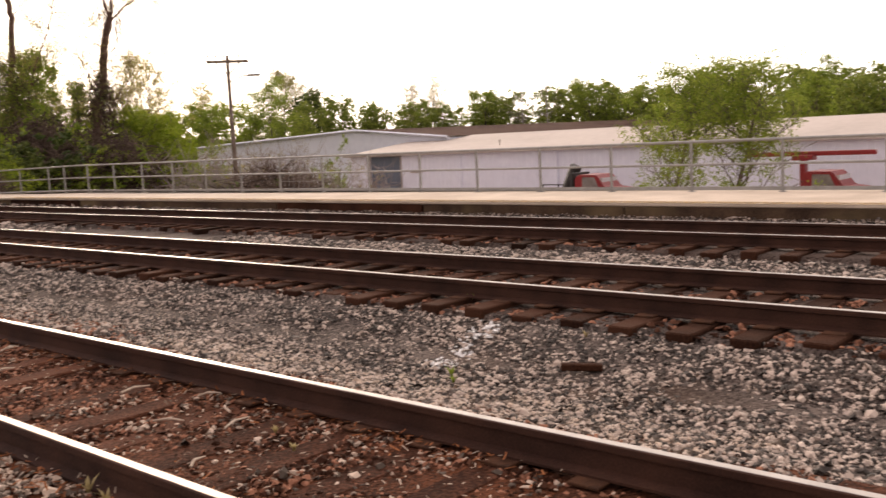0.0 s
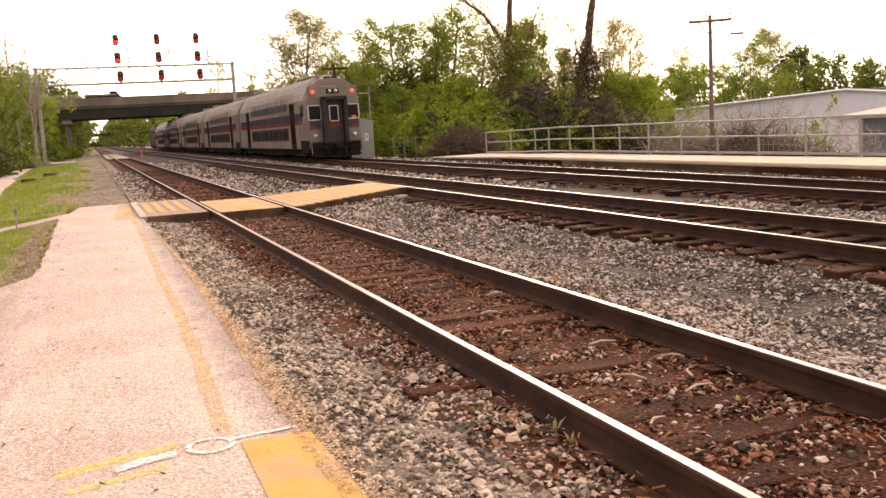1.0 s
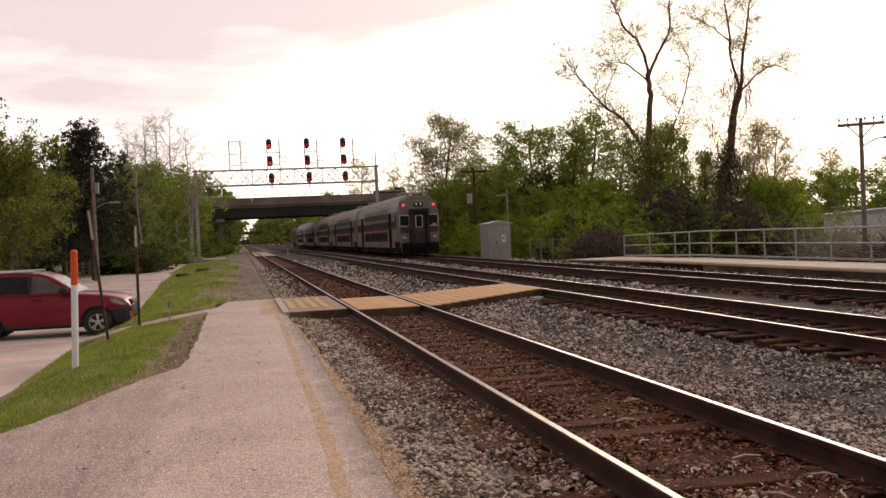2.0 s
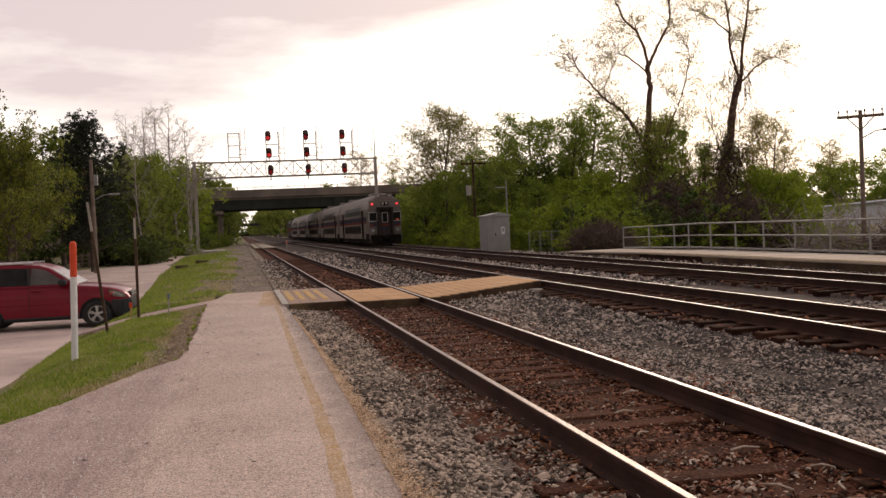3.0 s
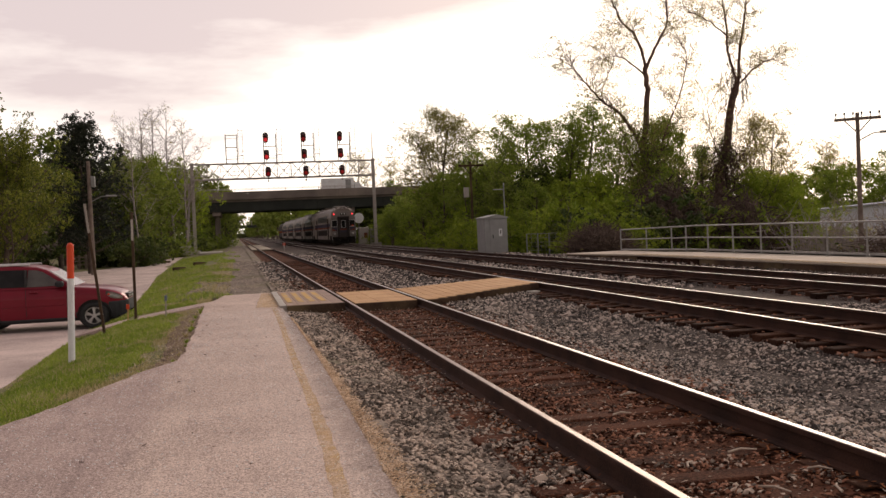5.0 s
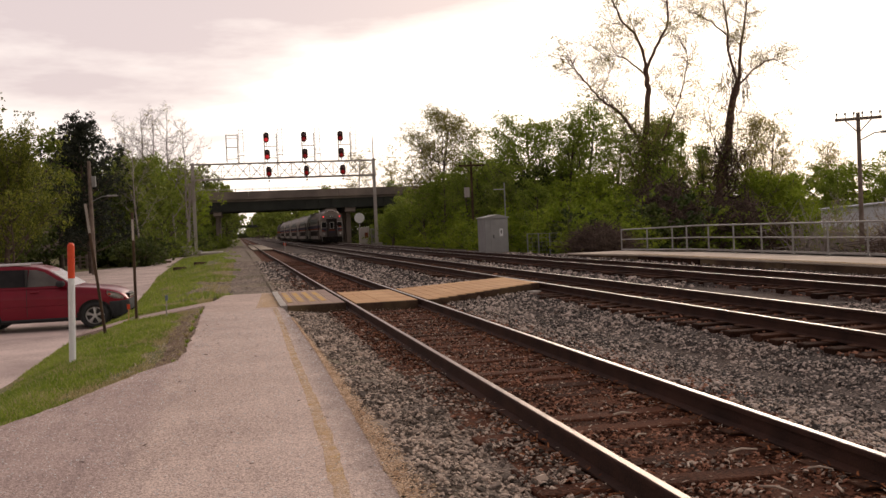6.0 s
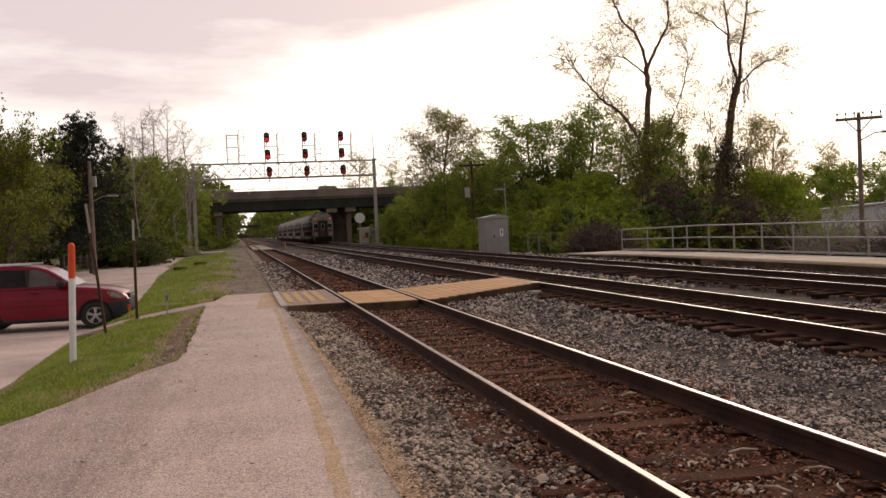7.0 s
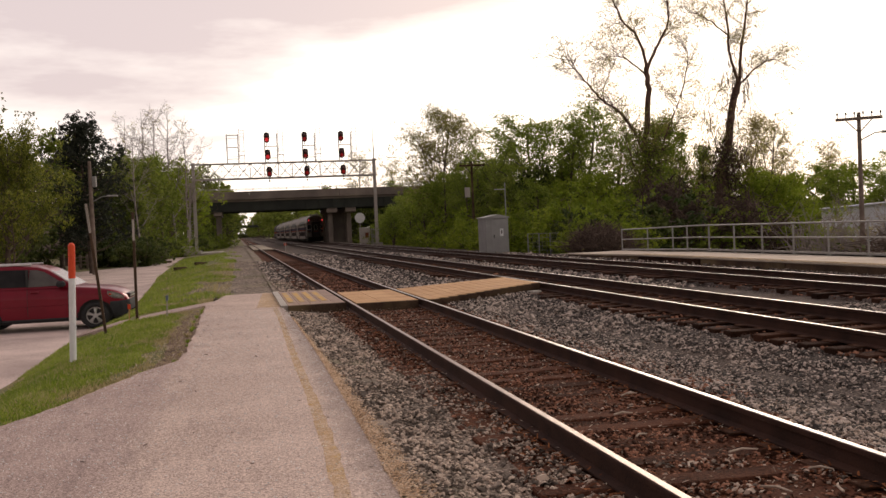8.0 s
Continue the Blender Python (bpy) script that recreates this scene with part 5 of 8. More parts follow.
# ---- parked car ----
def wheel(parent, x, y, z, r=0.345):
    w = part("wheel", bmesh.new(), M["rubber"], parent)
    bm = bmesh.new()
    prof = [(r * 0.62, -0.10), (r * 0.9, -0.11), (r, -0.075), (r, 0.075), (r * 0.9, 0.11), (r * 0.62, 0.10)]
    n = 32
    rings = [[bm.verts.new((p * math.cos(math.tau * i / n), q, p * math.sin(math.tau * i / n))) for p, q in prof] for i in range(n)]
    for i in range(n):
        a, b = rings[i], rings[(i + 1) % n]
        for k in range(len(prof)):
            bm.faces.new((a[k], a[(k + 1) % len(prof)], b[(k + 1) % len(prof)], b[k]))
    bmesh.ops.recalc_face_normals(bm, faces=bm.faces)
    smooth(bm)
    part("tyre", bm, M["rubber"], w, "black tyre")
    bm = bmesh.new()
    rod(bm, (0, -0.05, 0), (0, 0.08, 0), r * 0.64, n=24)
    part("wheel_well_disc", bm, M["black"], w)
    bm = bmesh.new()
    for k in range(5):
        a = math.tau * k / 5 + 0.3
        for d in (-0.13, 0.13):
            rod(bm, (0.04 * math.cos(a), -0.085, 0.04 * math.sin(a)), (r * 0.6 * math.cos(a + d), -0.075, r * 0.6 * math.sin(a + d)), 0.022, 0.026, n=6)
    rod(bm, (0, -0.10, 0), (0, -0.04, 0), 0.06, n=12)
    for i in range(28):
        a, b = math.tau * i / 28, math.tau * (i + 1) / 28
        rod(bm, (r * 0.62 * math.cos(a), -0.085, r * 0.62 * math.sin(a)), (r * 0.62 * math.cos(b), -0.085, r * 0.62 * math.sin(b)), 0.02, n=5)
    part("rim", bm, M["alloy"], w, "five-spoke alloy rim")
    w.matrix_basis = pose(x, y, z)
    return w


def suv(at):
    c = thing("parked_car", "deep red sport utility car parked with grey bumpers", "car", at)
    wb, hw = -2.63, 0.90

    def arch(cx, rr, z0, n=9):
        a0 = math.asin((z0 - 0.345) / rr) if abs(z0 - 0.345) < rr else 0
        return [(cx + rr * math.cos(math.pi - a0 - (math.pi - 2 * a0) * i / (n - 1)), 0.345 + rr * math.sin(math.pi - a0 - (math.pi - 2 * a0) * i / (n - 1))) for i in range(n)]

    def along(pts, x):
        for (xa, za), (xb, zb_) in zip(pts, pts[1:]):
            if xa <= x <= xb:
                return lerp(za, zb_, (x - xa) / (xb - xa))
        return pts[-1][1]

    crest = [(-3.54, 0.93), (-3.50, 1.06), (-3.42, 1.14), (-3.2, 1.165), (-1.8, 1.15), (-0.6, 1.125), (-0.25, 1.095), (0.1, 1.055), (0.35, 1.01), (0.52, 0.955), (0.64, 0.89), (0.73, 0.80), (0.78, 0.70), (0.80, 0.58)]
    girth = [(-3.54, 0.80), (-3.45, 0.87), (-3.2, 0.90), (0.1, 0.905), (0.35, 0.885), (0.52, 0.84), (0.64, 0.77), (0.73, 0.67), (0.78, 0.57), (0.80, 0.50)]

    def foot(x):
        z = along([(-3.54, 0.50), (-3.3, 0.38), (-2.2, 0.30), (-0.5, 0.30), (0.4, 0.32), (0.7, 0.36), (0.80, 0.46)], x)
        for cx in (wb, 0.0):
            if abs(x - cx) < 0.42:
                z = max(z, 0.345 + math.sqrt(0.42 ** 2 - (x - cx) ** 2))
        return z

    def side_y(x, z):
        bulge = 1 - 0.10 * max(0.0, (z - 0.78) / 0.42) ** 2 - 0.05 * max(0.0, (0.6 - z) / 0.35) ** 2
        crease = 0.008 * math.exp(-((z - 0.92) / 0.03) ** 2)
        return along(girth, x) * bulge + crease

    def shell(x0, x1, z_cap, z_lift, grow, rows):
        """Lofted skin from sill to sill over the crest; z_cap limits its height."""
        xs = sorted({round(x0 + (x1 - x0) * i / 60, 3) for i in range(61)} | {q for q, _ in crest if x0 <= q <= x1})
        bm_ = bmesh.new()
        loops = []
        for x in xs:
            top = min(along(crest, x), z_cap)
            bot = min(foot(x) + z_lift, top - 0.01)
            col = [(side_y(x, bot + (top - 0.05 - bot) * j / rows) + grow, bot + (top - 0.05 - bot) * j / rows) for j in range(rows + 1)]
            w_ = col[-1][0]
            col += [(w_ - 0.018, top - 0.018), (w_ - 0.06, top)]
            if z_cap > 1:
                col += [(w_ * 0.6, top + 0.018), (0.0, top + 0.028)]
            else:
                col += [(w_ * 0.5, top), (0.0, top)]
            ring_ = [(-y_, z_) for y_, z_ in col] + [(y_, z_) for y_, z_ in col[-2::-1]]
            loops.append([bm_.verts.new((x + (grow if x > 0.6 else 0), y_, z_)) for y_, z_ in ring_])
        for p_, q_ in zip(loops, loops[1:]):
            for i in range(len(p_) - 1):
                bm_.faces.new((p_[i], q_[i], q_[i + 1], p_[i + 1]))
        for l_ in (loops[0], loops[-1]):
            bm_.faces.new(l_)
        bmesh.ops.recalc_face_normals(bm_, faces=bm_.faces)
        return smooth(bm_)

    part("body", shell(-3.54, 0.80, 9.0, 0.0, 0.0, 12), M["car_red"], c, "deep red body shell")
    # cabin: pillars and roof in body colour, glass set proud by millimetres
    cab_p = [(-0.42, 1.10), (-0.80, 1.37), (-1.10, 1.575), (-1.35, 1.655), (-1.9, 1.70), (-2.5, 1.70), (-3.02, 1.66), (-3.25, 1.45), (-3.45, 1.13)]
    bm = bmesh.new()
    def cabin_ring(s, inset, lift):
        out = []
        for x, z in cab_p:
            t = (z - 1.12) / 0.58
            out.append(bm.verts.new((x, s * (0.865 - 0.17 * t - inset), z + lift * max(0, t))))
        return out
    rings = [cabin_ring(-1, 0, 0), cabin_ring(-1, 0.05, 0.022), cabin_ring(-1, 0.3, 0.04), cabin_ring(1, 0.3, 0.04), cabin_ring(1, 0.05, 0.022), cabin_ring(1, 0, 0)]
    for a, b in zip(rings, rings[1:]):
        for i in range(len(cab_p) - 1):
            bm.faces.new((a[i], a[i + 1], b[i + 1], b[i]))
    bm.faces.new(rings[0]), bm.faces.new(rings[-1])
    bmesh.ops.recalc_face_normals(bm, faces=bm.faces)
    part("cabin", bm, M["car_red"], c)

    def pane(name, pts, s, glass):
        bm2 = bmesh.new()
        f = []
        for x, z in pts:
            t = (z - 1.12) / 0.58
            f.append(bm2.verts.new((x, s * (0.878 - 0.17 * t), z)))
        bm2.faces.new(f)
        bmesh.ops.solidify(bm2, geom=bm2.faces[:], thickness=0.012)
        bmesh.ops.recalc_face_normals(bm2, faces=bm2.faces)
        part(name, bm2, glass, c)

    for s in (-1, 1):
        pane("front_side_window", [(-0.66, 1.165), (-0.98, 1.40), (-1.18, 1.535), (-1.34, 1.585), (-1.52, 1.60), (-1.56, 1.165)], s, M["car_glass"])
        pane("rear_side_window", [(-1.60, 1.165), (-1.56, 1.605), (-2.36, 1.625), (-2.42, 1.175)], s, M["car_glass_dark"])
        part("pillar_trim", box(bmesh.new(), -1.60, -1.55, *sorted((s * 0.74, s * 0.87)), 1.16, 1.6), M["black"], c)
        pane("quarter_window", [(-2.48, 1.18), (-2.43, 1.625), (-2.98, 1.60), (-3.14, 1.45), (-3.28, 1.19)], s, M["car_glass_dark"])
        xs = sorted((s * 0.90, s * 1.08))
        part("door_mirror", bx(-0.86, -0.66, xs[0], xs[1], 1.13, 1.29, bevel=0.045), M["car_trim"], c, "dark door mirror")
        part("roof_rail", rod(bmesh.new(), (-1.5, s * 0.66, 1.735), (-3.0, s * 0.66, 1.735), 0.026, n=6), M["alloy"], c)
        part("door_handle", bx(-1.50, -1.30, *sorted((s * 0.885, s * 0.925)), 1.0, 1.045, bevel=0.012), M["car_red"], c)
        part("sill", bx(wb + 0.43, -0.43, *sorted((s * 0.84, s * 0.892)), 0.27, 0.34, bevel=0.02), M["car_trim"], c)
        # headlamp wrapped round the wing: a thick pane that follows the skin
        hl = bmesh.new()
        cols = []
        for x in (0.30, 0.40, 0.50, 0.60, 0.68):
            top, bot = along(crest, x) - 0.045, along([(0.30, 0.89), (0.42, 0.775), (0.68, 0.735)], x)
            cols.append([hl.verts.new((x + 0.004, s * (side_y(x, z) + 0.007), z)) for z in (bot, (bot + top) / 2, top)])
        for p_, q_ in zip(cols, cols[1:]):
            for i in (0, 1):
                hl.faces.new((p_[i], q_[i], q_[i + 1], p_[i + 1]))
        bmesh.ops.solidify(hl, geom=hl.faces[:], thickness=0.012)
        lamp = part("headlamp", smooth(hl), M["headlight"], c, "clear headlamp with amber corner")
        part("turn_lamp", bx(0.335, 0.40, *sorted((s * 0.80, s * (side_y(0.36, 0.9) + 0.012))), 0.855, 0.90, bevel=0.01), M["orange_plastic"], lamp)
        for cx in (0.0, wb):
            bm2 = bmesh.new()
            pts = arch(cx, 0.425, 0.36, 14)
            for p, q in zip(pts, pts[1:]):
                rod(bm2, (p[0], s * 0.875, p[1]), (q[0], s * 0.875, q[1]), 0.02, n=6)
            part("arch_trim", bm2, M["car_trim"], c)
            part("wheel_housing", rod(bmesh.new(), (cx, s * 0.45, 0.40), (cx, s * 0.80, 0.40), 0.40, n=24), M["black"], c)
        part("door_crease", rod(bmesh.new(), (-3.1, s * 0.90, 0.66), (-0.5, s * 0.905, 0.66), 0.012, n=6), M["car_red"], c)
    # windscreen laid on the sloping front of the cabin
    bm = bmesh.new()
    f = [bm.verts.new(p) for p in ((-0.47, -0.80, 1.14), (-0.47, 0.80, 1.14), (-1.06, 0.68, 1.555), (-1.06, -0.68, 1.555))]
    bm.faces.new(f)
    bmesh.ops.translate(bm, verts=bm.verts, vec=(0.012, 0, 0.012))
    bmesh.ops.solidify(bm, geom=bm.faces[:], thickness=0.01)
    part("windscreen", bm, M["car_glass"], c, "windscreen reflecting the pale sky")
    part("front_bumper", shell(0.36, 0.80, 0.715, -0.03, 0.014, 8), M["car_trim"], c, "dark grey bumper")
    part("grille", bx(0.66, 0.795, -0.42, 0.42, 0.73, 0.86, bevel=0.02), M["black"], c, "dark grille with chrome bars")
    part("grille_bar", bx(0.79, 0.803, -0.43, 0.43, 0.775, 0.80), M["alloy"], c)
    part("underbody", bx(-3.3, 0.6, -0.7, 0.7, 0.22, 0.45), M["black"], c)
    for s in (-1, 1):
        for x in (-0.62, -1.58, -2.48):
            bm2 = bmesh.new()
            for j in range(6):
                z0, z1 = 0.40 + j * 0.125, 0.525 + j * 0.125
                x_ = x + (0.16 * max(0, 0.62 - z0) if x < -2 else 0)
                rod(bm2, (x_, s * (side_y(x, z0) + 0.001), z0), (x_, s * (side_y(x, min(z1, 1.1)) + 0.001), min(z1, 1.1)), 0.006, n=4, caps=False)
            bmesh.ops.remove_doubles(bm2, verts=bm2.verts, dist=0.003)
            part("door_gap", bm2, M["black"], c)
    for x in (0.0, wb):
        wheel(c, x, -0.79, 0.345)
        wheel(c, x, 0.79, 0.345).rotation_euler = (0, 0, math.pi)
    return c


suv(pose(-3.46, 24.9, ROAD_Z, 0, 0, -1) @ Matrix.Diagonal((0.97, 1.0, 0.935, 1.0)))


# ---- markers, stakes, poles on the verge ----
def marker_post():
    p = thing("marker_post", "white plastic utility marker post with an orange cap", "marker post", pose(-2.39, 14.2, ground_z(-2.41, 14.2), 0, 2.0, 0))
    h = 1.68
    bm = rod(bmesh.new(), (0, 0, -0.05), (0, 0, 1.22), 0.047, n=20)
    part("tube", smooth(bm, False), M["white_plastic"], p, "white tube")
    bm = rod(bmesh.new(), (0, 0, 1.22), (0, 0, h), 0.049, n=20)
    bmesh.ops.create_uvsphere(bm, u_segments=20, v_segments=10, radius=0.049, matrix=pose(0, 0, h))
    part("cap", bm, M["orange_plastic"], p, "rounded orange top")


marker_post()


def stake(x, y, h, material, label, lean=0.0, r=0.022, name="wooden_stake"):
    z = ground_z(x, y)
    s = thing(name, label, "stake", pose(x, y, z, 0, lean, 0))
    part("shaft", box(bmesh.new(), -r, r, -r, r, -0.1, h, bevel=0.004), material, s)
    return s


s = stake(-2.52, 18.6, 2.5, M["plank_edge"], "leaning dark sign post in the grass", -5.5, 0.025, "sign_post")
part("board", bx(-0.02, 0.02, -0.05, -0.034, 1.95, 2.5), M["concrete"], s, "narrow pale back of a sign")
s = stake(-2.19, 20.9, 2.3, M["plank_edge"], "dark steel sign post in the verge", 0.5, 0.028, "sign_post")
part("board", bx(-0.022, 0.022, -0.045, -0.03, 1.7, 2.15), M["concrete"], s, "narrow pale back of a sign")
stake(-2.33, 20.7, 0.36, M["plank"], "short survey stake with an orange ribbon", 3, 0.012)
part("ribbon", bx(-2.345, -2.285, 20.66, 20.68, ground_z(-2.33, 20.7) + 0.26, ground_z(-2.33, 20.7) + 0.36), M["orange_plastic"], None).parent = None
rib = bpy.data.objects["ribbon"]
tagged(rib, "orange survey ribbon tied to a stake", "ribbon")
s = stake(-1.55, 20.6, 0.48, M["concrete"], "short pale survey stake with a blue ribbon", 2, 0.014)
part("ribbon", bx(-0.028, 0.03, -0.022, 0.022, 0.36, 0.47, bevel=0.006), M["door_blue"], s, "faded blue ribbon")


def utility_pole(x, y, z, h, label, arm, lamp, r=0.15, wood="wood_pole"):
    p = thing("utility_pole", label, "utility pole", pose(x, y, z))
    part("shaft", rod(bmesh.new(), (0, 0, -0.5), (0, 0, h), r, r * 0.65, n=10), M[wood], p, "weathered timber shaft")
    if arm:
        part("crossarm", bx(-arm, arm, -0.22, -0.12, h - 0.40, h - 0.25, bevel=0.01), M[wood], p)
        for s in (-1, 1):
            part("arm_brace", rod(bmesh.new(), (s * arm * 0.55, -0.17, h - 0.4), (0, -0.1, h - 1.05), 0.03, n=5), M[wood], p)
        for k in range(6):
            xx = -arm * 0.92 + k * arm * 1.84 / 5
            part("insulator", rod(rod(bmesh.new(), (xx, -0.17, h - 0.25), (xx, -0.17, h - 0.08), 0.02, n=5), (xx, -0.17, h - 0.1), (xx, -0.17, h + 0.02), 0.045, n=8), M["black"], p)
    if lamp:
        l = part("lamp_arm", rod(rod(bmesh.new(), (0, 0, lamp), (0.7, -0.1, lamp + 0.35), 0.03, n=6), (0.7, -0.1, lamp + 0.35), (1.1, -0.15, lamp + 0.38), 0.03, n=6), M["galv"], p)
        part("lamp_head", bx(1.0, 1.7, -0.27, -0.03, lamp + 0.32, lamp + 0.44, bevel=0.04), M["galv"], l)
    return p


utility_pole(31.2, 42.3, -3.0, 9.45, "weathered timber pole with crossarm and lamp behind the platform", 1.1, 8.0, 0.15)
bpy.data.objects["utility_pole"].rotation_euler = (0, 0, radians(-35))
u = utility_pole(-9.3, 65.0, -0.43, 7.3, "tall timber pole with a street lamp by the lane", 0, 4.6, 0.17)
part("meter_box", bx(0.12, 0.38, -0.12, 0.12, 5.6, 6.3, bevel=0.02), M["galv"], u)
utility_pole(17.75, 70.0, -0.6, 7.1, "dark pole with a transformer among the trees", 1.0, 0, 0.12, "plank_edge")
part("transformer", rod(bmesh.new(), (-0.45, -0.2, 4.35), (-0.45, -0.2, 5.1), 0.21, n=14), M["steel_grey"], bpy.data.objects["utility_pole.002"])


# ---- relay cabinet beside the far track ----
def cabinet():
    z = -0.30
    c = thing("relay_cabinet", "grey steel railway relay cabinet beside the track", "equipment cabinet", pose(15.35, 55.0, z, 0, 0, 2))
    part("body", bx(-0.9, 0.53, -0.7, 0.9, 0.08, 2.25, bevel=0.02), M["cabinet"], c)
    bm = bmesh.new()
    prism(bm, [(-0.96, 2.23), (0.59, 2.23), (0.59, 2.29), (-0.1, 2.46), (-0.96, 2.29)], -0.78, 0.96)
    part("roof", bm, M["cabinet"], c)
    part("plinth", bx(-0.95, 0.58, -0.75, 0.95, -0.3, 0.08, bevel=0.02), M["concrete"], c)
    d = part("door", bx(-0.56, 0.5, -0.725, -0.70, 0.15, 2.2, bevel=0.008), M["cabinet"], c)
    part("handle", bx(-0.42, -0.37, -0.76, -0.725, 1.05, 1.25), M["black"], d)
    n_ = part("notice", bx(-0.02, 0.19, -0.735, -0.726, 1.15, 1.6), M["white_plastic"], d, "small white notice")
    part("bar", bx(0.05, 0.12, -0.74, -0.736, 1.3, 1.5), M["black"], n_)
    part("vent_mast", rod(rod(bmesh.new(), (0.8, 0.5, 2.3), (0.8, 0.5, 4.4), 0.035, n=6), (0.8, 0.5, 4.0), (0.1, 0.5, 4.0), 0.03, n=6), M["galv"], c, "thin antenna mast")


cabinet()


def wire_fence(x0, y0, x1, y1, z, h, n, label):
    f = thing("wire_fence", label, "fence")
    for k in range(n + 1):
        t = k / n
        x, y = x0 + (x1 - x0) * t, y0 + (y1 - y0) * t
        part("post", rod(bmesh.new(), (x, y, z - 0.2), (x, y, z + h), 0.035, n=6), M["galv"], f)
    bm = bmesh.new()
    d = math.hypot(x1 - x0, y1 - y0)
    m = max(2, int(d / 0.3))
    for k in range(m + 1):
        t = k / m
        x, y = x0 + (x1 - x0) * t, y0 + (y1 - y0) * t
        rod(bm, (x, y, z), (x, y, z + h), 0.006, n=3)
    for q in range(6):
        rod(bm, (x0, y0, z + h * q / 5), (x1, y1, z + h * q / 5), 0.012 if q in (0, 5) else 0.006, n=4)
    part("wire_mesh", bm, M["galv"], f)


wire_fence(17.0, 54.0, 18.6, 52.5, -0.35, 1.25, 3, "short run of chain-link fence by the cabinet")
wire_fence(17.6, 121, 24.0, 121, -0.2, 2.2, 5, "chain-link fence by the bridge pier")


def bridge_foot():
    g = thing("equipment_cabinet", "pale equipment cabinets at the foot of the gantry", "equipment cabinet", pose(17.6, 124, -0.3))
    part("body", bx(-0.2, 2.1, 0, 1.2, 0, 2.1, bevel=0.03), M["cabinet"], g)
    part("door", bx(0.0, 0.9, -0.03, 0, 0.2, 1.9), M["cabinet"], g)
    h = thing("equipment_cabinet", "grey trackside case beside the pier", "equipment cabinet", pose(16.2, 124.5, -0.3))
    part("body", bx(-0.3, 1.0, 0, 1.0, 0, 2.3, bevel=0.03), M["steel_grey"], h)
    part("sign", bx(0.35, 0.8, -0.03, 0, 0.9, 1.6), M["stripe_red"], h, "small orange-red sign")
    s = thing("round_sign", "round white disc sign on a thin post", "sign", pose(16.0, 125, -0.3))
    part("post", rod(bmesh.new(), (0, 0.06, 0), (0, 0.06, 3.7), 0.05, n=6), M["steel_grey"], s)
    part("disc", rod(bmesh.new(), (0, -0.02, 3.6), (0, 0.02, 3.6), 0.68, n=28), M["white_plastic"], s)
    m = thing("marker_post", "small red marker between the tracks", "marker post", pose(5.55, 116.0, -0.33))
    part("shaft", rod(bmesh.new(), (0, 0, 0), (0, 0, 0.9), 0.05, n=6), M["steel_grey"], m)
    part("flag", bx(-0.14, 0.14, -0.02, 0.02, 0.5, 0.85), M["orange_plastic"], m)
    r = thing("rail_fence", "weathered split-rail fence by the lane", "fence")
    for k in range(4):
        x = -13.0 + k * 0.5
        part("post", bx(x - 0.08, x + 0.08, 79.9, 80.1, -0.65, 0.6), M["wood_pole"], r)
    for z in (-0.05, 0.25, 0.55):
        part("rail", bx(-13.2, -11.3, 79.84, 79.9, z - 0.2, z - 0.1), M["wood_pole"], r)
    b = thing("concrete_block", "low concrete block by the gantry ladder", "concrete block", pose(-6.1, 112, -0.45))
    part("block", bx(-0.6, 0.9, -0.5, 0.5, 0, 1.1, bevel=0.05), M["concrete"], b)
    p = thing("gravel_patch", "pale concrete pad near the gantry foot", "concrete pad", pose(-2.9, 112, -0.4))
    part("pad", bx(-1.4, 1.2, -3, 3, 0, 0.28, bevel=0.1), M["concrete"], p)
    for x, y in ((-3.7, 62), (-2.6, 66), (-6.4, 88)):
        k = thing("old_tie", "short rotten tie end lying in the grass", "timber", pose(x, y, ground_z(x, y)))
        part("timber", bx(-0.42, 0.42, -0.2, 0.2, -0.03, 0.2, bevel=0.05), M["plank_edge"], k)


bridge_foot()


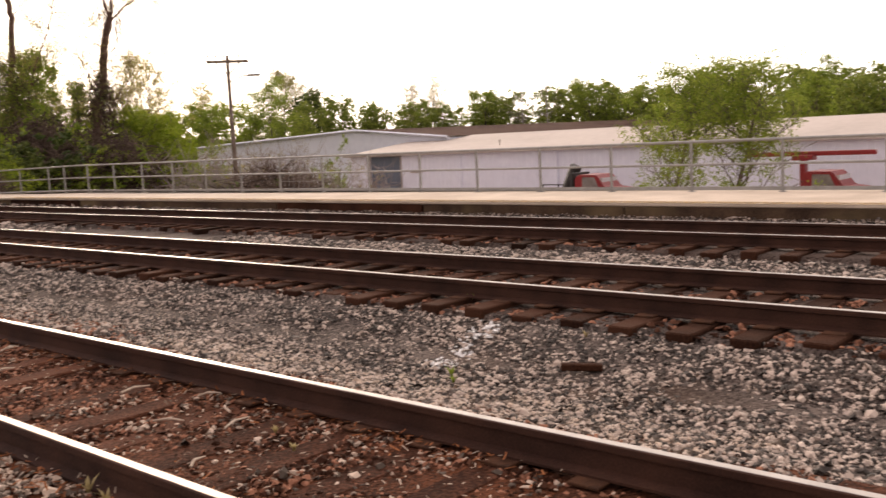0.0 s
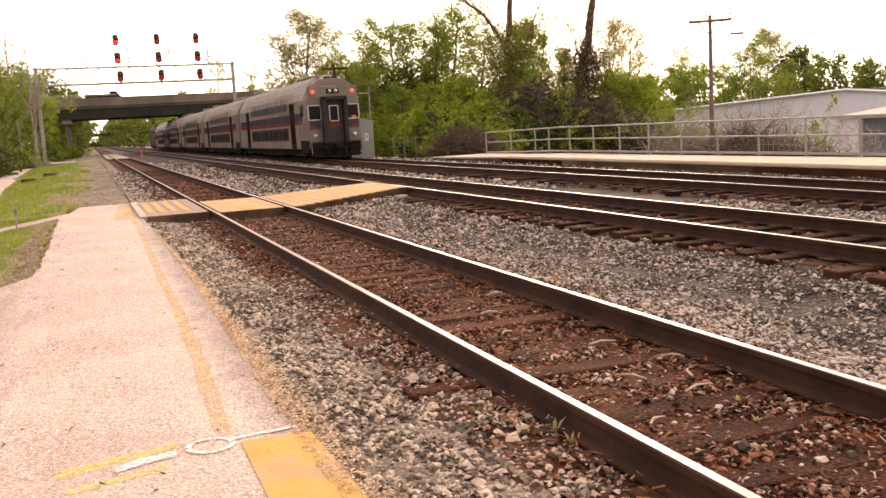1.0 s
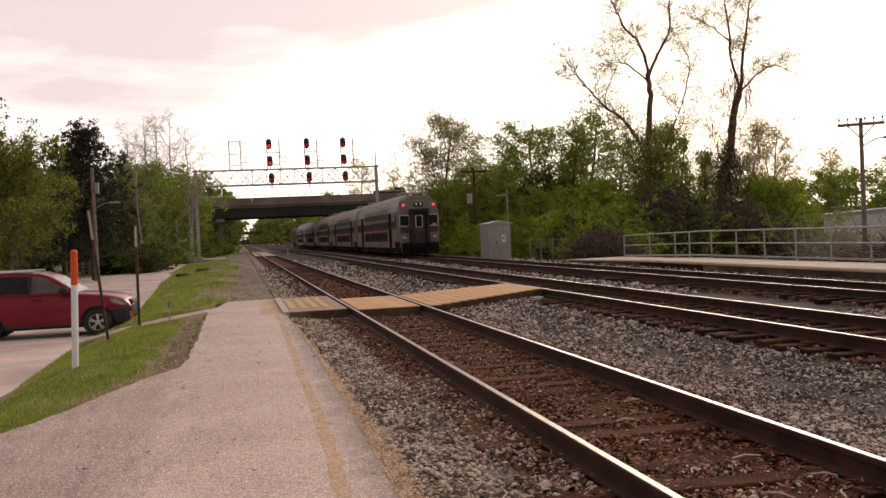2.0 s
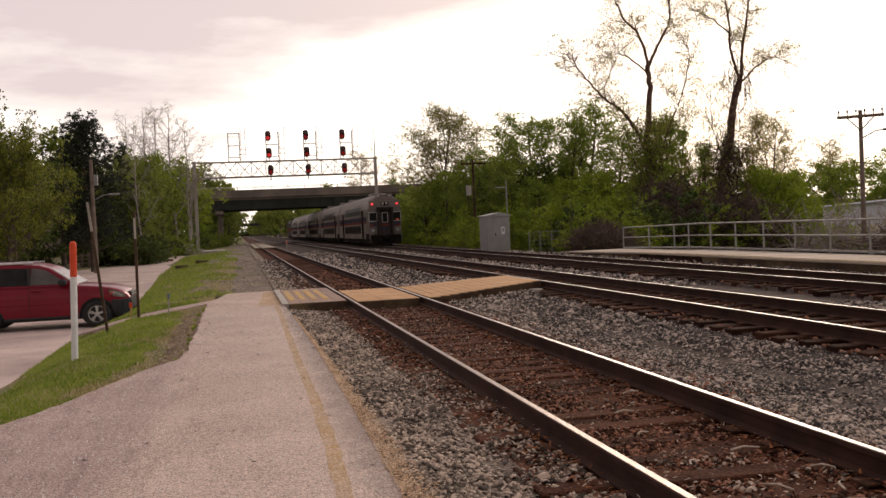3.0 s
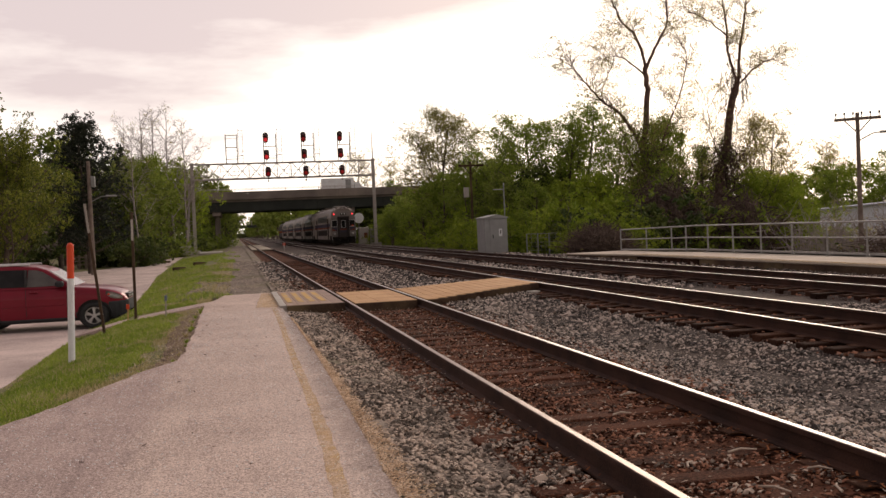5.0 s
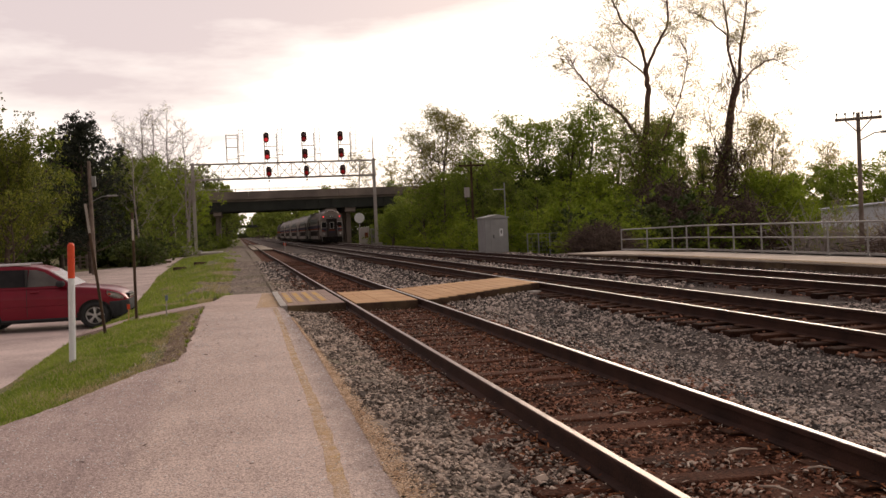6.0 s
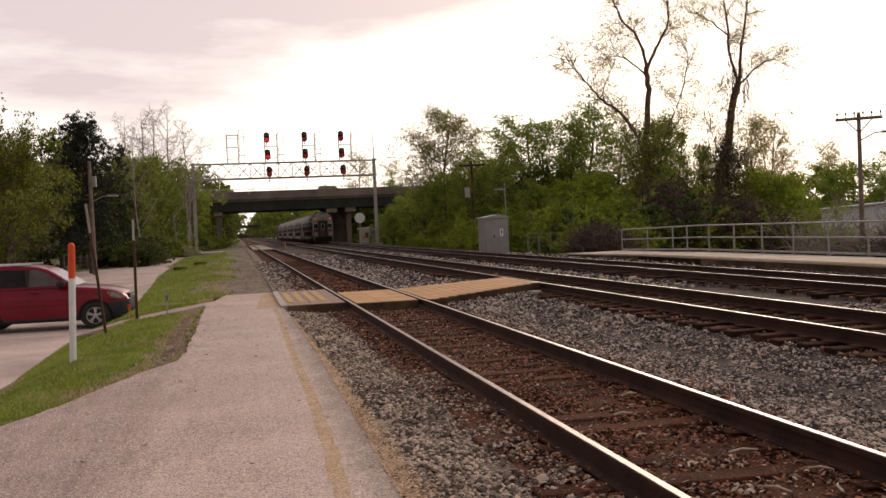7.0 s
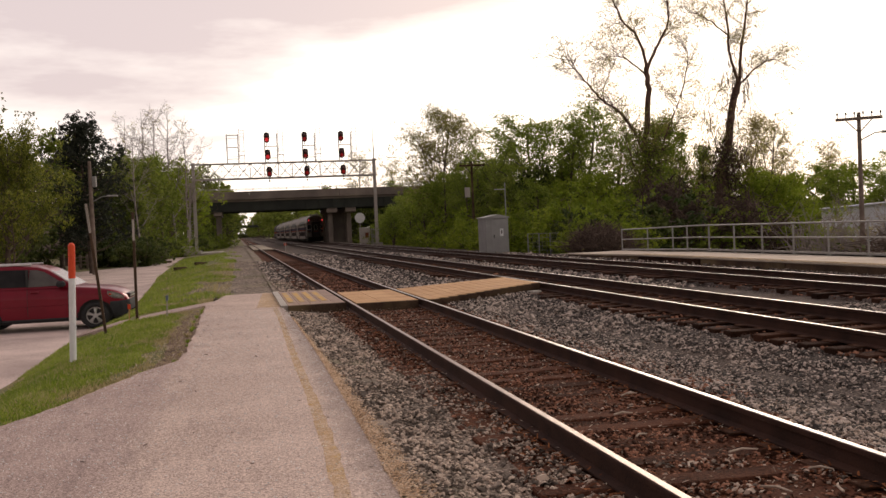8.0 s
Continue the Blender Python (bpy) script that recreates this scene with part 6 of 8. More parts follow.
# ---- warehouses beyond the platform ----
def warehouses():
    g = -3.0
    a = thing("warehouse", "long low white warehouse with a pale metal roof", "warehouse")
    bm = bmesh.new()
    box(bm, 50, 50.25, 50.95, 53.4, g, 0.40)
    box(bm, 50, 50.25, -40, 47.85, g, 0.40)
    box(bm, 50, 50.25, 47.85, 50.95, 0.28, 0.40)
    for k in range(230):
        y = -40 + k * 0.4
        if not 47.7 < y < 51:
            box(bm, 49.975, 50, y, y + 0.06, g + 0.3, 0.36)
    part("wall", bm, M["white_wall"], a, "white ribbed cladding")
    part("wall", bx(50.25, 70, 53.2, 53.4, g, 0.5), M["white_wall"], a)
    bm = bmesh.new()
    prism(bm, [(49.75, 0.40), (49.75, 0.46), (60, 1.60), (70, 0.46), (70, 0.40), (60, 1.50)], -40, 53.6)
    part("roof", bm, M["roof_pale"], a, "pale pinkish metal roof")
    part("plinth", bx(49.93, 49.99, -40, 53.4, g, g + 0.3), M["bridge"], a)
    part("gutter", bx(49.62, 49.76, -40, 53.6, 0.33, 0.45, bevel=0.02), M["steel_grey"], a)
    for y in (12, 22, 34, 42):
        part("downpipe", rod(bmesh.new(), (49.9, y, g), (49.9, y, 0.35), 0.05, n=6), M["white_wall"], a)
    part("roof_pipe", rod(bmesh.new(), (52.5, 40.5, 0.7), (52.5, 40.5, 1.15), 0.05, n=6), M["steel_grey"], a)
    d = part("shutter", bx(50.05, 50.12, 47.85, 50.95, g, 0.28), M["door_blue"], a, "blue-grey roller shutter")
    for k in range(11):
        part("slat", bx(50.03, 50.05, 47.87, 50.93, g + 0.03 + k * 0.296, g + 0.297 + k * 0.296), M["door_blue"], d)
    bm = bmesh.new()
    for q in ((47.72, 47.85, g, 0.40), (50.95, 51.08, g, 0.40), (47.72, 51.08, 0.28, 0.42)):
        box(bm, 49.94, 50.0, q[0], q[1], q[2], q[3])
    part("door_frame", bm, M["steel_grey"], a)
    part("sign", bx(49.93, 49.97, 45.7, 46.8, -0.95, -0.85), M["steel_grey"], a)

    b = thing("warehouse", "white gabled warehouse behind the long one", "warehouse")
    bm = bmesh.new()
    pts = [(49.2, g), (83.5, g), (83.5, 1.65), (59.5, 2.45), (49.2, 1.55)]
    f = [bm.verts.new((57, y, z)) for y, z in pts]
    h = [bm.verts.new((57.3, y, z)) for y, z in pts]
    bm.faces.new(f), bm.faces.new(h)
    for i in range(5):
        bm.faces.new((f[i], f[(i + 1) % 5], h[(i + 1) % 5], h[i]))
    bmesh.ops.recalc_face_normals(bm, faces=bm.faces)
    part("gable_wall", bm, M["white_wall"], b)
    for (y0, z0), (y1, z1), mat_, lab in (((49.0, 1.58), (59.5, 2.50), "roof_brown", "dull brown roof slope"), ((59.5, 2.50), (83.7, 1.70), "roof_pale", "pale roof slope")):
        bm = bmesh.new()
        q = [bm.verts.new(p) for p in ((56.75, y0, z0), (56.75, y1, z1), (105, y1, z1), (105, y0, z0))]
        bm.faces.new(q)
        bmesh.ops.solidify(bm, geom=bm.faces[:], thickness=0.12)
        part("roof", bm, M[mat_], b, lab)
        part("fascia", rod(bmesh.new(), (56.68, y0, z0 - 0.02), (56.68, y1, z1 - 0.02), 0.1, n=4), M["white_wall"], b, "white rake trim")
    for x0, x1, y0, y1 in ((57.3, 105, 83.3, 83.5), (104.8, 105, 49.2, 83.3), (57.3, 105, 49.2, 49.4)):
        part("wall", bx(x0, x1, y0, y1, g, 1.5), M["white_wall"], b)


warehouses()


def yard_truck(x, y, boom, label):
    t = thing("work_truck", label, "truck", pose(x, y, -2.97, 0, 0, -90))
    bm = bmesh.new()
    prism(bm, [(-0.6, 0.55), (2.3, 0.55), (2.35, 1.15), (1.3, 1.3), (0.8, 1.98), (-0.4, 2.0), (-0.6, 1.8)], -0.95, 0.95)
    bmesh.ops.bevel(bm, geom=bm.edges[:], offset=0.06, segments=2, affect="EDGES")
    part("cab", bm, M["truck_red"], t, "red cab")
    for s in (-1, 1):
        bm = bmesh.new()
        prism(bm, [(0.95, 1.32), (0.70, 1.85), (-0.1, 1.87), (-0.1, 1.32)], *sorted((s * 0.94, s * 0.965)))
        part("side_window", bm, M["car_glass"], t)
    part("windscreen", bx(0.93, 1.1, -0.8, 0.8, 1.34, 1.8), M["lamp_clear"], t)
    part("bed", bx(-4.2, -0.7, -1.0, 1.0, 0.75, 0.95), M["black"], t)
    wheel_pair(t, 1.6, 0, 0.42), wheel_pair(t, -2.8, 0, 0.42)
    if boom:
        part("boom_mount", bx(-0.95, -0.7, -0.2, 0.2, 0.9, 2.75), M["truck_red"], t)
        part("boom", box(bx(-3.7, 2.5, -0.14, 0.14, 2.70, 2.92, bevel=0.03), -1.3, -0.3, -0.3, 0.3, 2.5, 2.75, bevel=0.03), M["truck_red"], t, "long red crane boom")
        part("hoist", bx(-3.5, -3.1, -0.18, 0.18, 2.92, 3.1), M["truck_red"], t)
    else:
        part("headboard", bx(-0.95, -0.75, -0.9, 0.9, 0.9, 2.1, bevel=0.02), M["black"], t)
        part("load", rod(bmesh.new(), (-1.9, 0.2, 0.95), (-1.2, 0.2, 2.45), 0.35, n=10), M["black"], t)
        part("side_rack", bx(-4.2, -2.0, 0.9, 0.95, 1.3, 1.36), M["black"], t)
        for q in (-4.1, -3.0, -2.1):
            part("rack_post", bx(q, q + 0.06, 0.9, 0.95, 0.95, 1.36), M["black"], t)


yard_truck(45.5, 28.6, False, "red flatbed work truck parked by the warehouse")
yard_truck(45.5, 15.9, True, "red boom truck parked by the warehouse")
yard = bx(32, 49.9, -40, 56, -3.2, -2.97)
tagged(part("pavement_yard", yard, M["road"]), "grey asphalt warehouse yard", "yard", kind="structure")


# ---- trees and shrubs ----
def tubes(lines, seg_of):
    """Polylines with radii into one tube mesh: lines of (points, radii)."""
    vs, fs, at = [], [], 0
    for pts, rad in lines:
        k = seg_of(rad[0])
        pts = np.asarray(pts)
        d = np.gradient(pts, axis=0)
        d /= np.linalg.norm(d, axis=1)[:, None] + 1e-9
        ref = np.where(np.abs(d[:, 2:3]) < 0.9, np.array([[0, 0, 1.0]]), np.array([[1.0, 0, 0]]))
        u = np.cross(d, ref)
        u /= np.linalg.norm(u, axis=1)[:, None] + 1e-9
        w = np.cross(d, u)
        a = np.arange(k) * math.tau / k
        ring = pts[:, None] + np.asarray(rad)[:, None, None] * (u[:, None] * np.cos(a)[None, :, None] + w[:, None] * np.sin(a)[None, :, None])
        n = len(pts)
        vs.append(ring.reshape(-1, 3))
        i, j = np.meshgrid(np.arange(n - 1), np.arange(k), indexing="ij")
        q = np.stack([i * k + j, i * k + (j + 1) % k, (i + 1) * k + (j + 1) % k, (i + 1) * k + j], -1).reshape(-1, 4)
        fs.append(q + at)
        at += n * k
    return np.concatenate(vs), np.concatenate(fs)


def bend(start, direction, length, steps, rise, wob, r):
    pts, d = [np.array(start, float)], np.array(direction, float)
    d /= np.linalg.norm(d)
    for _ in range(steps):
        d = d + np.array([r.gauss(0, wob), r.gauss(0, wob), r.gauss(0, wob) + rise])
        d /= np.linalg.norm(d)
        pts.append(pts[-1] + d * length / steps)
    return np.array(pts)


def leaves(centres, count, spread, size, rs, per=12):
    """Folded diamond leaves gathered in small clumps round the given points."""
    k = max(1, count // per)
    hub = centres[rs.integers(0, len(centres), k)] + np.clip(rs.normal(0, 0.8, (k, 3)), -1.2, 1.2) * spread * np.array([1, 1, 0.75])
    reach = spread * rs.uniform(0.25, 0.62, k)
    pick = rs.integers(0, k, count)
    off = np.clip(rs.normal(0, 0.8, (count, 3)), -1.5, 1.5)
    c = hub[pick] + off * reach[pick][:, None] * np.array([1, 1, 0.8])
    a = rs.normal(0, 1, (count, 3))
    a /= np.linalg.norm(a, axis=1)[:, None]
    out = off + np.array([0, 0, 0.7]) + rs.normal(0, 0.7, (count, 3))
    b = np.cross(a, out)
    b /= np.linalg.norm(b, axis=1)[:, None] + 1e-9
    s = (size * rs.uniform(0.6, 1.4, count))[:, None]
    v = np.stack([c - a * s, c + b * s * 0.62 + np.cross(a, b) * s * 0.2, c + a * s, c - b * s * 0.62 + np.cross(a, b) * s * 0.2], 1).reshape(-1, 3)
    i = np.arange(count)[:, None] * 4
    return v, np.concatenate([i + np.array([[0, 1, 2]]), i + np.array([[0, 2, 3]])])


def tree(name, label, seed, h, r0, n1, n2, n3, start, flat, nleaf, spread, size, bark, leaf, wob=0.10, vines=0, rise=0.10, per=12):
    """A tapered trunk with three orders of limbs and a crown of small leaves; built at its true height h."""
    r, rs = random.Random(seed), np.random.default_rng(seed)
    lines, tips = [], []
    trunk = bend((0, 0, -0.3), (r.gauss(0, 0.06), r.gauss(0, 0.06), 1), h * 0.93, 14, 0.05, wob * 0.6, r)
    lines.append((trunk, np.linspace(r0, r0 * 0.12, len(trunk)) * np.where(np.arange(len(trunk)) == 0, 1.35, 1)))
    for i in range(n1):
        f = start + (0.97 - start) * ((i + r.random() * 0.8) / n1)
        p = trunk[min(len(trunk) - 1, int(f * (len(trunk) - 1)))]
        az, up = i * 2.4 + r.gauss(0, 0.4), r.uniform(0.35, 0.9) / flat
        L = h * 0.40 * flat * (1.12 - 0.75 * (f - start) / (1 - start)) * r.uniform(0.75, 1.15)
        rad = r0 * (0.50 - 0.34 * f)
        b1 = bend(p, (math.cos(az), math.sin(az), up), L, 8 if n3 > 1 else 6, rise, wob, r)
        lines.append((b1, np.linspace(rad, rad * 0.2, len(b1))))
        for j in range(n2):
            q = b1[2 + int((len(b1) - 3) * (j + r.random()) / n2)]
            a2 = az + r.gauss(0, 0.9)
            b2 = bend(q, (math.cos(a2), math.sin(a2), r.uniform(0.0, 1.0)), L * r.uniform(0.3, 0.55), 3, rise, wob * 1.3, r)
            lines.append((b2, np.linspace(rad * 0.38, rad * 0.08 + 0.004, len(b2))))
            tips.extend(b2[1:])
            for _ in range(n3):
                q2 = b2[1 + r.randrange(len(b2) - 1)]
                b3 = bend(q2, (r.gauss(0, 1), r.gauss(0, 1), r.uniform(0, 1.1)), L * r.uniform(0.14, 0.3), 1, rise, wob * 1.5, r)
                lines.append((b3, np.linspace(rad * 0.14 + 0.006, 0.006, len(b3))))
                tips.extend(b3[1:])
        tips.extend(b1[4:])
    t = thing(name, label, "tree" if "tree" in name else "shrub")
    v, f = tubes(lines, lambda q: 7 if q > 0.1 else (4 if q > 0.05 else 3))
    o = new("trunk", mesh_from("trunk", v, f, M[bark], True))
    o.parent = t
    if nleaf:
        v, f = leaves(np.array(tips), nleaf, spread, size, rs, per)
        o = new("crown", mesh_from("crown", v, f, M[leaf]))
        o.parent = t
    if vines:
        low = np.array([p for p in trunk[:9]])
        vl = []
        for k in range(vines):
            p = low[rs.integers(0, len(low))] + rs.normal(0, 0.3, 3)
            vl.append((bend(p, (r.gauss(0, .5), r.gauss(0, .5), -1), r.uniform(1.0, 3.0), 7, 0.0, 0.3, r), np.linspace(0.03, 0.012, 8)))
        v, f = tubes(vl, lambda q: 3)
        o = new("vine_tangle", mesh_from("vine_tangle", v, f, M["vine"], True))
        o.parent = t
        tagged(o, "brown vine tangle")
    return t


def bush(name, label, seed, h, w, nstem, nleaf, size, leaf, bark="bark", sub=2):
    r, rs = random.Random(seed), np.random.default_rng(seed)
    lines, tips = [], []
    for i in range(nstem):
        az = r.uniform(0, math.tau)
        b = bend((r.gauss(0, w * 0.15), r.gauss(0, w * 0.15), -0.2), (math.cos(az) * w / h, math.sin(az) * w / h, r.uniform(0.6, 1.6)), h * r.uniform(0.6, 1.05), 3, 0.03, 0.22, r)
        lines.append((b, np.linspace(0.045, 0.01, len(b))))
        tips.extend(b[1:])
        for _ in range(sub):
            q = b[r.randrange(1, len(b))]
            c = bend(q, (r.gauss(0, 1), r.gauss(0, 1), r.uniform(-0.2, 0.9)), h * r.uniform(0.15, 0.4), 1, 0.0, 0.25, r)
            lines.append((c, np.linspace(0.02, 0.006, len(c))))
            tips.extend(c[1:])
    t = thing(name, label, "shrub")
    v, f = tubes(lines, lambda q: 3)
    o = new("woody_growth", mesh_from("woody_growth", v, f, M[bark], True))
    o.parent = t
    if nleaf:
        v, f = leaves(np.array(tips), nleaf, 0.30 * h / 3.0, size, rs)
        v[:, 2] = np.maximum(v[:, 2], 0.0)
        o = new("foliage", mesh_from("foliage", v, f, M[leaf]))
        o.parent = t
    return t


# kinds, built once and copied
KINDS = {
    "leafy_a": (tree("tree", "spring-green broadleaf tree at the wood's edge", 11, 10, 0.20, 12, 4, 1, 0.22, 1.0, 4800, 0.52, 0.112, "bark", "leaf"), 10),
    "leafy_b": (tree("tree", "fresh green broadleaf tree with a rounded crown", 12, 10, 0.22, 12, 4, 1, 0.18, 1.15, 4800, 0.54, 0.112, "bark", "leaf_bright"), 10),
    "thin_a": (tree("tree", "slender tree with thin olive spring leaves", 21, 12, 0.15, 13, 5, 3, 0.30, 0.85, 7000, 0.36, 0.047, "bark", "leaf_olive"), 12),
    "thin_b": (tree("tree", "open-crowned tree in early green leaf", 22, 12, 0.17, 13, 5, 2, 0.26, 0.9, 8000, 0.42, 0.075, "bark", "leaf"), 12),
    "airy": (tree("tree", "round-crowned tree in sparse brownish spring leaf", 23, 14, 0.19, 17, 7, 4, 0.24, 0.92, 30000, 0.46, 0.052, "bark", "leaf_tan", 0.09, rise=0.14), 14),
    "clump_a": (tree("tree", "fresh green tree with dense lobed crown", 24, 11, 0.20, 15, 6, 2, 0.22, 0.92, 15000, 0.46, 0.064, "bark", "leaf", 0.12, rise=0.12), 11),
    "clump_b": (tree("tree", "tall green tree with tufted upright crown", 25, 12, 0.19, 14, 6, 2, 0.26, 0.72, 11500, 0.44, 0.064, "bark", "leaf", 0.12, rise=0.16), 12),
    "snag": (tree("tree", "broken old trunk clad in dark ivy", 26, 9, 0.20, 11, 3, 1, 0.12, 0.42, 5200, 0.46, 0.066, "bark", "leaf", 0.12, vines=60), 9),
    "dark": (tree("tree", "dense dark green tree", 31, 10, 0.24, 13, 4, 0, 0.12, 1.0, 2800, 0.66, 0.19, "bark", "leaf_dark"), 10),
    "mid_a": (tree("tree", "shaded green broadleaf tree beside the lane", 13, 10, 0.20, 12, 4, 1, 0.16, 1.05, 4400, 0.54, 0.13, "bark", "leaf_mid"), 10),
    "back": (tree("tree", "green treeline tree behind the buildings", 33, 10, 0.22, 11, 3, 0, 0.12, 1.1, 2400, 0.62, 0.17, "bark", "leaf_mid"), 10),
    "far": (tree("tree", "far-off green broadleaf tree along the line", 32, 10, 0.24, 10, 2, 0, 0.10, 1.05, 1700, 0.70, 0.35, "bark", "leaf_mid"), 10),
    "bare": (tree("tree", "bare pale-limbed tree just before leafing", 41, 13, 0.12, 13, 6, 5, 0.32, 0.72, 120, 0.3, 0.05, "bark_pale", "leaf_olive", 0.07), 13),
    "twigs": (tree("tree", "bare brown tree tangled with vines", 43, 11, 0.19, 14, 6, 5, 0.18, 0.8, 900, 0.3, 0.05, "bark_brown", "leaf_olive", 0.10), 11),
    "oak": (tree("tree", "broad yellow-green tree hanging over the car park", 51, 10, 0.32, 20, 6, 3, 0.16, 1.3, 30000, 0.42, 0.072, "bark", "leaf_oak", per=12), 10),
    "bush": (bush("shrub", "tangled green shrub along the railway bank", 61, 3.2, 2.2, 15, 2900, 0.084, "leaf"), 3.2),
    "bush_bright": (bush("shrub", "bright yellow-green shrub on the bank", 62, 3.6, 2.4, 16, 3700, 0.084, "leaf_bright"), 3.6),
    "bush_dark": (bush("shrub", "dark green shrub in the undergrowth", 63, 3.0, 2.4, 16, 2400, 0.11, "leaf_dark"), 3.0),
    "twiggy": (bush("shrub", "grey leafless shrub with fine upright twigs", 65, 4.0, 2.0, 60, 160, 0.05, "leaf_olive", "bark_pale"), 4.0),
    "thicket": (bush("shrub", "brown leafless thicket of tangled vines", 64, 2.6, 1.8, 150, 160, 0.045, "leaf_olive", "vine", 7), 2.6),
}
FIRST = {}


def plant(kind, x, y, h, z=None, wide=1.0):
    ob, h0 = KINDS[kind]
    if 56 < x < 107 and 47 < y < 85.5:      # clear of the long warehouse
        x += 54 - 0.2 * (x - 56)
    r = random.Random(int(x * 131 + y * 977 + h * 17))
    s = h / h0
    zz = ground_z(x, y) - 0.05 if z is None else z
    m = pose(x, y, zz, 0, 0, r.uniform(0, 360))
    size = (s * wide, s * wide, s)
    if kind in FIRST:
        was = tuple(ob.scale)
        ob.scale = size
        made = copy_thing(ob, m)
        ob.scale = was
        return made
    FIRST[kind] = ob
    ob.matrix_basis = m @ Matrix.Diagonal((*size, 1))
    return ob


def pine(x, y, h):
    """Irregular crown: limbs of uneven length, each ending in dense rounded tufts of needles."""
    r, rs = random.Random(5), np.random.default_rng(5)
    lines, tips = [], []
    trunk = bend((0, 0, -0.3), (0.02, 0, 1), h, 12, 0.05, 0.02, r)
    lines.append((trunk, np.linspace(0.2, 0.03, len(trunk))))
    for i in range(74):
        f = 0.16 + 0.83 * i / 74
        p = trunk[0] + (trunk[-1] - trunk[0]) * f
        az = i * 2.4 + r.gauss(0, 0.4)
        L = h * (0.26 - 0.17 * max(0, f - 0.66) / 0.34) * (r.uniform(0.45, 0.8) if r.random() < 0.55 else r.uniform(0.9, 1.2))
        b = bend(p, (math.cos(az), math.sin(az), 0.3), L, 6, 0.06, 0.08, r)
        lines.append((b, np.linspace(0.05, 0.012, len(b))))
        tips.extend(b[1:5:2])
        for q in (b[4], b[6]):
            for _ in range(9):
                tips.append(q + np.array([r.gauss(0, 0.22), r.gauss(0, 0.22), r.gauss(0.1, 0.18)]))
    t = thing("pine_tree", "tall dark pine with an irregular crown", "tree", pose(x, y, ground_z(x, y)))
    v, f = tubes(lines, lambda q: 7 if q > 0.1 else 4)
    o = new("trunk", mesh_from("trunk", v, f, M["bark"], True))
    o.parent = t
    v, f = leaves(np.array(tips), 42000, 0.24, 0.058, rs, 14)
    o = new("crown", mesh_from("crown", v, f, M["needle"]))
    o.parent = t
    return t


def curve(pts, n, r, jit):
    """A smooth limb through a few control points (x, y, z), with slight kinks."""
    p = [np.array(q, float) for q in pts]
    p = [2 * p[0] - p[1]] + p + [2 * p[-1] - p[-2]]
    out = []
    for i in range(1, len(p) - 2):
        for k in range(n):
            t = k / n
            a, b, c, d = p[i - 1:i + 3]
            out.append(0.5 * (2 * b + (c - a) * t + (2 * a - 5 * b + 4 * c - d) * t * t + (3 * b - a - 3 * c + d) * t ** 3) + np.array([r.gauss(0, jit), r.gauss(0, jit), r.gauss(0, jit)]))
    out.append(p[-2])
    return np.array(out)


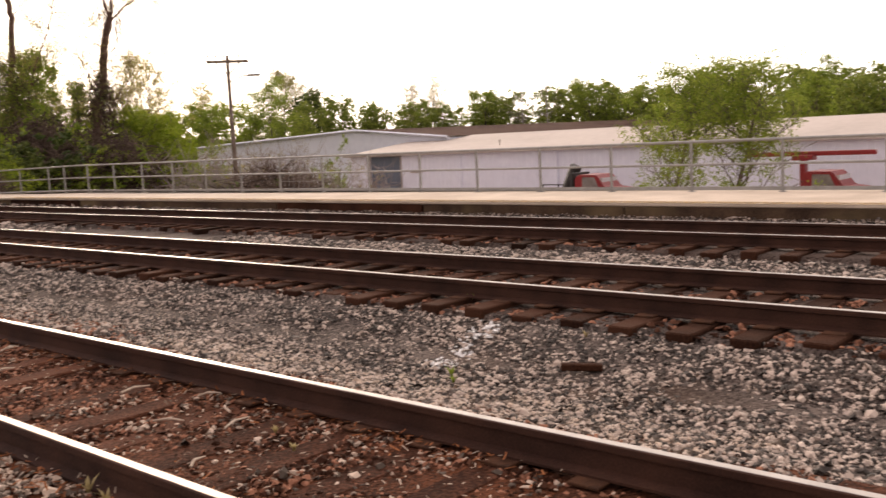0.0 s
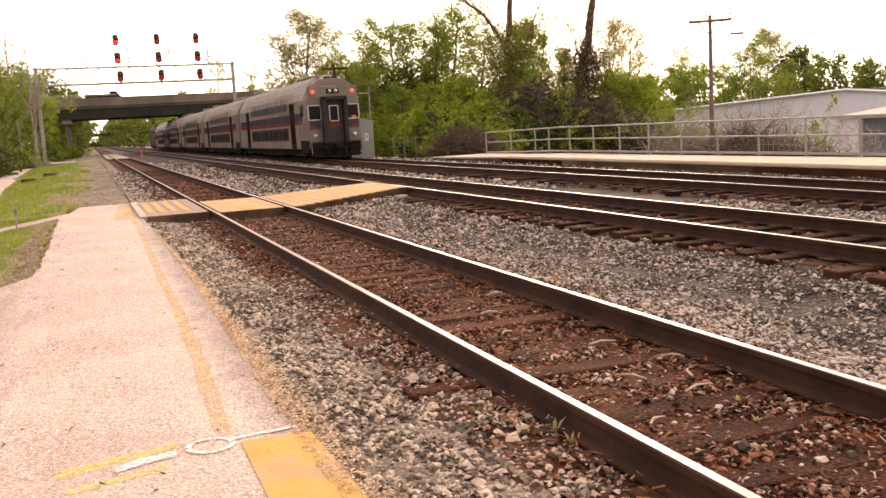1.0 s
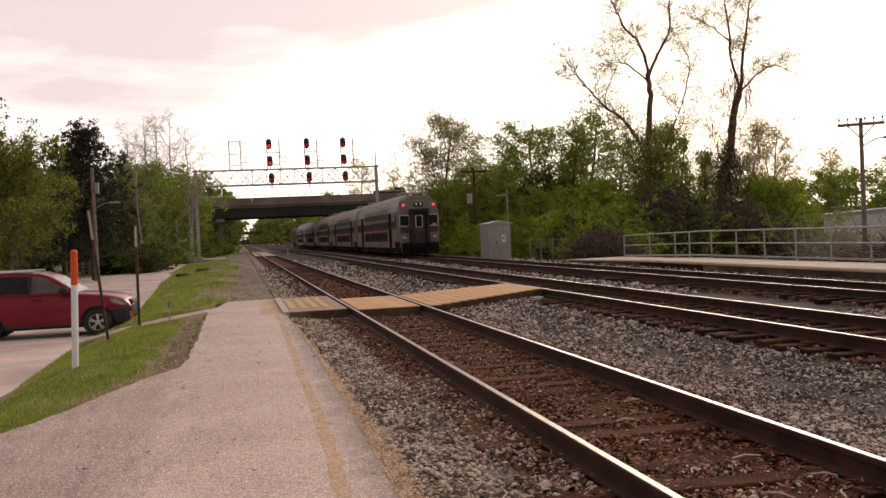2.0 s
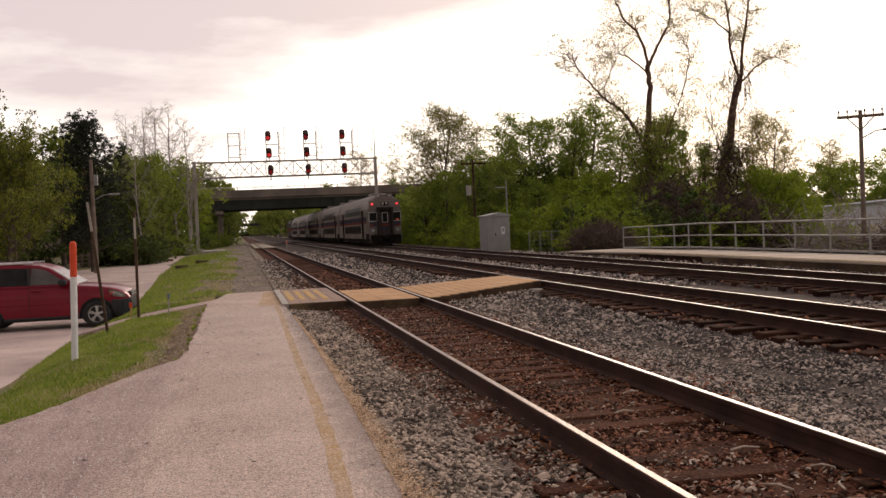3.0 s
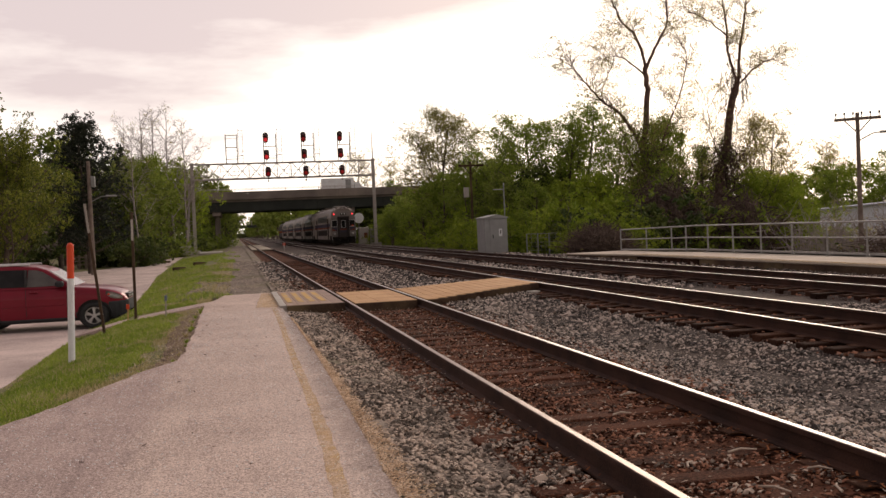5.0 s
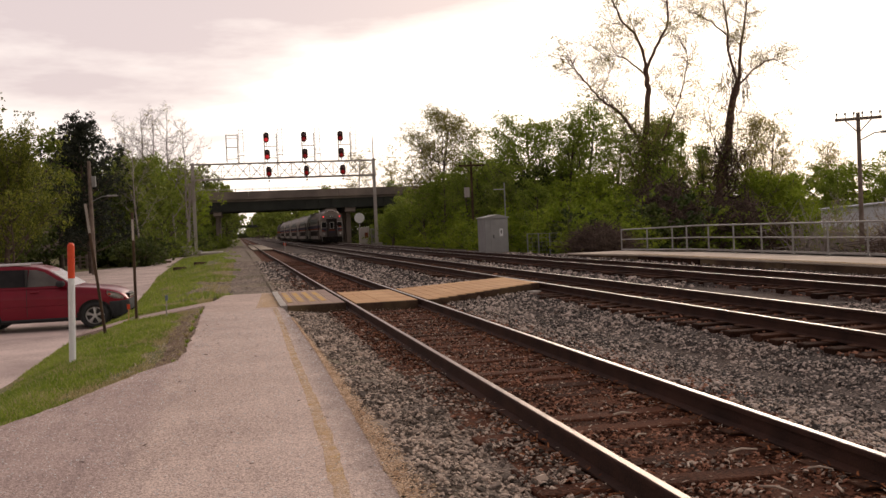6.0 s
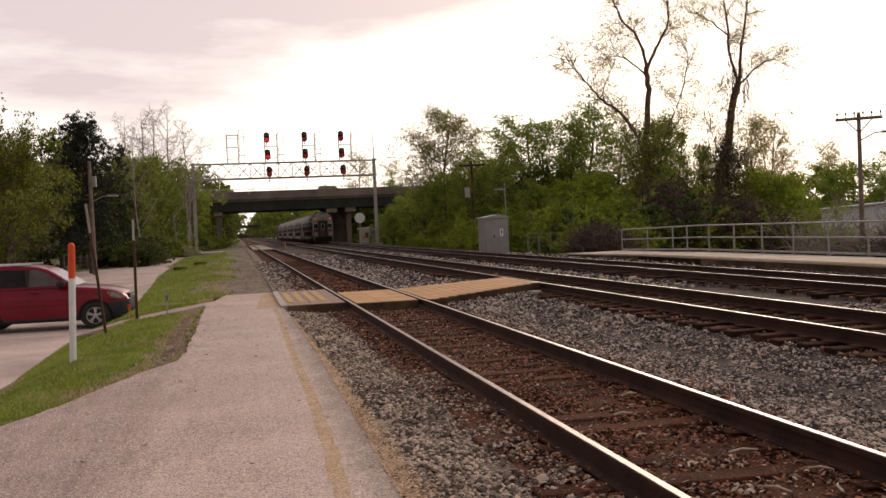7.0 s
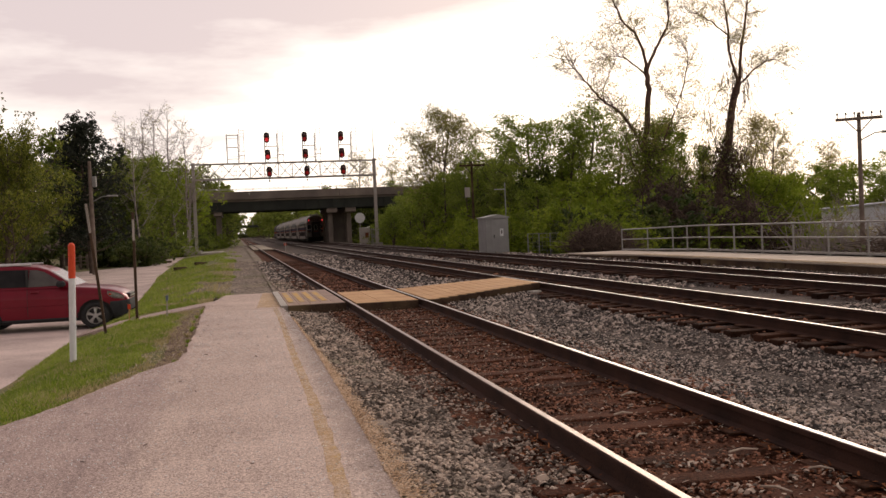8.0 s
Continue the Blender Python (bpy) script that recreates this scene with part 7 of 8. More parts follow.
def vine_tree(x, y, z, seed, limbs, label, green):
    """Tall, nearly leafless tree: bold limbs as (radius, control points), finer branches grown on them, leaf tufts, and vines round the trunk."""
    r, rs = random.Random(seed), np.random.default_rng(seed)
    lines, tips, bold, trunk = [], [], [], None

    def twig(p, d, L, rad, depth):
        b = bend(p, d, L, 6, 0.02, 0.14, r)
        lines.append((b, np.linspace(rad, max(0.008, rad * 0.25), len(b))))
        tips.extend(b[3:])
        if depth:
            for _ in range(4):
                q = b[1 + r.randrange(len(b) - 1)]
                twig(q, d / np.linalg.norm(d) + np.array([r.gauss(0, .7), r.gauss(0, .7), r.gauss(0.1, .5)]), L * r.uniform(0.35, 0.6), rad * 0.42, depth - 1)

    for k, (rad, pts) in enumerate(limbs):
        c = curve([(a, r.gauss(0, 0.1) if i else 0, b) for i, (a, b) in enumerate(pts)], 5, r, 0.03)
        lines.append((c, np.linspace(rad, rad * (0.62 if k == 0 else 0.2), len(c)) * (0.92 if k == 0 else 0.78)))
        bold.append(c)
        if k == 0:
            trunk = c
            continue
        for i in range(3, len(c)):
            for _ in range(2 if i > 4 else 1):
                d = (c[i] - c[i - 1]) / np.linalg.norm(c[i] - c[i - 1])
                d = d * 0.8 + np.array([r.gauss(0, .8), r.gauss(0, .8), r.gauss(0.15, .5)])
                twig(c[i], d, r.uniform(0.8, 2.5), rad * 0.17, 1 if i % 2 else 2)
    t = thing("tall_tree", label, "tree", pose(x, y, z))
    v, f = tubes(lines, lambda q: 8 if q > 0.1 else (4 if q > 0.04 else 3))
    o = new("trunk", mesh_from("trunk", v, f, M["bark_brown"], True))
    o.parent = t
    tp = np.array(tips)
    pick = tp[np.array([noise.noise(Vector(q) * 0.55 + Vector((seed, 0, 0))) > -0.08 for q in tp])]
    v, f = leaves(pick, 29000, 0.50, 0.038, rs, 16)
    o = new("crown", mesh_from("crown", v, f, M["leaf_olive"]))
    o.parent = t
    vl, vt, ivy = [], [], []
    climb = np.array([q for q in trunk if q[2] < 8.0])
    for k in range(620):
        q = climb[rs.integers(0, len(climb))]
        p = q + rs.normal(0, 1, 3) * np.array([0.55, 0.55, 0.4]) * (1.7 - min(1.35, q[2] / 7.0))
        b = bend(p, (r.gauss(0, .5), r.gauss(0, .5), r.choice((-1, -1, 1))), r.uniform(0.8, 2.6), 5, 0.0, 0.3, r)
        vl.append((b, np.linspace(0.024, 0.008, len(b))))
        vt.extend(b)
    for c in bold:
        for q in c[1:]:
            if 4.2 < q[2] < 9.8:
                ivy.extend([q, q + np.array([0, 0, 0.3])])
            if green < 2000 and 5.0 < q[2] < 13.8 and abs(q[0] - 1.0) < 1.6:      # strands hanging from the lower limbs
                for _ in range(7):
                    b = bend(q + rs.normal(0, 0.45, 3), (r.gauss(0, .2), r.gauss(0, .2), -1), r.uniform(0.8, 2.6), 5, 0.0, 0.24, r)
                    vl.append((b, np.linspace(0.026, 0.012, len(b))))
    v, f = tubes(vl, lambda q: 3)
    o = new("vine_tangle", mesh_from("vine_tangle", v, f, M["vine"], True))
    o.parent = t
    tagged(o, "brown vine tangle round the trunk")
    low = np.array([q for q in vt if 3.5 < q[2] < 8.5] + ivy * 15)
    v, f = leaves(low, green, 1.15, 0.062, rs, 9)
    o = new("ivy", mesh_from("ivy", v, f, M["leaf"]))
    o.parent = t
    tagged(o, "green ivy leaves round the trunk")
    return t


# wood beside the far track, in front of the warehouse and along the lane
for kind, x, y, h in (
        ("thin_b", 19.4, 77, 8.4), ("thin_b", 20.4, 81, 9.8), ("leafy_a", 18.8, 84, 7.6), ("leafy_a", 21.6, 83, 7.8), ("thin_b", 24.6, 82, 10.6), ("thin_b", 31.0, 80, 11.0), ("thin_a", 21.0, 96, 13.0),
        ("thin_a", 36.2, 69, 11.2), ("twigs", 33.6, 67, 9.8), ("twigs", 35.3, 68, 9.4), ("twigs", 38.2, 66, 10.8), ("twigs", 32.2, 68, 10.4), ("twigs", 39.4, 67.5, 10.0), ("thin_a", 32.4, 70, 10.6), ("thin_a", 41.6, 68, 13.6), ("thin_a", 52.8, 85, 14.4), ("thin_a", 38.6, 72, 10.0), ("thin_a", 36.8, 70, 9.0),
        ("thin_a", 80, 115, 16.0), ("thin_a", 70.7, 100, 12.7), ("thin_b", 84.5, 110, 11.0),
        ("leafy_a", 20.2, 62, 5.6), ("leafy_b", 23.5, 66, 6.0), ("leafy_b", 25.5, 63.5, 6.4), ("leafy_a", 32, 68, 6.4), ("dark", 30.5, 72, 6.4), ("dark", 34.5, 71, 6.4), ("dark", 36.5, 80, 7.0), ("dark", 25.0, 70, 5.6), ("dark", 22.0, 80, 6.0), ("dark", 44, 86, 7.0), ("leafy_a", 24, 86, 7.4), ("dark", 21.5, 88, 6.6),
        ("leafy_a", 40.0, 66, 7.6), ("leafy_b", 48, 76, 7.2), ("leafy_a", 19.8, 112, 6.5), ("leafy_a", 22.0, 121, 8.0), ("leafy_b", 22.6, 106, 7.2), ("dark", 27, 112, 8), ("leafy_a", 27.5, 100, 9.2), ("leafy_b", 19.6, 99, 6.4), ("leafy_a", 19.0, 104, 6.0), ("dark", 20.8, 97, 6.0),
        # car park side
        ("mid_a", -13.4, 77, 10.8), ("bare", -8.2, 84, 12.6), ("bare", -12.0, 114, 18.0), ("bare", -10.6, 114, 18.9), ("bare", -9.0, 114, 18.8), ("bare", -7.0, 114, 19.1), ("bare", -5.9, 114, 17.4), ("leafy_a", -9.2, 104, 11.3), ("mid_a", -10.2, 96, 10.2),
        ("mid_a", -6.8, 168, 14.8), ("mid_a", -4.2, 173, 12.6), ("mid_a", -10, 170, 14), ("mid_a", -6.5, 176, 12.5), ("mid_a", -2.0, 171, 9), ("dark", -2.4, 184, 9), ("mid_a", -1.8, 200, 9.5), ("dark", -3.2, 220, 12), ("dark", -14, 62, 7.5), ("dark", -13.4, 86, 9.0), ("dark", -10.4, 88, 7.5), ("dark", -19, 58, 9.5), ("dark", -24, 62, 11),
        ("mid_a", -10.4, 86, 9.4), ("mid_a", -9.6, 97, 10.4), ("mid_a", -11.0, 103, 9.2), ("mid_a", -10.6, 114, 10.4), ("dark", -12, 84, 8), ("mid_a", -10.8, 92, 7.5), ("mid_a", -9.4, 136, 10.5), ("mid_a", -8.8, 90, 6.6), ("mid_a", -8.4, 175, 14), ("mid_a", -6.0, 214, 13),
        ("mid_a", -11.6, 124, 11.5), ("dark", -10.2, 130, 8), ("mid_a", -13, 107, 12), ("mid_a", -16, 94, 12), ("dark", -15.5, 74, 9.5), ("dark", -20, 70, 11), ("dark", -17, 64, 8),
        # beyond the bridge
        ("thin_a", 23.6, 185, 20), ("thin_a", 30, 180, 18.5), ("leafy_a", 19.5, 205, 13), ("leafy_a", 19, 240, 12.5), ("leafy_b", 20.5, 225, 11),
        ("leafy_a", 29, 172, 12), ("back", 25, 178, 9), ("back", -9, 182, 10), ("leafy_a", -6.2, 168, 8), ("leafy_a", -5.6, 190, 9), ("leafy_b", -5.8, 232, 11), ("back", 20.5, 168, 6.5), ("leafy_a", 20.6, 186, 8), ("back", 22.5, 143, 5.5), ("leafy_b", 23.0, 131, 6.0), ("back", -9.5, 146, 7.0), ("leafy_a", -13, 142, 9.5), ("leafy_a", 31, 146, 10), ("leafy_b", 27, 138, 8.0), ("back", 36, 140, 10), ("far", 42, 140, 11), ("far", 50, 135, 11), ("far", 60, 130, 11)):
    plant(kind, x, y, h)
for kind, x, y, h, w in (("snag", 31.9, 66, 12.4, 0.8), ("snag", 33.3, 66.5, 11.8, 0.65), ("snag", 35.0, 66, 10.6, 0.7), ("snag", 30.9, 65, 12.0, 0.9), ("airy", 20.2, 92, 15.6, 1.22), ("clump_a", 22.9, 74, 12.8, 1.2), ("clump_b", 25.2, 72, 12.2, 0.95), ("leafy_b", 36.8, 60.5, 7.7, 1.1), ("leafy_b", 38.7, 61.6, 7.9, 1.1), ("leafy_b", 37.6, 63.0, 8.4, 1.1), ("leafy_b", 35.8, 61.4, 6.6, 1.0), ("leafy_b", 62, 95, 9.4, 1.2), ("leafy_a", 66, 96, 10.2, 1.2), ("leafy_b", 70, 97, 10.8, 1.2), ("leafy_a", 58, 95, 9.4, 1.1), ("clump_b", 27.9, 76, 13.9, 1.15), ("clump_b", 29.0, 71, 10.8, 1.2), ("clump_a", 26.0, 82, 9.4, 1.1), ("leafy_b", -8.0, 124, 13.4, 0.95), ("leafy_b", -6.4, 127, 12.4, 0.7), ("leafy_a", -10.8, 122, 12.6, 0.9), ("leafy_a", -11.4, 100, 9.4, 0.9)):
    plant(kind, x, y, h, wide=w)
for k in range(14):      # back rows that close the wood
    plant(("leafy_a", "mid_a", "leafy_b", "dark", "mid_a")[k % 5], 17.6 + k * 2.5, 88 + (k * 7 % 5), (7.0, 8.2, 7.4, 8.6)[k % 4] * (1.0 if k < 9 else 0.78), wide=1.1)
for k in range(9):
    plant(("mid_a", "dark", "leafy_a")[k % 3], 20.4 + k * 2.7, 69.5 + (k * 3 % 4), (6.4, 7.4, 6.9)[k % 3] * (1.0 if k < 4 else 0.8), wide=1.1)
for k in range(16):      # beyond the bridge, up to its deck
    plant(("mid_a", "dark")[k % 2], 17.8 + (k % 8) * 2.4, 170 + (k // 8) * 11 + (k * 5 % 4), 8.2 + (k * 3 % 4) * 0.5, wide=1.2)
for x, y, h in ((17.4, 106, 4.6), (18.0, 110, 5.2), (18.6, 114, 5.4), (19.6, 108, 6.2), (20.6, 115, 6.8), (19.0, 124, 4.6), (21.5, 127, 6.0), (23.5, 124, 6.6), (25.5, 129, 7.4), (27.0, 121, 8.0)):
    plant("leafy_a" if h < 6 else "mid_a", x, y, h, wide=1.1)
for x, y, h in ((-7.8, 122, 3.6), (-8.8, 121, 3.8), (-7.0, 125, 3.4), (-9.9, 121, 3.8), (-6.7, 129, 3.4)):
    plant("bush_dark", x, y, h, wide=1.3)
for x, y, h, w in ((-12.6, 47, 8.9, 1.0), (-16, 53, 10.6, 1.1), (-10.9, 47.5, 7.7, 0.66), (-14.4, 49.5, 10.3, 0.85)):
    plant("oak", x, y, h, wide=w)
plant("mid_a", -8.2, 108, 10.2, wide=0.75)
pine(-9.9, 68, 10.6)
vine_tree(27.7, 60.0, -0.9, 3, [
    (0.30, [(0.0, -0.3), (0.0, 4.6), (0.0, 7.6), (0.2, 10.8), (0.2, 12.8)]),
    (0.17, [(-0.1, 6.4), (-0.6, 7.9), (-1.8, 9.7), (-2.9, 10.5), (-4.0, 11.4), (-4.8, 12.6), (-5.2, 13.3)]),
    (0.15, [(0.2, 12.6), (-0.4, 14.8), (-1.3, 15.9), (-2.1, 17.3), (-2.6, 18.5)]),
    (0.15, [(0.2, 12.6), (1.1, 14.4), (1.9, 15.9), (2.0, 17.4), (2.2, 18.6)]),
    (0.09, [(0.1, 12.3), (-1.2, 13.4), (-2.0, 13.55), (-2.8, 13.5)]),
    (0.13, [(0.6, 2.0), (0.9, 5.8), (1.3, 7.8), (2.1, 9.7), (2.9, 11.4), (3.2, 13.1), (3.2, 14.0)]),
    (0.06, [(0.3, 11.4), (0.8, 11.8), (1.1, 12.3)]),
    (0.10, [(-0.3, 2.5), (-0.7, 4.7), (-1.3, 7.0), (-1.9, 8.9)]),
    (0.06, [(-2.9, 10.5), (-3.0, 11.2), (-2.5, 12.4), (-2.1, 13.2)])], "tall bare-limbed tree with a vine-wrapped trunk", 9500)
vine_tree(34.2, 62.0, -0.9, 8, [
    (0.40, [(-0.4, -0.3), (0.1, 5.0), (0.9, 7.4), (1.2, 10.3), (1.8, 12.0)]),
    (0.15, [(1.8, 11.8), (1.2, 13.9), (1.0, 16.2), (0.8, 18.0), (0.8, 19.2)]),
    (0.17, [(1.8, 11.8), (2.0, 14.4), (2.5, 16.6), (2.8, 18.0), (3.1, 19.2)]),
    (0.10, [(1.9, 11.9), (3.1, 13.0), (4.4, 13.6), (5.9, 13.2)]),
    (0.09, [(1.0, 15.4), (-0.2, 16.4), (-1.1, 16.9), (-2.3, 17.0)]),
    (0.10, [(0.2, 3.5), (0.7, 4.9), (2.1, 7.0), (2.9, 7.8), (3.5, 8.9)]),
    (0.06, [(0.4, 5.6), (-0.4, 7.8), (-0.7, 9.6), (-0.6, 11.2)])], "tall leaning tree wrapped in brown vines", 1300)

for x, y, h in ((20.2, 147, 3.2), (21.6, 149, 3.6), (23.6, 148.5, 4.2), (20.6, 166, 4), (19.9, 172, 4), (-4.6, 148, 3.2), (-3.4, 147.5, 3.4), (-2.4, 149, 3.0), (-5.8, 149.2, 3.6), (-4.4, 166, 4.2), (-4.0, 172, 4.4), (-3.9, 180, 4.4), (19.4, 128, 2.6), (20.6, 126, 3.0)):
    plant("bush_dark" if h > 3.4 else "bush", x, y, h)
for x, y, h in ((33, 44.5, 4.6), (34.5, 46.5, 4.8), (36, 44, 4.4), (32, 47.5, 4.6), (35.2, 42.4, 4.0), (37.4, 45.2, 4.5), (38.6, 43.6, 3.8), (36.6, 48, 4.6), (34, 49.5, 4.8), (38.5, 50, 4.6), (40.2, 41.0, 3.4)):
    plant("twiggy", x, y, h, -3.0)
for x, y, h in ((31.5, 40, 2.7), (33, 42.5, 2.8), (34, 45, 2.9), (30, 37.5, 2.8), (35, 40.5, 2.6), (37, 43, 2.2), (36.2, 46.8, 2.6), (38.4, 46, 2.0)):
    plant("bush_dark", x, y, h, -3.0)
for x, y, h in ((34, 44, 5.6), (37.6, 44.5, 5.2), (33, 47, 6.0)):
    plant("bare", x, y, h, -3.0, 0.9)
plant("bush", 42.0, 46.2, 4.4, -3.0, 0.45)

# both sides of the line beyond the bridge, closing on the far distance
r = random.Random(41)
for k in range(26):
    y = 255 + k * (16 + k * 1.6)
    plant("far", 18.2 + r.uniform(0, 3), y, min(21.0, 0.037 * y + 1.5) * r.uniform(0.92, 1.05), -0.8, 1.1)
    plant("far", -4.6 - r.uniform(0, 3), y + 7, r.uniform(13, 17), -0.8, 0.9)
for k in range(14):
    plant("far", -50 + k * 9 + r.uniform(-2, 2), 1250 + r.uniform(0, 80), r.uniform(8, 12), -0.8, 1.6)

for k in range(20):
    plant("bush_dark", -45 + k * 6, 1150 + r.uniform(0, 30), r.uniform(6, 9), -0.8, 2.2)

# treeline behind the warehouses
for kind, x, y, h in (
        ("bush_bright", 38.5, 63.5, 6.4), ("bush_bright", 39.4, 62.4, 6.0), ("airy", 110, 134, 18.6), ("leafy_a", 112, 128, 13.0), ("back", 95, 112, 11), ("dark", 108, 126.5, 13.6), ("back", 106, 118, 11.2), ("back", 104, 112, 12.2), ("back", 103, 106, 10.6), ("bare", 108, 99.7, 14.4), ("bare", 108, 95.2, 12.8), ("snag", 108, 87.5, 12.0), ("snag", 108, 85.2, 11.6), ("bare", 108, 78.7, 12.8), ("bare", 108, 74.4, 14.2), ("clump_a", 108, 66.4, 11.6), ("clump_a", 108, 63.6, 9.8),
        ("thin_b", 75, 91.7, 13.0), ("thin_a", 112, 104, 14.2), ("thin_a", 120, 103.6, 15.0), ("back", 100, 89.4, 8.2), ("back", 105, 84, 7.6), ("back", 105, 75, 7.4), ("thin_a", 112, 46, 12.0), ("thin_b", 112, 38, 11.6), ("clump_a", 108, 33, 9.0),
        ("leafy_a", 85.5, 30.3, 8.2), ("back", 92, 29.6, 8.2), ("leafy_a", 92, 23.2, 9.4), ("back", 98, 67, 7.0), ("back", 105, 52, 8), ("back", 105, 46, 8), ("back", 102, 40, 8), ("back", 98, 35, 8), ("back", 110, 95, 9), ("back", 85, 98, 8.5), ("back", 78, 96, 8.5), ("leafy_a", 70, 90, 8.2), ("leafy_a", 62, 88, 8.4),
        ("back", 95, 18, 8), ("back", 95, 12, 8), ("back", 95, 5, 8)):
    plant(kind, x, y, h + 0.7, -3.0)
r = random.Random(91)
for k in range(22):
    plant("back", 104 + r.uniform(-5, 8), 14 + k * 4.6 + r.uniform(-1, 1), r.uniform(8.6, 11.4), -3.0, 1.25)
for j in range(15):
    plant("back", 109 + r.uniform(0, 7), 34 + j * 3.8, r.uniform(9.8, 12.0), -3.0, 1.4)
front = tree("tree", "multi-stemmed green tree standing before the warehouse", 78, 7.6, 0.12, 16, 6, 4, 0.12, 1.35, 16000, 0.46, 0.05, "bark", "leaf", wob=0.13, rise=0.15, per=22)
front.matrix_basis = pose(38.0, 20.0, -3.0)
copy_thing(front, pose(37.4, 16.9, -3.0, 0, 0, 310))

# undergrowth along the far side and the lane
r = random.Random(17)
for k in range(46):
    y = 48.5 + k * 1.75 + r.uniform(-0.6, 0.6)
    x = 18.4 + r.uniform(0, 2.2) + (0.0 if y < 100 else 1.0)
    if 50 < y < 59 and x < 19.5:
        x += 2.0
    plant(r.choice(("bush", "bush", "bush_bright", "bush_bright", "bush_bright")), x, y, r.uniform(2.2, 4.2))
for k in range(25):
    x = 21 + k * 0.85 + r.uniform(-0.4, 0.4)
    brown = 26.0 < x < 29.0 or 31.6 < x < 34.8
    plant("thicket" if brown else "bush_bright" if x > 35.6 else r.choice(("bush", "bush", "bush_dark", "bush_bright")), x, 52 + 0.28 * (x - 21) + r.uniform(0, 4.5), r.uniform(3.6, 5.4) if x < 35.6 else 4.4 if x < 40 else 3.0, wide=0.75 if brown else 0.8 if x > 35.6 else 1.0)
for x, y, h in ((18.6, 45.6, 2.3), (18.0, 44.4, 2.1), (18.2, 45.2, 2.3), (17.8, 43.8, 1.9), (17.7, 45.6, 2.0), (18.5, 46.8, 2.3), (19.0, 46.6, 2.3), (18.9, 47.6, 2.4), (27.5, 57.5, 4.6), (28.4, 58.2, 4.8), (26.8, 56.6, 4.6), (33.8, 59.6, 4.6), (32.6, 58.6, 5.2), (34.4, 60.0, 4.4)):
    plant("thicket", x, y, h)
for x, y, h in ((18.2, 63, 3.4), (18.0, 66, 3.6), (18.3, 69, 3.8), (18.0, 72.5, 3.6), (18.2, 76, 3.8), (18.8, 60.5, 3.4), (20.6, 50.5, 3.2), (22.4, 52.0, 3.6), (21.4, 54.0, 4.2), (23.6, 53.4, 3.6), (24.2, 56.0, 4.4), (30.2, 57.0, 4.6)):
    plant("bush_bright", x, y, h)
for x, y, h in ((19.4, 50.6, 2.6), (19.4, 49.0, 2.6), (20.2, 49.5, 3.0), (20.2, 47.8, 2.8)):
    plant("bush_bright", x, y, h)
for x, y, h in ((24.5, 35, 3.2), (27, 33, 3.4), (29, 36, 3.8), (31, 38.5, 3.6), (25.5, 39, 3.2), (22.5, 38, 2.8)):
    plant("bush_dark" if h < 3.4 else "thicket", x, y, h)
for x, y, h in ((-9.0, 83, 3.2), (-10.6, 85, 3.4), (-12.5, 84, 3.6), (-15.5, 77, 3.6), (-16.5, 66, 3.8), (-8.0, 80, 3.2), (-7.6, 86, 3.4), (-9, 83, 3.6), (-7.7, 94, 3.2), (-7.8, 104, 3.2), (-6.8, 112, 3.2), (-6.2, 122, 3.4), (-5.8, 131, 3.2), (-5.6, 141, 3.2), (-4.6, 136, 3.0), (-6.4, 116, 2.6), (-19, 63, 4), (-13.0, 50, 3.0), (-15, 47.5, 3.4), (-17, 58, 4)):
    plant("bush_dark" if y < 100 or r.random() < 0.4 else "bush", x, y, h)


# ---- grass, straw and wood chips ----
def blades(name, zones, material, rng2, label, inside=None):
    vs, fs, at = [], [], 0
    for x0, x1, y0, y1, dens, hgt in zones:
        k = int((x1 - x0) * (y1 - y0) * dens)
        x, y = rng2.uniform(x0, x1, k), rng2.uniform(y0, y1, k)
        if inside is not None:
            ok = np.array([inside(a, b) for a, b in zip(x, y)])
            x, y = x[ok], y[ok]
        k = len(x)
        z = np.array([max(ground_z(a, b), strip(a, b) if a > -1.4 and b > 25.7 else -9) for a, b in zip(x, y)])
        h = hgt * rng2.uniform(0.5, 1.5, k)
        a, lean = rng2.uniform(0, 6.283, k), rng2.uniform(0.2, 1.2, k)
        dx, dy = np.cos(a), np.sin(a)
        w = 0.005 + 0.06 * h
        base = np.stack([x, y, z - 0.01], 1)
        v0 = base + np.stack([-dy * w, dx * w, 0 * x], 1)
        v1 = base + np.stack([dy * w, -dx * w, 0 * x], 1)
        v2 = base + np.stack([dx * h * lean, dy * h * lean, h], 1)
        vs.append(np.stack([v0, v1, v2], 1).reshape(-1, 3))
        fs.append(np.arange(k * 3).reshape(-1, 3) + at)
        at += k * 3
    return tagged(new(name, mesh_from(name, np.concatenate(vs), np.concatenate(fs), material)), label, "grass", kind="stuff")


def left_edge(y):
    for (xa, ya), (xb, yb) in zip(edge_left, edge_left[1:]):
        if ya <= y <= yb:
            return lerp(xa, xb, (y - ya) / (yb - ya))
    return -0.4


def road_edge(y):
    for (xa, ya), (xb, yb) in zip(road[1:], road[2:10]):
        if ya <= y <= yb:
            return lerp(xa, xb, (y - ya) / (yb - ya))
    return -3.15


def verge(x, y):
    if not road_edge(y) + 0.02 < x < left_edge(y) - 0.03 if y < 25.6 else not road_edge(y) + 0.05 < x < 0.2:
        return False
    if 19.5 < y < 24 and -3.4 < x < -0.6:
        c = 22.9 + (x + 0.7) * 0.95
        if abs(y - c) < 0.75:
            return False
    return True


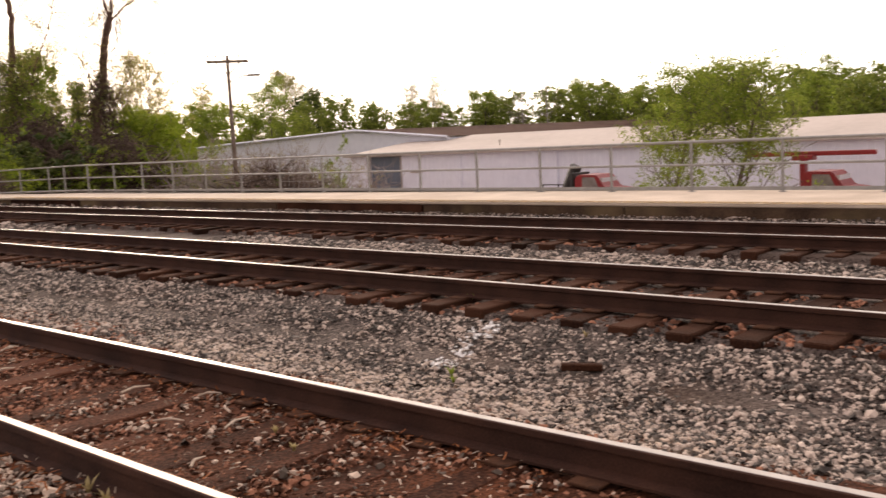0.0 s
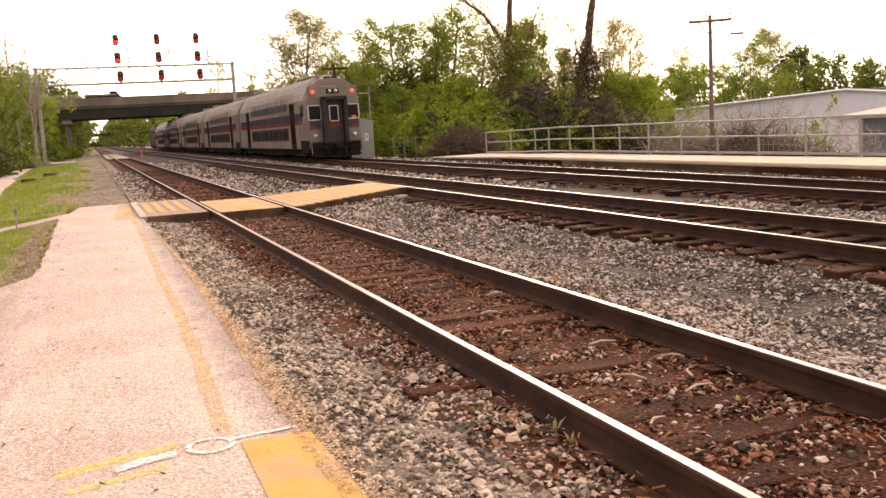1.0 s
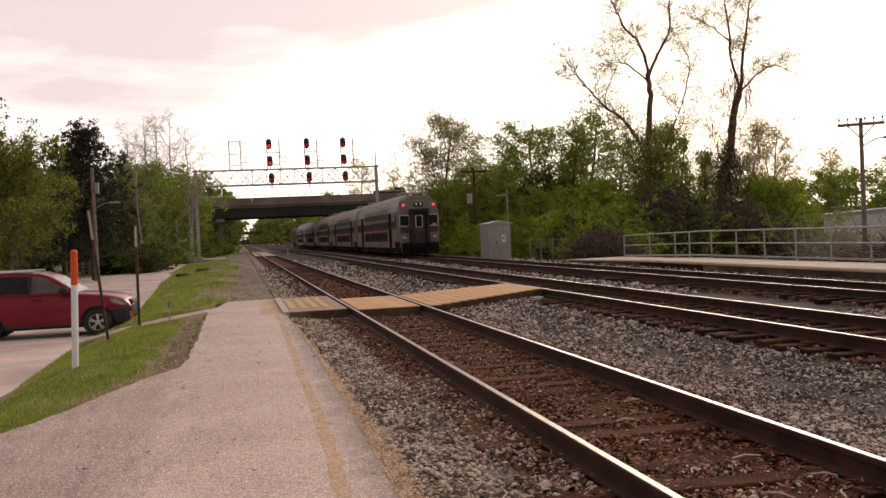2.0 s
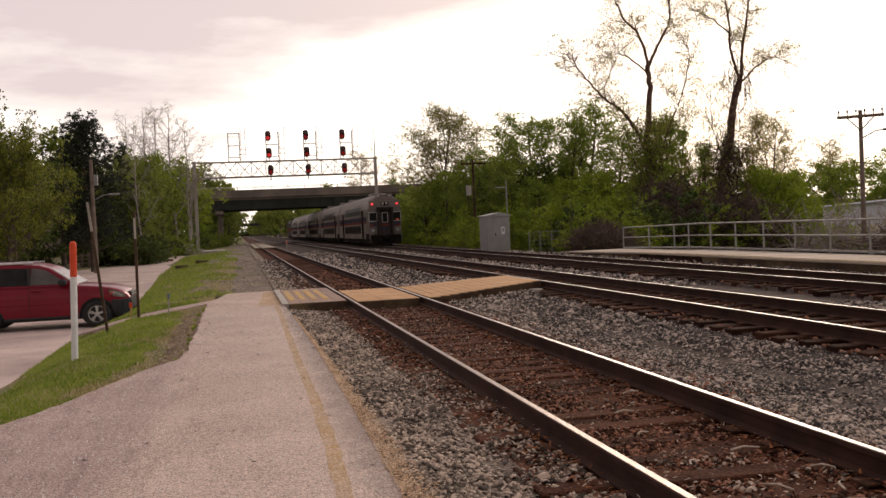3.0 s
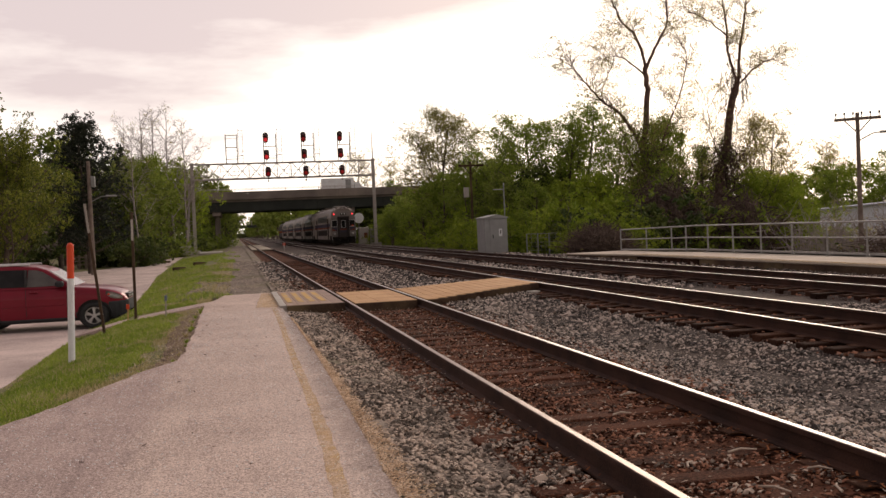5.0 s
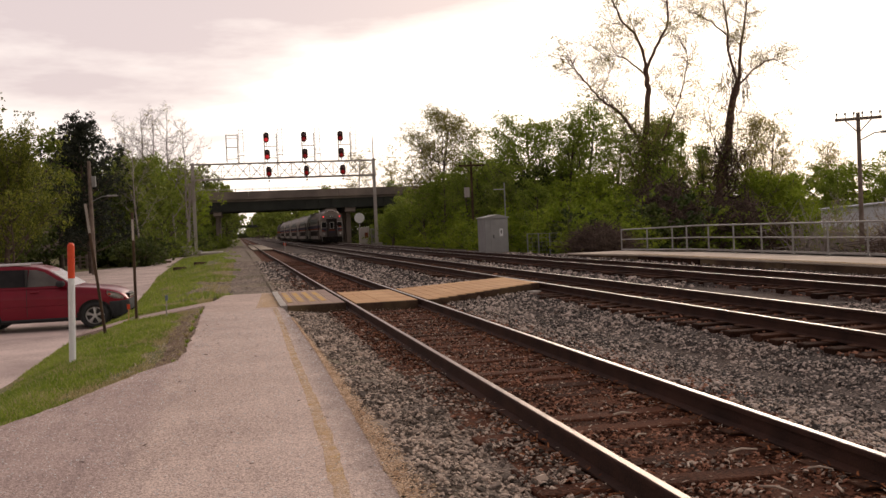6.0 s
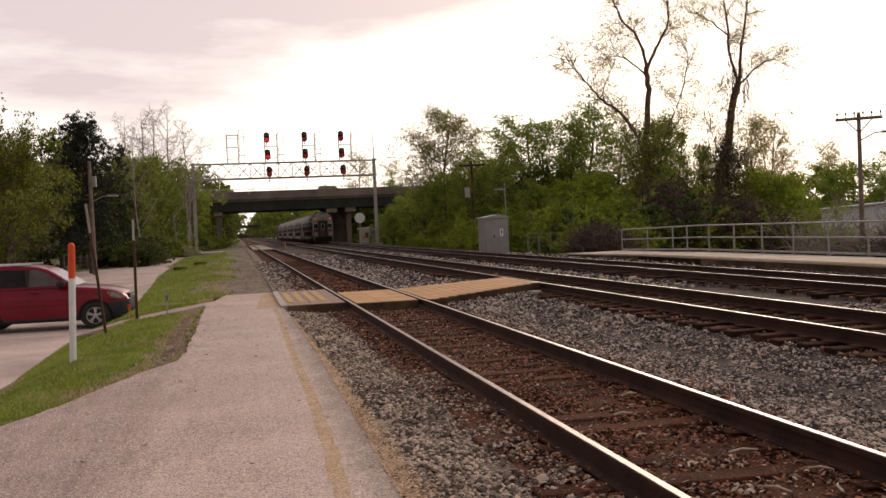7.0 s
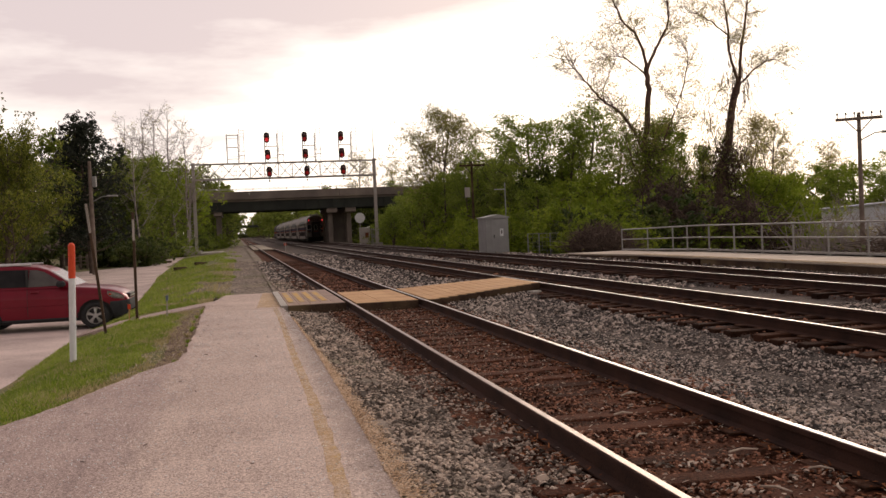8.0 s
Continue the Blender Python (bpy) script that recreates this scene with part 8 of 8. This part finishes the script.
def worn(x, y):
    """Bare strip beside the path and scattered thin patches."""
    if y > 25 and noise.noise(Vector((x * 0.8, y * 0.25, 2))) < lerp(-0.5, 0.45, (x + 2.2) / 2.2):
        return False
    return noise.noise(Vector((x * 0.9, y * 0.5, 8))) + 0.3 * noise.noise(Vector((x * 7, y * 5, 3))) > -0.30 and (y > 25 or x < left_edge(y) - 0.55 + 0.3 * noise.noise(Vector((x, y * 1.5, 4))) or y < 10.5)


rg = np.random.default_rng(23)
blades("grass", [(-3.7, -0.6, 7, 16, 4600, 0.042), (-3.7, -0.5, 16, 25, 2000, 0.055), (-4.5, 0.3, 24, 48, 330, 0.08), (-6.0, 0.2, 48, 100, 70, 0.12), (-1.2, 0.9, 25.8, 40, 60, 0.07)], M["grass"], rg, "short green grass on the verge", lambda x, y: verge(x, y) and worn(x, y))
blades("dry_grass", [(-3.7, -0.5, 8, 25, 1500, 0.045), (-4.5, -0.3, 25, 60, 130, 0.07)], M["grass_dry"], rg, "dry straw-coloured grass among the green", lambda x, y: verge(x, y) and noise.noise(Vector((x * 1.1, y * 0.7, 21))) + 0.4 * noise.noise(Vector((x * 5, y * 3, 9))) > 0.22 - 0.5 * max(0.0, x - left_edge(y) + 1.1) - 0.9 * (rg.random() < 0.3))


def chips(name, k, xf, y0, y1, size, material, label, zf):
    y = rg.uniform(y0, y1, k)
    x = np.array([xf(b) for b in y])
    z = np.array([zf(a, b) for a, b in zip(x, y)])
    L, w = size * rg.uniform(0.5, 1.8, k), size * 0.28
    a = rg.uniform(0, 6.283, k)
    d = np.stack([np.cos(a), np.sin(a), rg.normal(0, 0.25, k)], 1)
    s = np.stack([-np.sin(a), np.cos(a), rg.normal(0, 0.2, k)], 1)
    up = np.array([0, 0, 0.004])
    c = np.stack([x, y, z], 1)
    v = np.stack([c - d * L[:, None] - s * w, c + d * L[:, None] - s * w, c + d * L[:, None] * 0.8 + s * w, c - d * L[:, None] * 0.9 + s * w, c + up + s * 0], 1).reshape(-1, 3)
    i = np.arange(k)[:, None] * 5
    f = np.concatenate([i + np.array([[0, 1, 4]]), i + np.array([[1, 2, 4]]), i + np.array([[2, 3, 4]]), i + np.array([[3, 0, 4]])])
    return tagged(new(name, mesh_from(name, v, f, material)), label, "debris", kind="stuff")


chips("wood_chips", 12500, lambda y: right_edge(y) - 0.01 + abs(rg.normal(0.0, 0.10)) * max(0.12, 1.35 - 0.085 * y), 2.5, 17.5, 0.0095, M["chip"], "orange-tan wood chips along the path edge", lambda x, y: PATH_Z - 0.008 - 0.12 * max(0.0, x - right_edge(y) - 0.1) + rg.uniform(0, 0.02))
chips("straw_litter", 6200, lambda y: rg.uniform(1.2, 4.2) if rg.random() < 0.55 else rg.uniform(4.2, 6.0), 2.5, 20, 0.014, M["straw"], "scattered straw and bark shreds on the ballast", lambda x, y: bed_z(x, y) + 0.045)
chips("rail_litter", 2600, lambda y: T1 + rg.choice((-0.7525, 0.7525)) + rg.choice((-1, 1)) * (0.08 + abs(rg.normal(0, 0.13))), 2.5, 19, 0.02, M["rust_litter"], "rust-coloured bark and leaf litter beside the siding rails", lambda x, y: bed_z(x, y) + rg.uniform(0.03, 0.07))
chips("verge_litter", 1500, lambda y: left_edge(y) - abs(rg.normal(0, 0.28)), 11.5, 22.0, 0.018, M["straw"], "dead leaves and grit on the bare verge", lambda x, y: ground_z(x, y) + 0.03)
chips("strip_gravel", 9000, lambda y: rg.uniform(-1.35, 1.1), 25.7, 62, 0.022, M["stone_beige"], "loose gravel strewn on the strip beside the siding", lambda x, y: strip(x, y) + 0.025)
chips("path_grit", 6500, lambda y: rg.uniform(max(-2.9, left_edge(y) + 0.03), right_edge(y)), 3, 20, 0.0085, M["white_plastic"], "pale grit on the asphalt", lambda x, y: PATH_Z + 0.002)
for k, (x, y, L, a) in enumerate(((3.25, 4.6, 0.24, 20), (3.05, 5.0, 0.2, -50), (3.35, 5.9, 0.22, 5), (2.85, 5.7, 0.16, 60), (3.5, 8.2, 0.2, 25), (2.7, 4.2, 0.16, 35), (3.4, 4.9, 0.18, 70), (3.55, 5.3, 0.15, -20), (2.9, 6.6, 0.14, 40), (3.1, 7.4, 0.17, 10), (4.0, 4.9, 0.2, 30))):
    s = thing("twig", "pale broken stick lying between the rails", "stick", pose(x, y, -0.135, 0, 0, a))
    part("stick", rod(rod(bmesh.new(), (-L / 2, 0, 0), (0, 0.01, 0.01), 0.008, n=5), (0, 0.01, 0.01), (L / 2, -0.02, 0), 0.008, 0.004, n=5), M["straw"], s)


chips("path_litter", 90, lambda y: rg.uniform(max(-1.6, left_edge(y) + 0.05), right_edge(y)), 4, 24, 0.022, M["vine"], "brown leaf and twig litter on the asphalt", lambda x, y: PATH_Z + 0.003)
t_ = thing("tie_fragment", "dark broken piece of tie lying on the ballast", "timber", pose(5.9, 3.86, -0.285, 2, 3, -52))
part("timber", bx(-0.16, 0.16, -0.035, 0.035, -0.03, 0.025, bevel=0.01), M["tie"], t_)
t_ = thing("concrete_chunk", "pale flat concrete chunk beside the timber crossing", "rubble", pose(6.86, 21.45, -0.13, 0, 0, 14))
part("chunk", bx(-0.14, 0.14, -0.12, 0.12, -0.05, 0.03, bevel=0.02), M["concrete"], t_)


def tuft(x, y, z, n, h, material, label):
    """A small weed: upright narrow leaves fanned from one root."""
    r_ = random.Random(int(x * 997 + y * 89))
    t = thing("weed", label, "weed", pose(x, y, z))
    bm = bmesh.new()
    for _ in range(n):
        a, l, w = r_.uniform(0, math.tau), h * r_.uniform(0.5, 1.2), 0.008
        c, s_, o = math.cos(a), math.sin(a), r_.uniform(0.3, 0.9)
        p0, p1 = (-s_ * w, c * w, 0), (s_ * w, -c * w, 0)
        m0, m1 = (c * l * o * 0.5 - s_ * w, s_ * l * o * 0.5 + c * w, l * 0.6), (c * l * o * 0.5 + s_ * w, s_ * l * o * 0.5 - c * w, l * 0.6)
        q = [bm.verts.new(v_) for v_ in (p0, p1, m1, m0)]
        bm.faces.new(q)
        bm.faces.new((q[3], q[2], bm.verts.new((c * l * o, s_ * l * o, l * 0.85))))
    part("leaf_fan", bm, material, t)


for x, y, h in ((2.17, 4.35, 0.13), (2.16, 4.15, 0.11), (5.2, 4.55, 0.10), (5.35, 4.7, 0.12), (6.5, 4.2, 0.09), (3.2, 4.0, 0.09), (3.35, 4.35, 0.08), (1.95, 4.9, 0.06), (7.2, 6.0, 0.1)):
    tuft(x, y, bed_z(x, y) + 0.02, 12, h * 0.62, M["grass_dry" if y < 4.4 else "grass"], "small yellow-green weed among the ballast")
for k in range(26):
    y = 5 + k * 0.7 + rg.uniform(-0.3, 0.3)
    x = left_edge(y) - rg.uniform(0.02, 0.12)
    if y < 22 and not 8 < y < 11.5:
        tuft(x, y, ground_z(x, y), 14, rg.uniform(0.06, 0.14), M["grass"] if k % 3 else M["grass_dry"], "grass tuft at the path's ragged edge")


# ---- what moves ----
def motions():
    """The train draws away along the far track; road traffic crosses the bridge."""
    ends = [(0.0, 35.6), (0.3, 40.3), (0.5, 43.7), (1.0, 51.9), (1.5, 60.0), (1.7, 63.3), (3.0, 84.6), (4.0, 101.0), (4.5, 109.0), (6.0, 132.5), (7.0, 147.5), (8.0, 161.5)]
    for ob, ahead in TRAIN:
        walk(ob, [(t, pose(T3, y + ahead, Z_OF[T3])) for t, y in ends])
    lane = 153.5
    for ob, x0, t0, speed in ((flat_truck, 8.0, 1.25, 22.0), (box_truck, 6.0, 4.5, 22.0), (bridge_car, 4.2, 6.5, 22.0)):
        rows = []
        for k in range(17):
            t = k * 0.5
            x = x0 + speed * (t - t0)
            x = max(-118.0, min(150.0, x))
            off = max(0.0, x - 58.0, -26.0 - x)      # the road falls away beyond the bridge
            rows.append((t, pose(x, lane, 7.35 - 7.95 / 96.0 * min(off, 95.0))))
        walk(ob, rows)


motions()
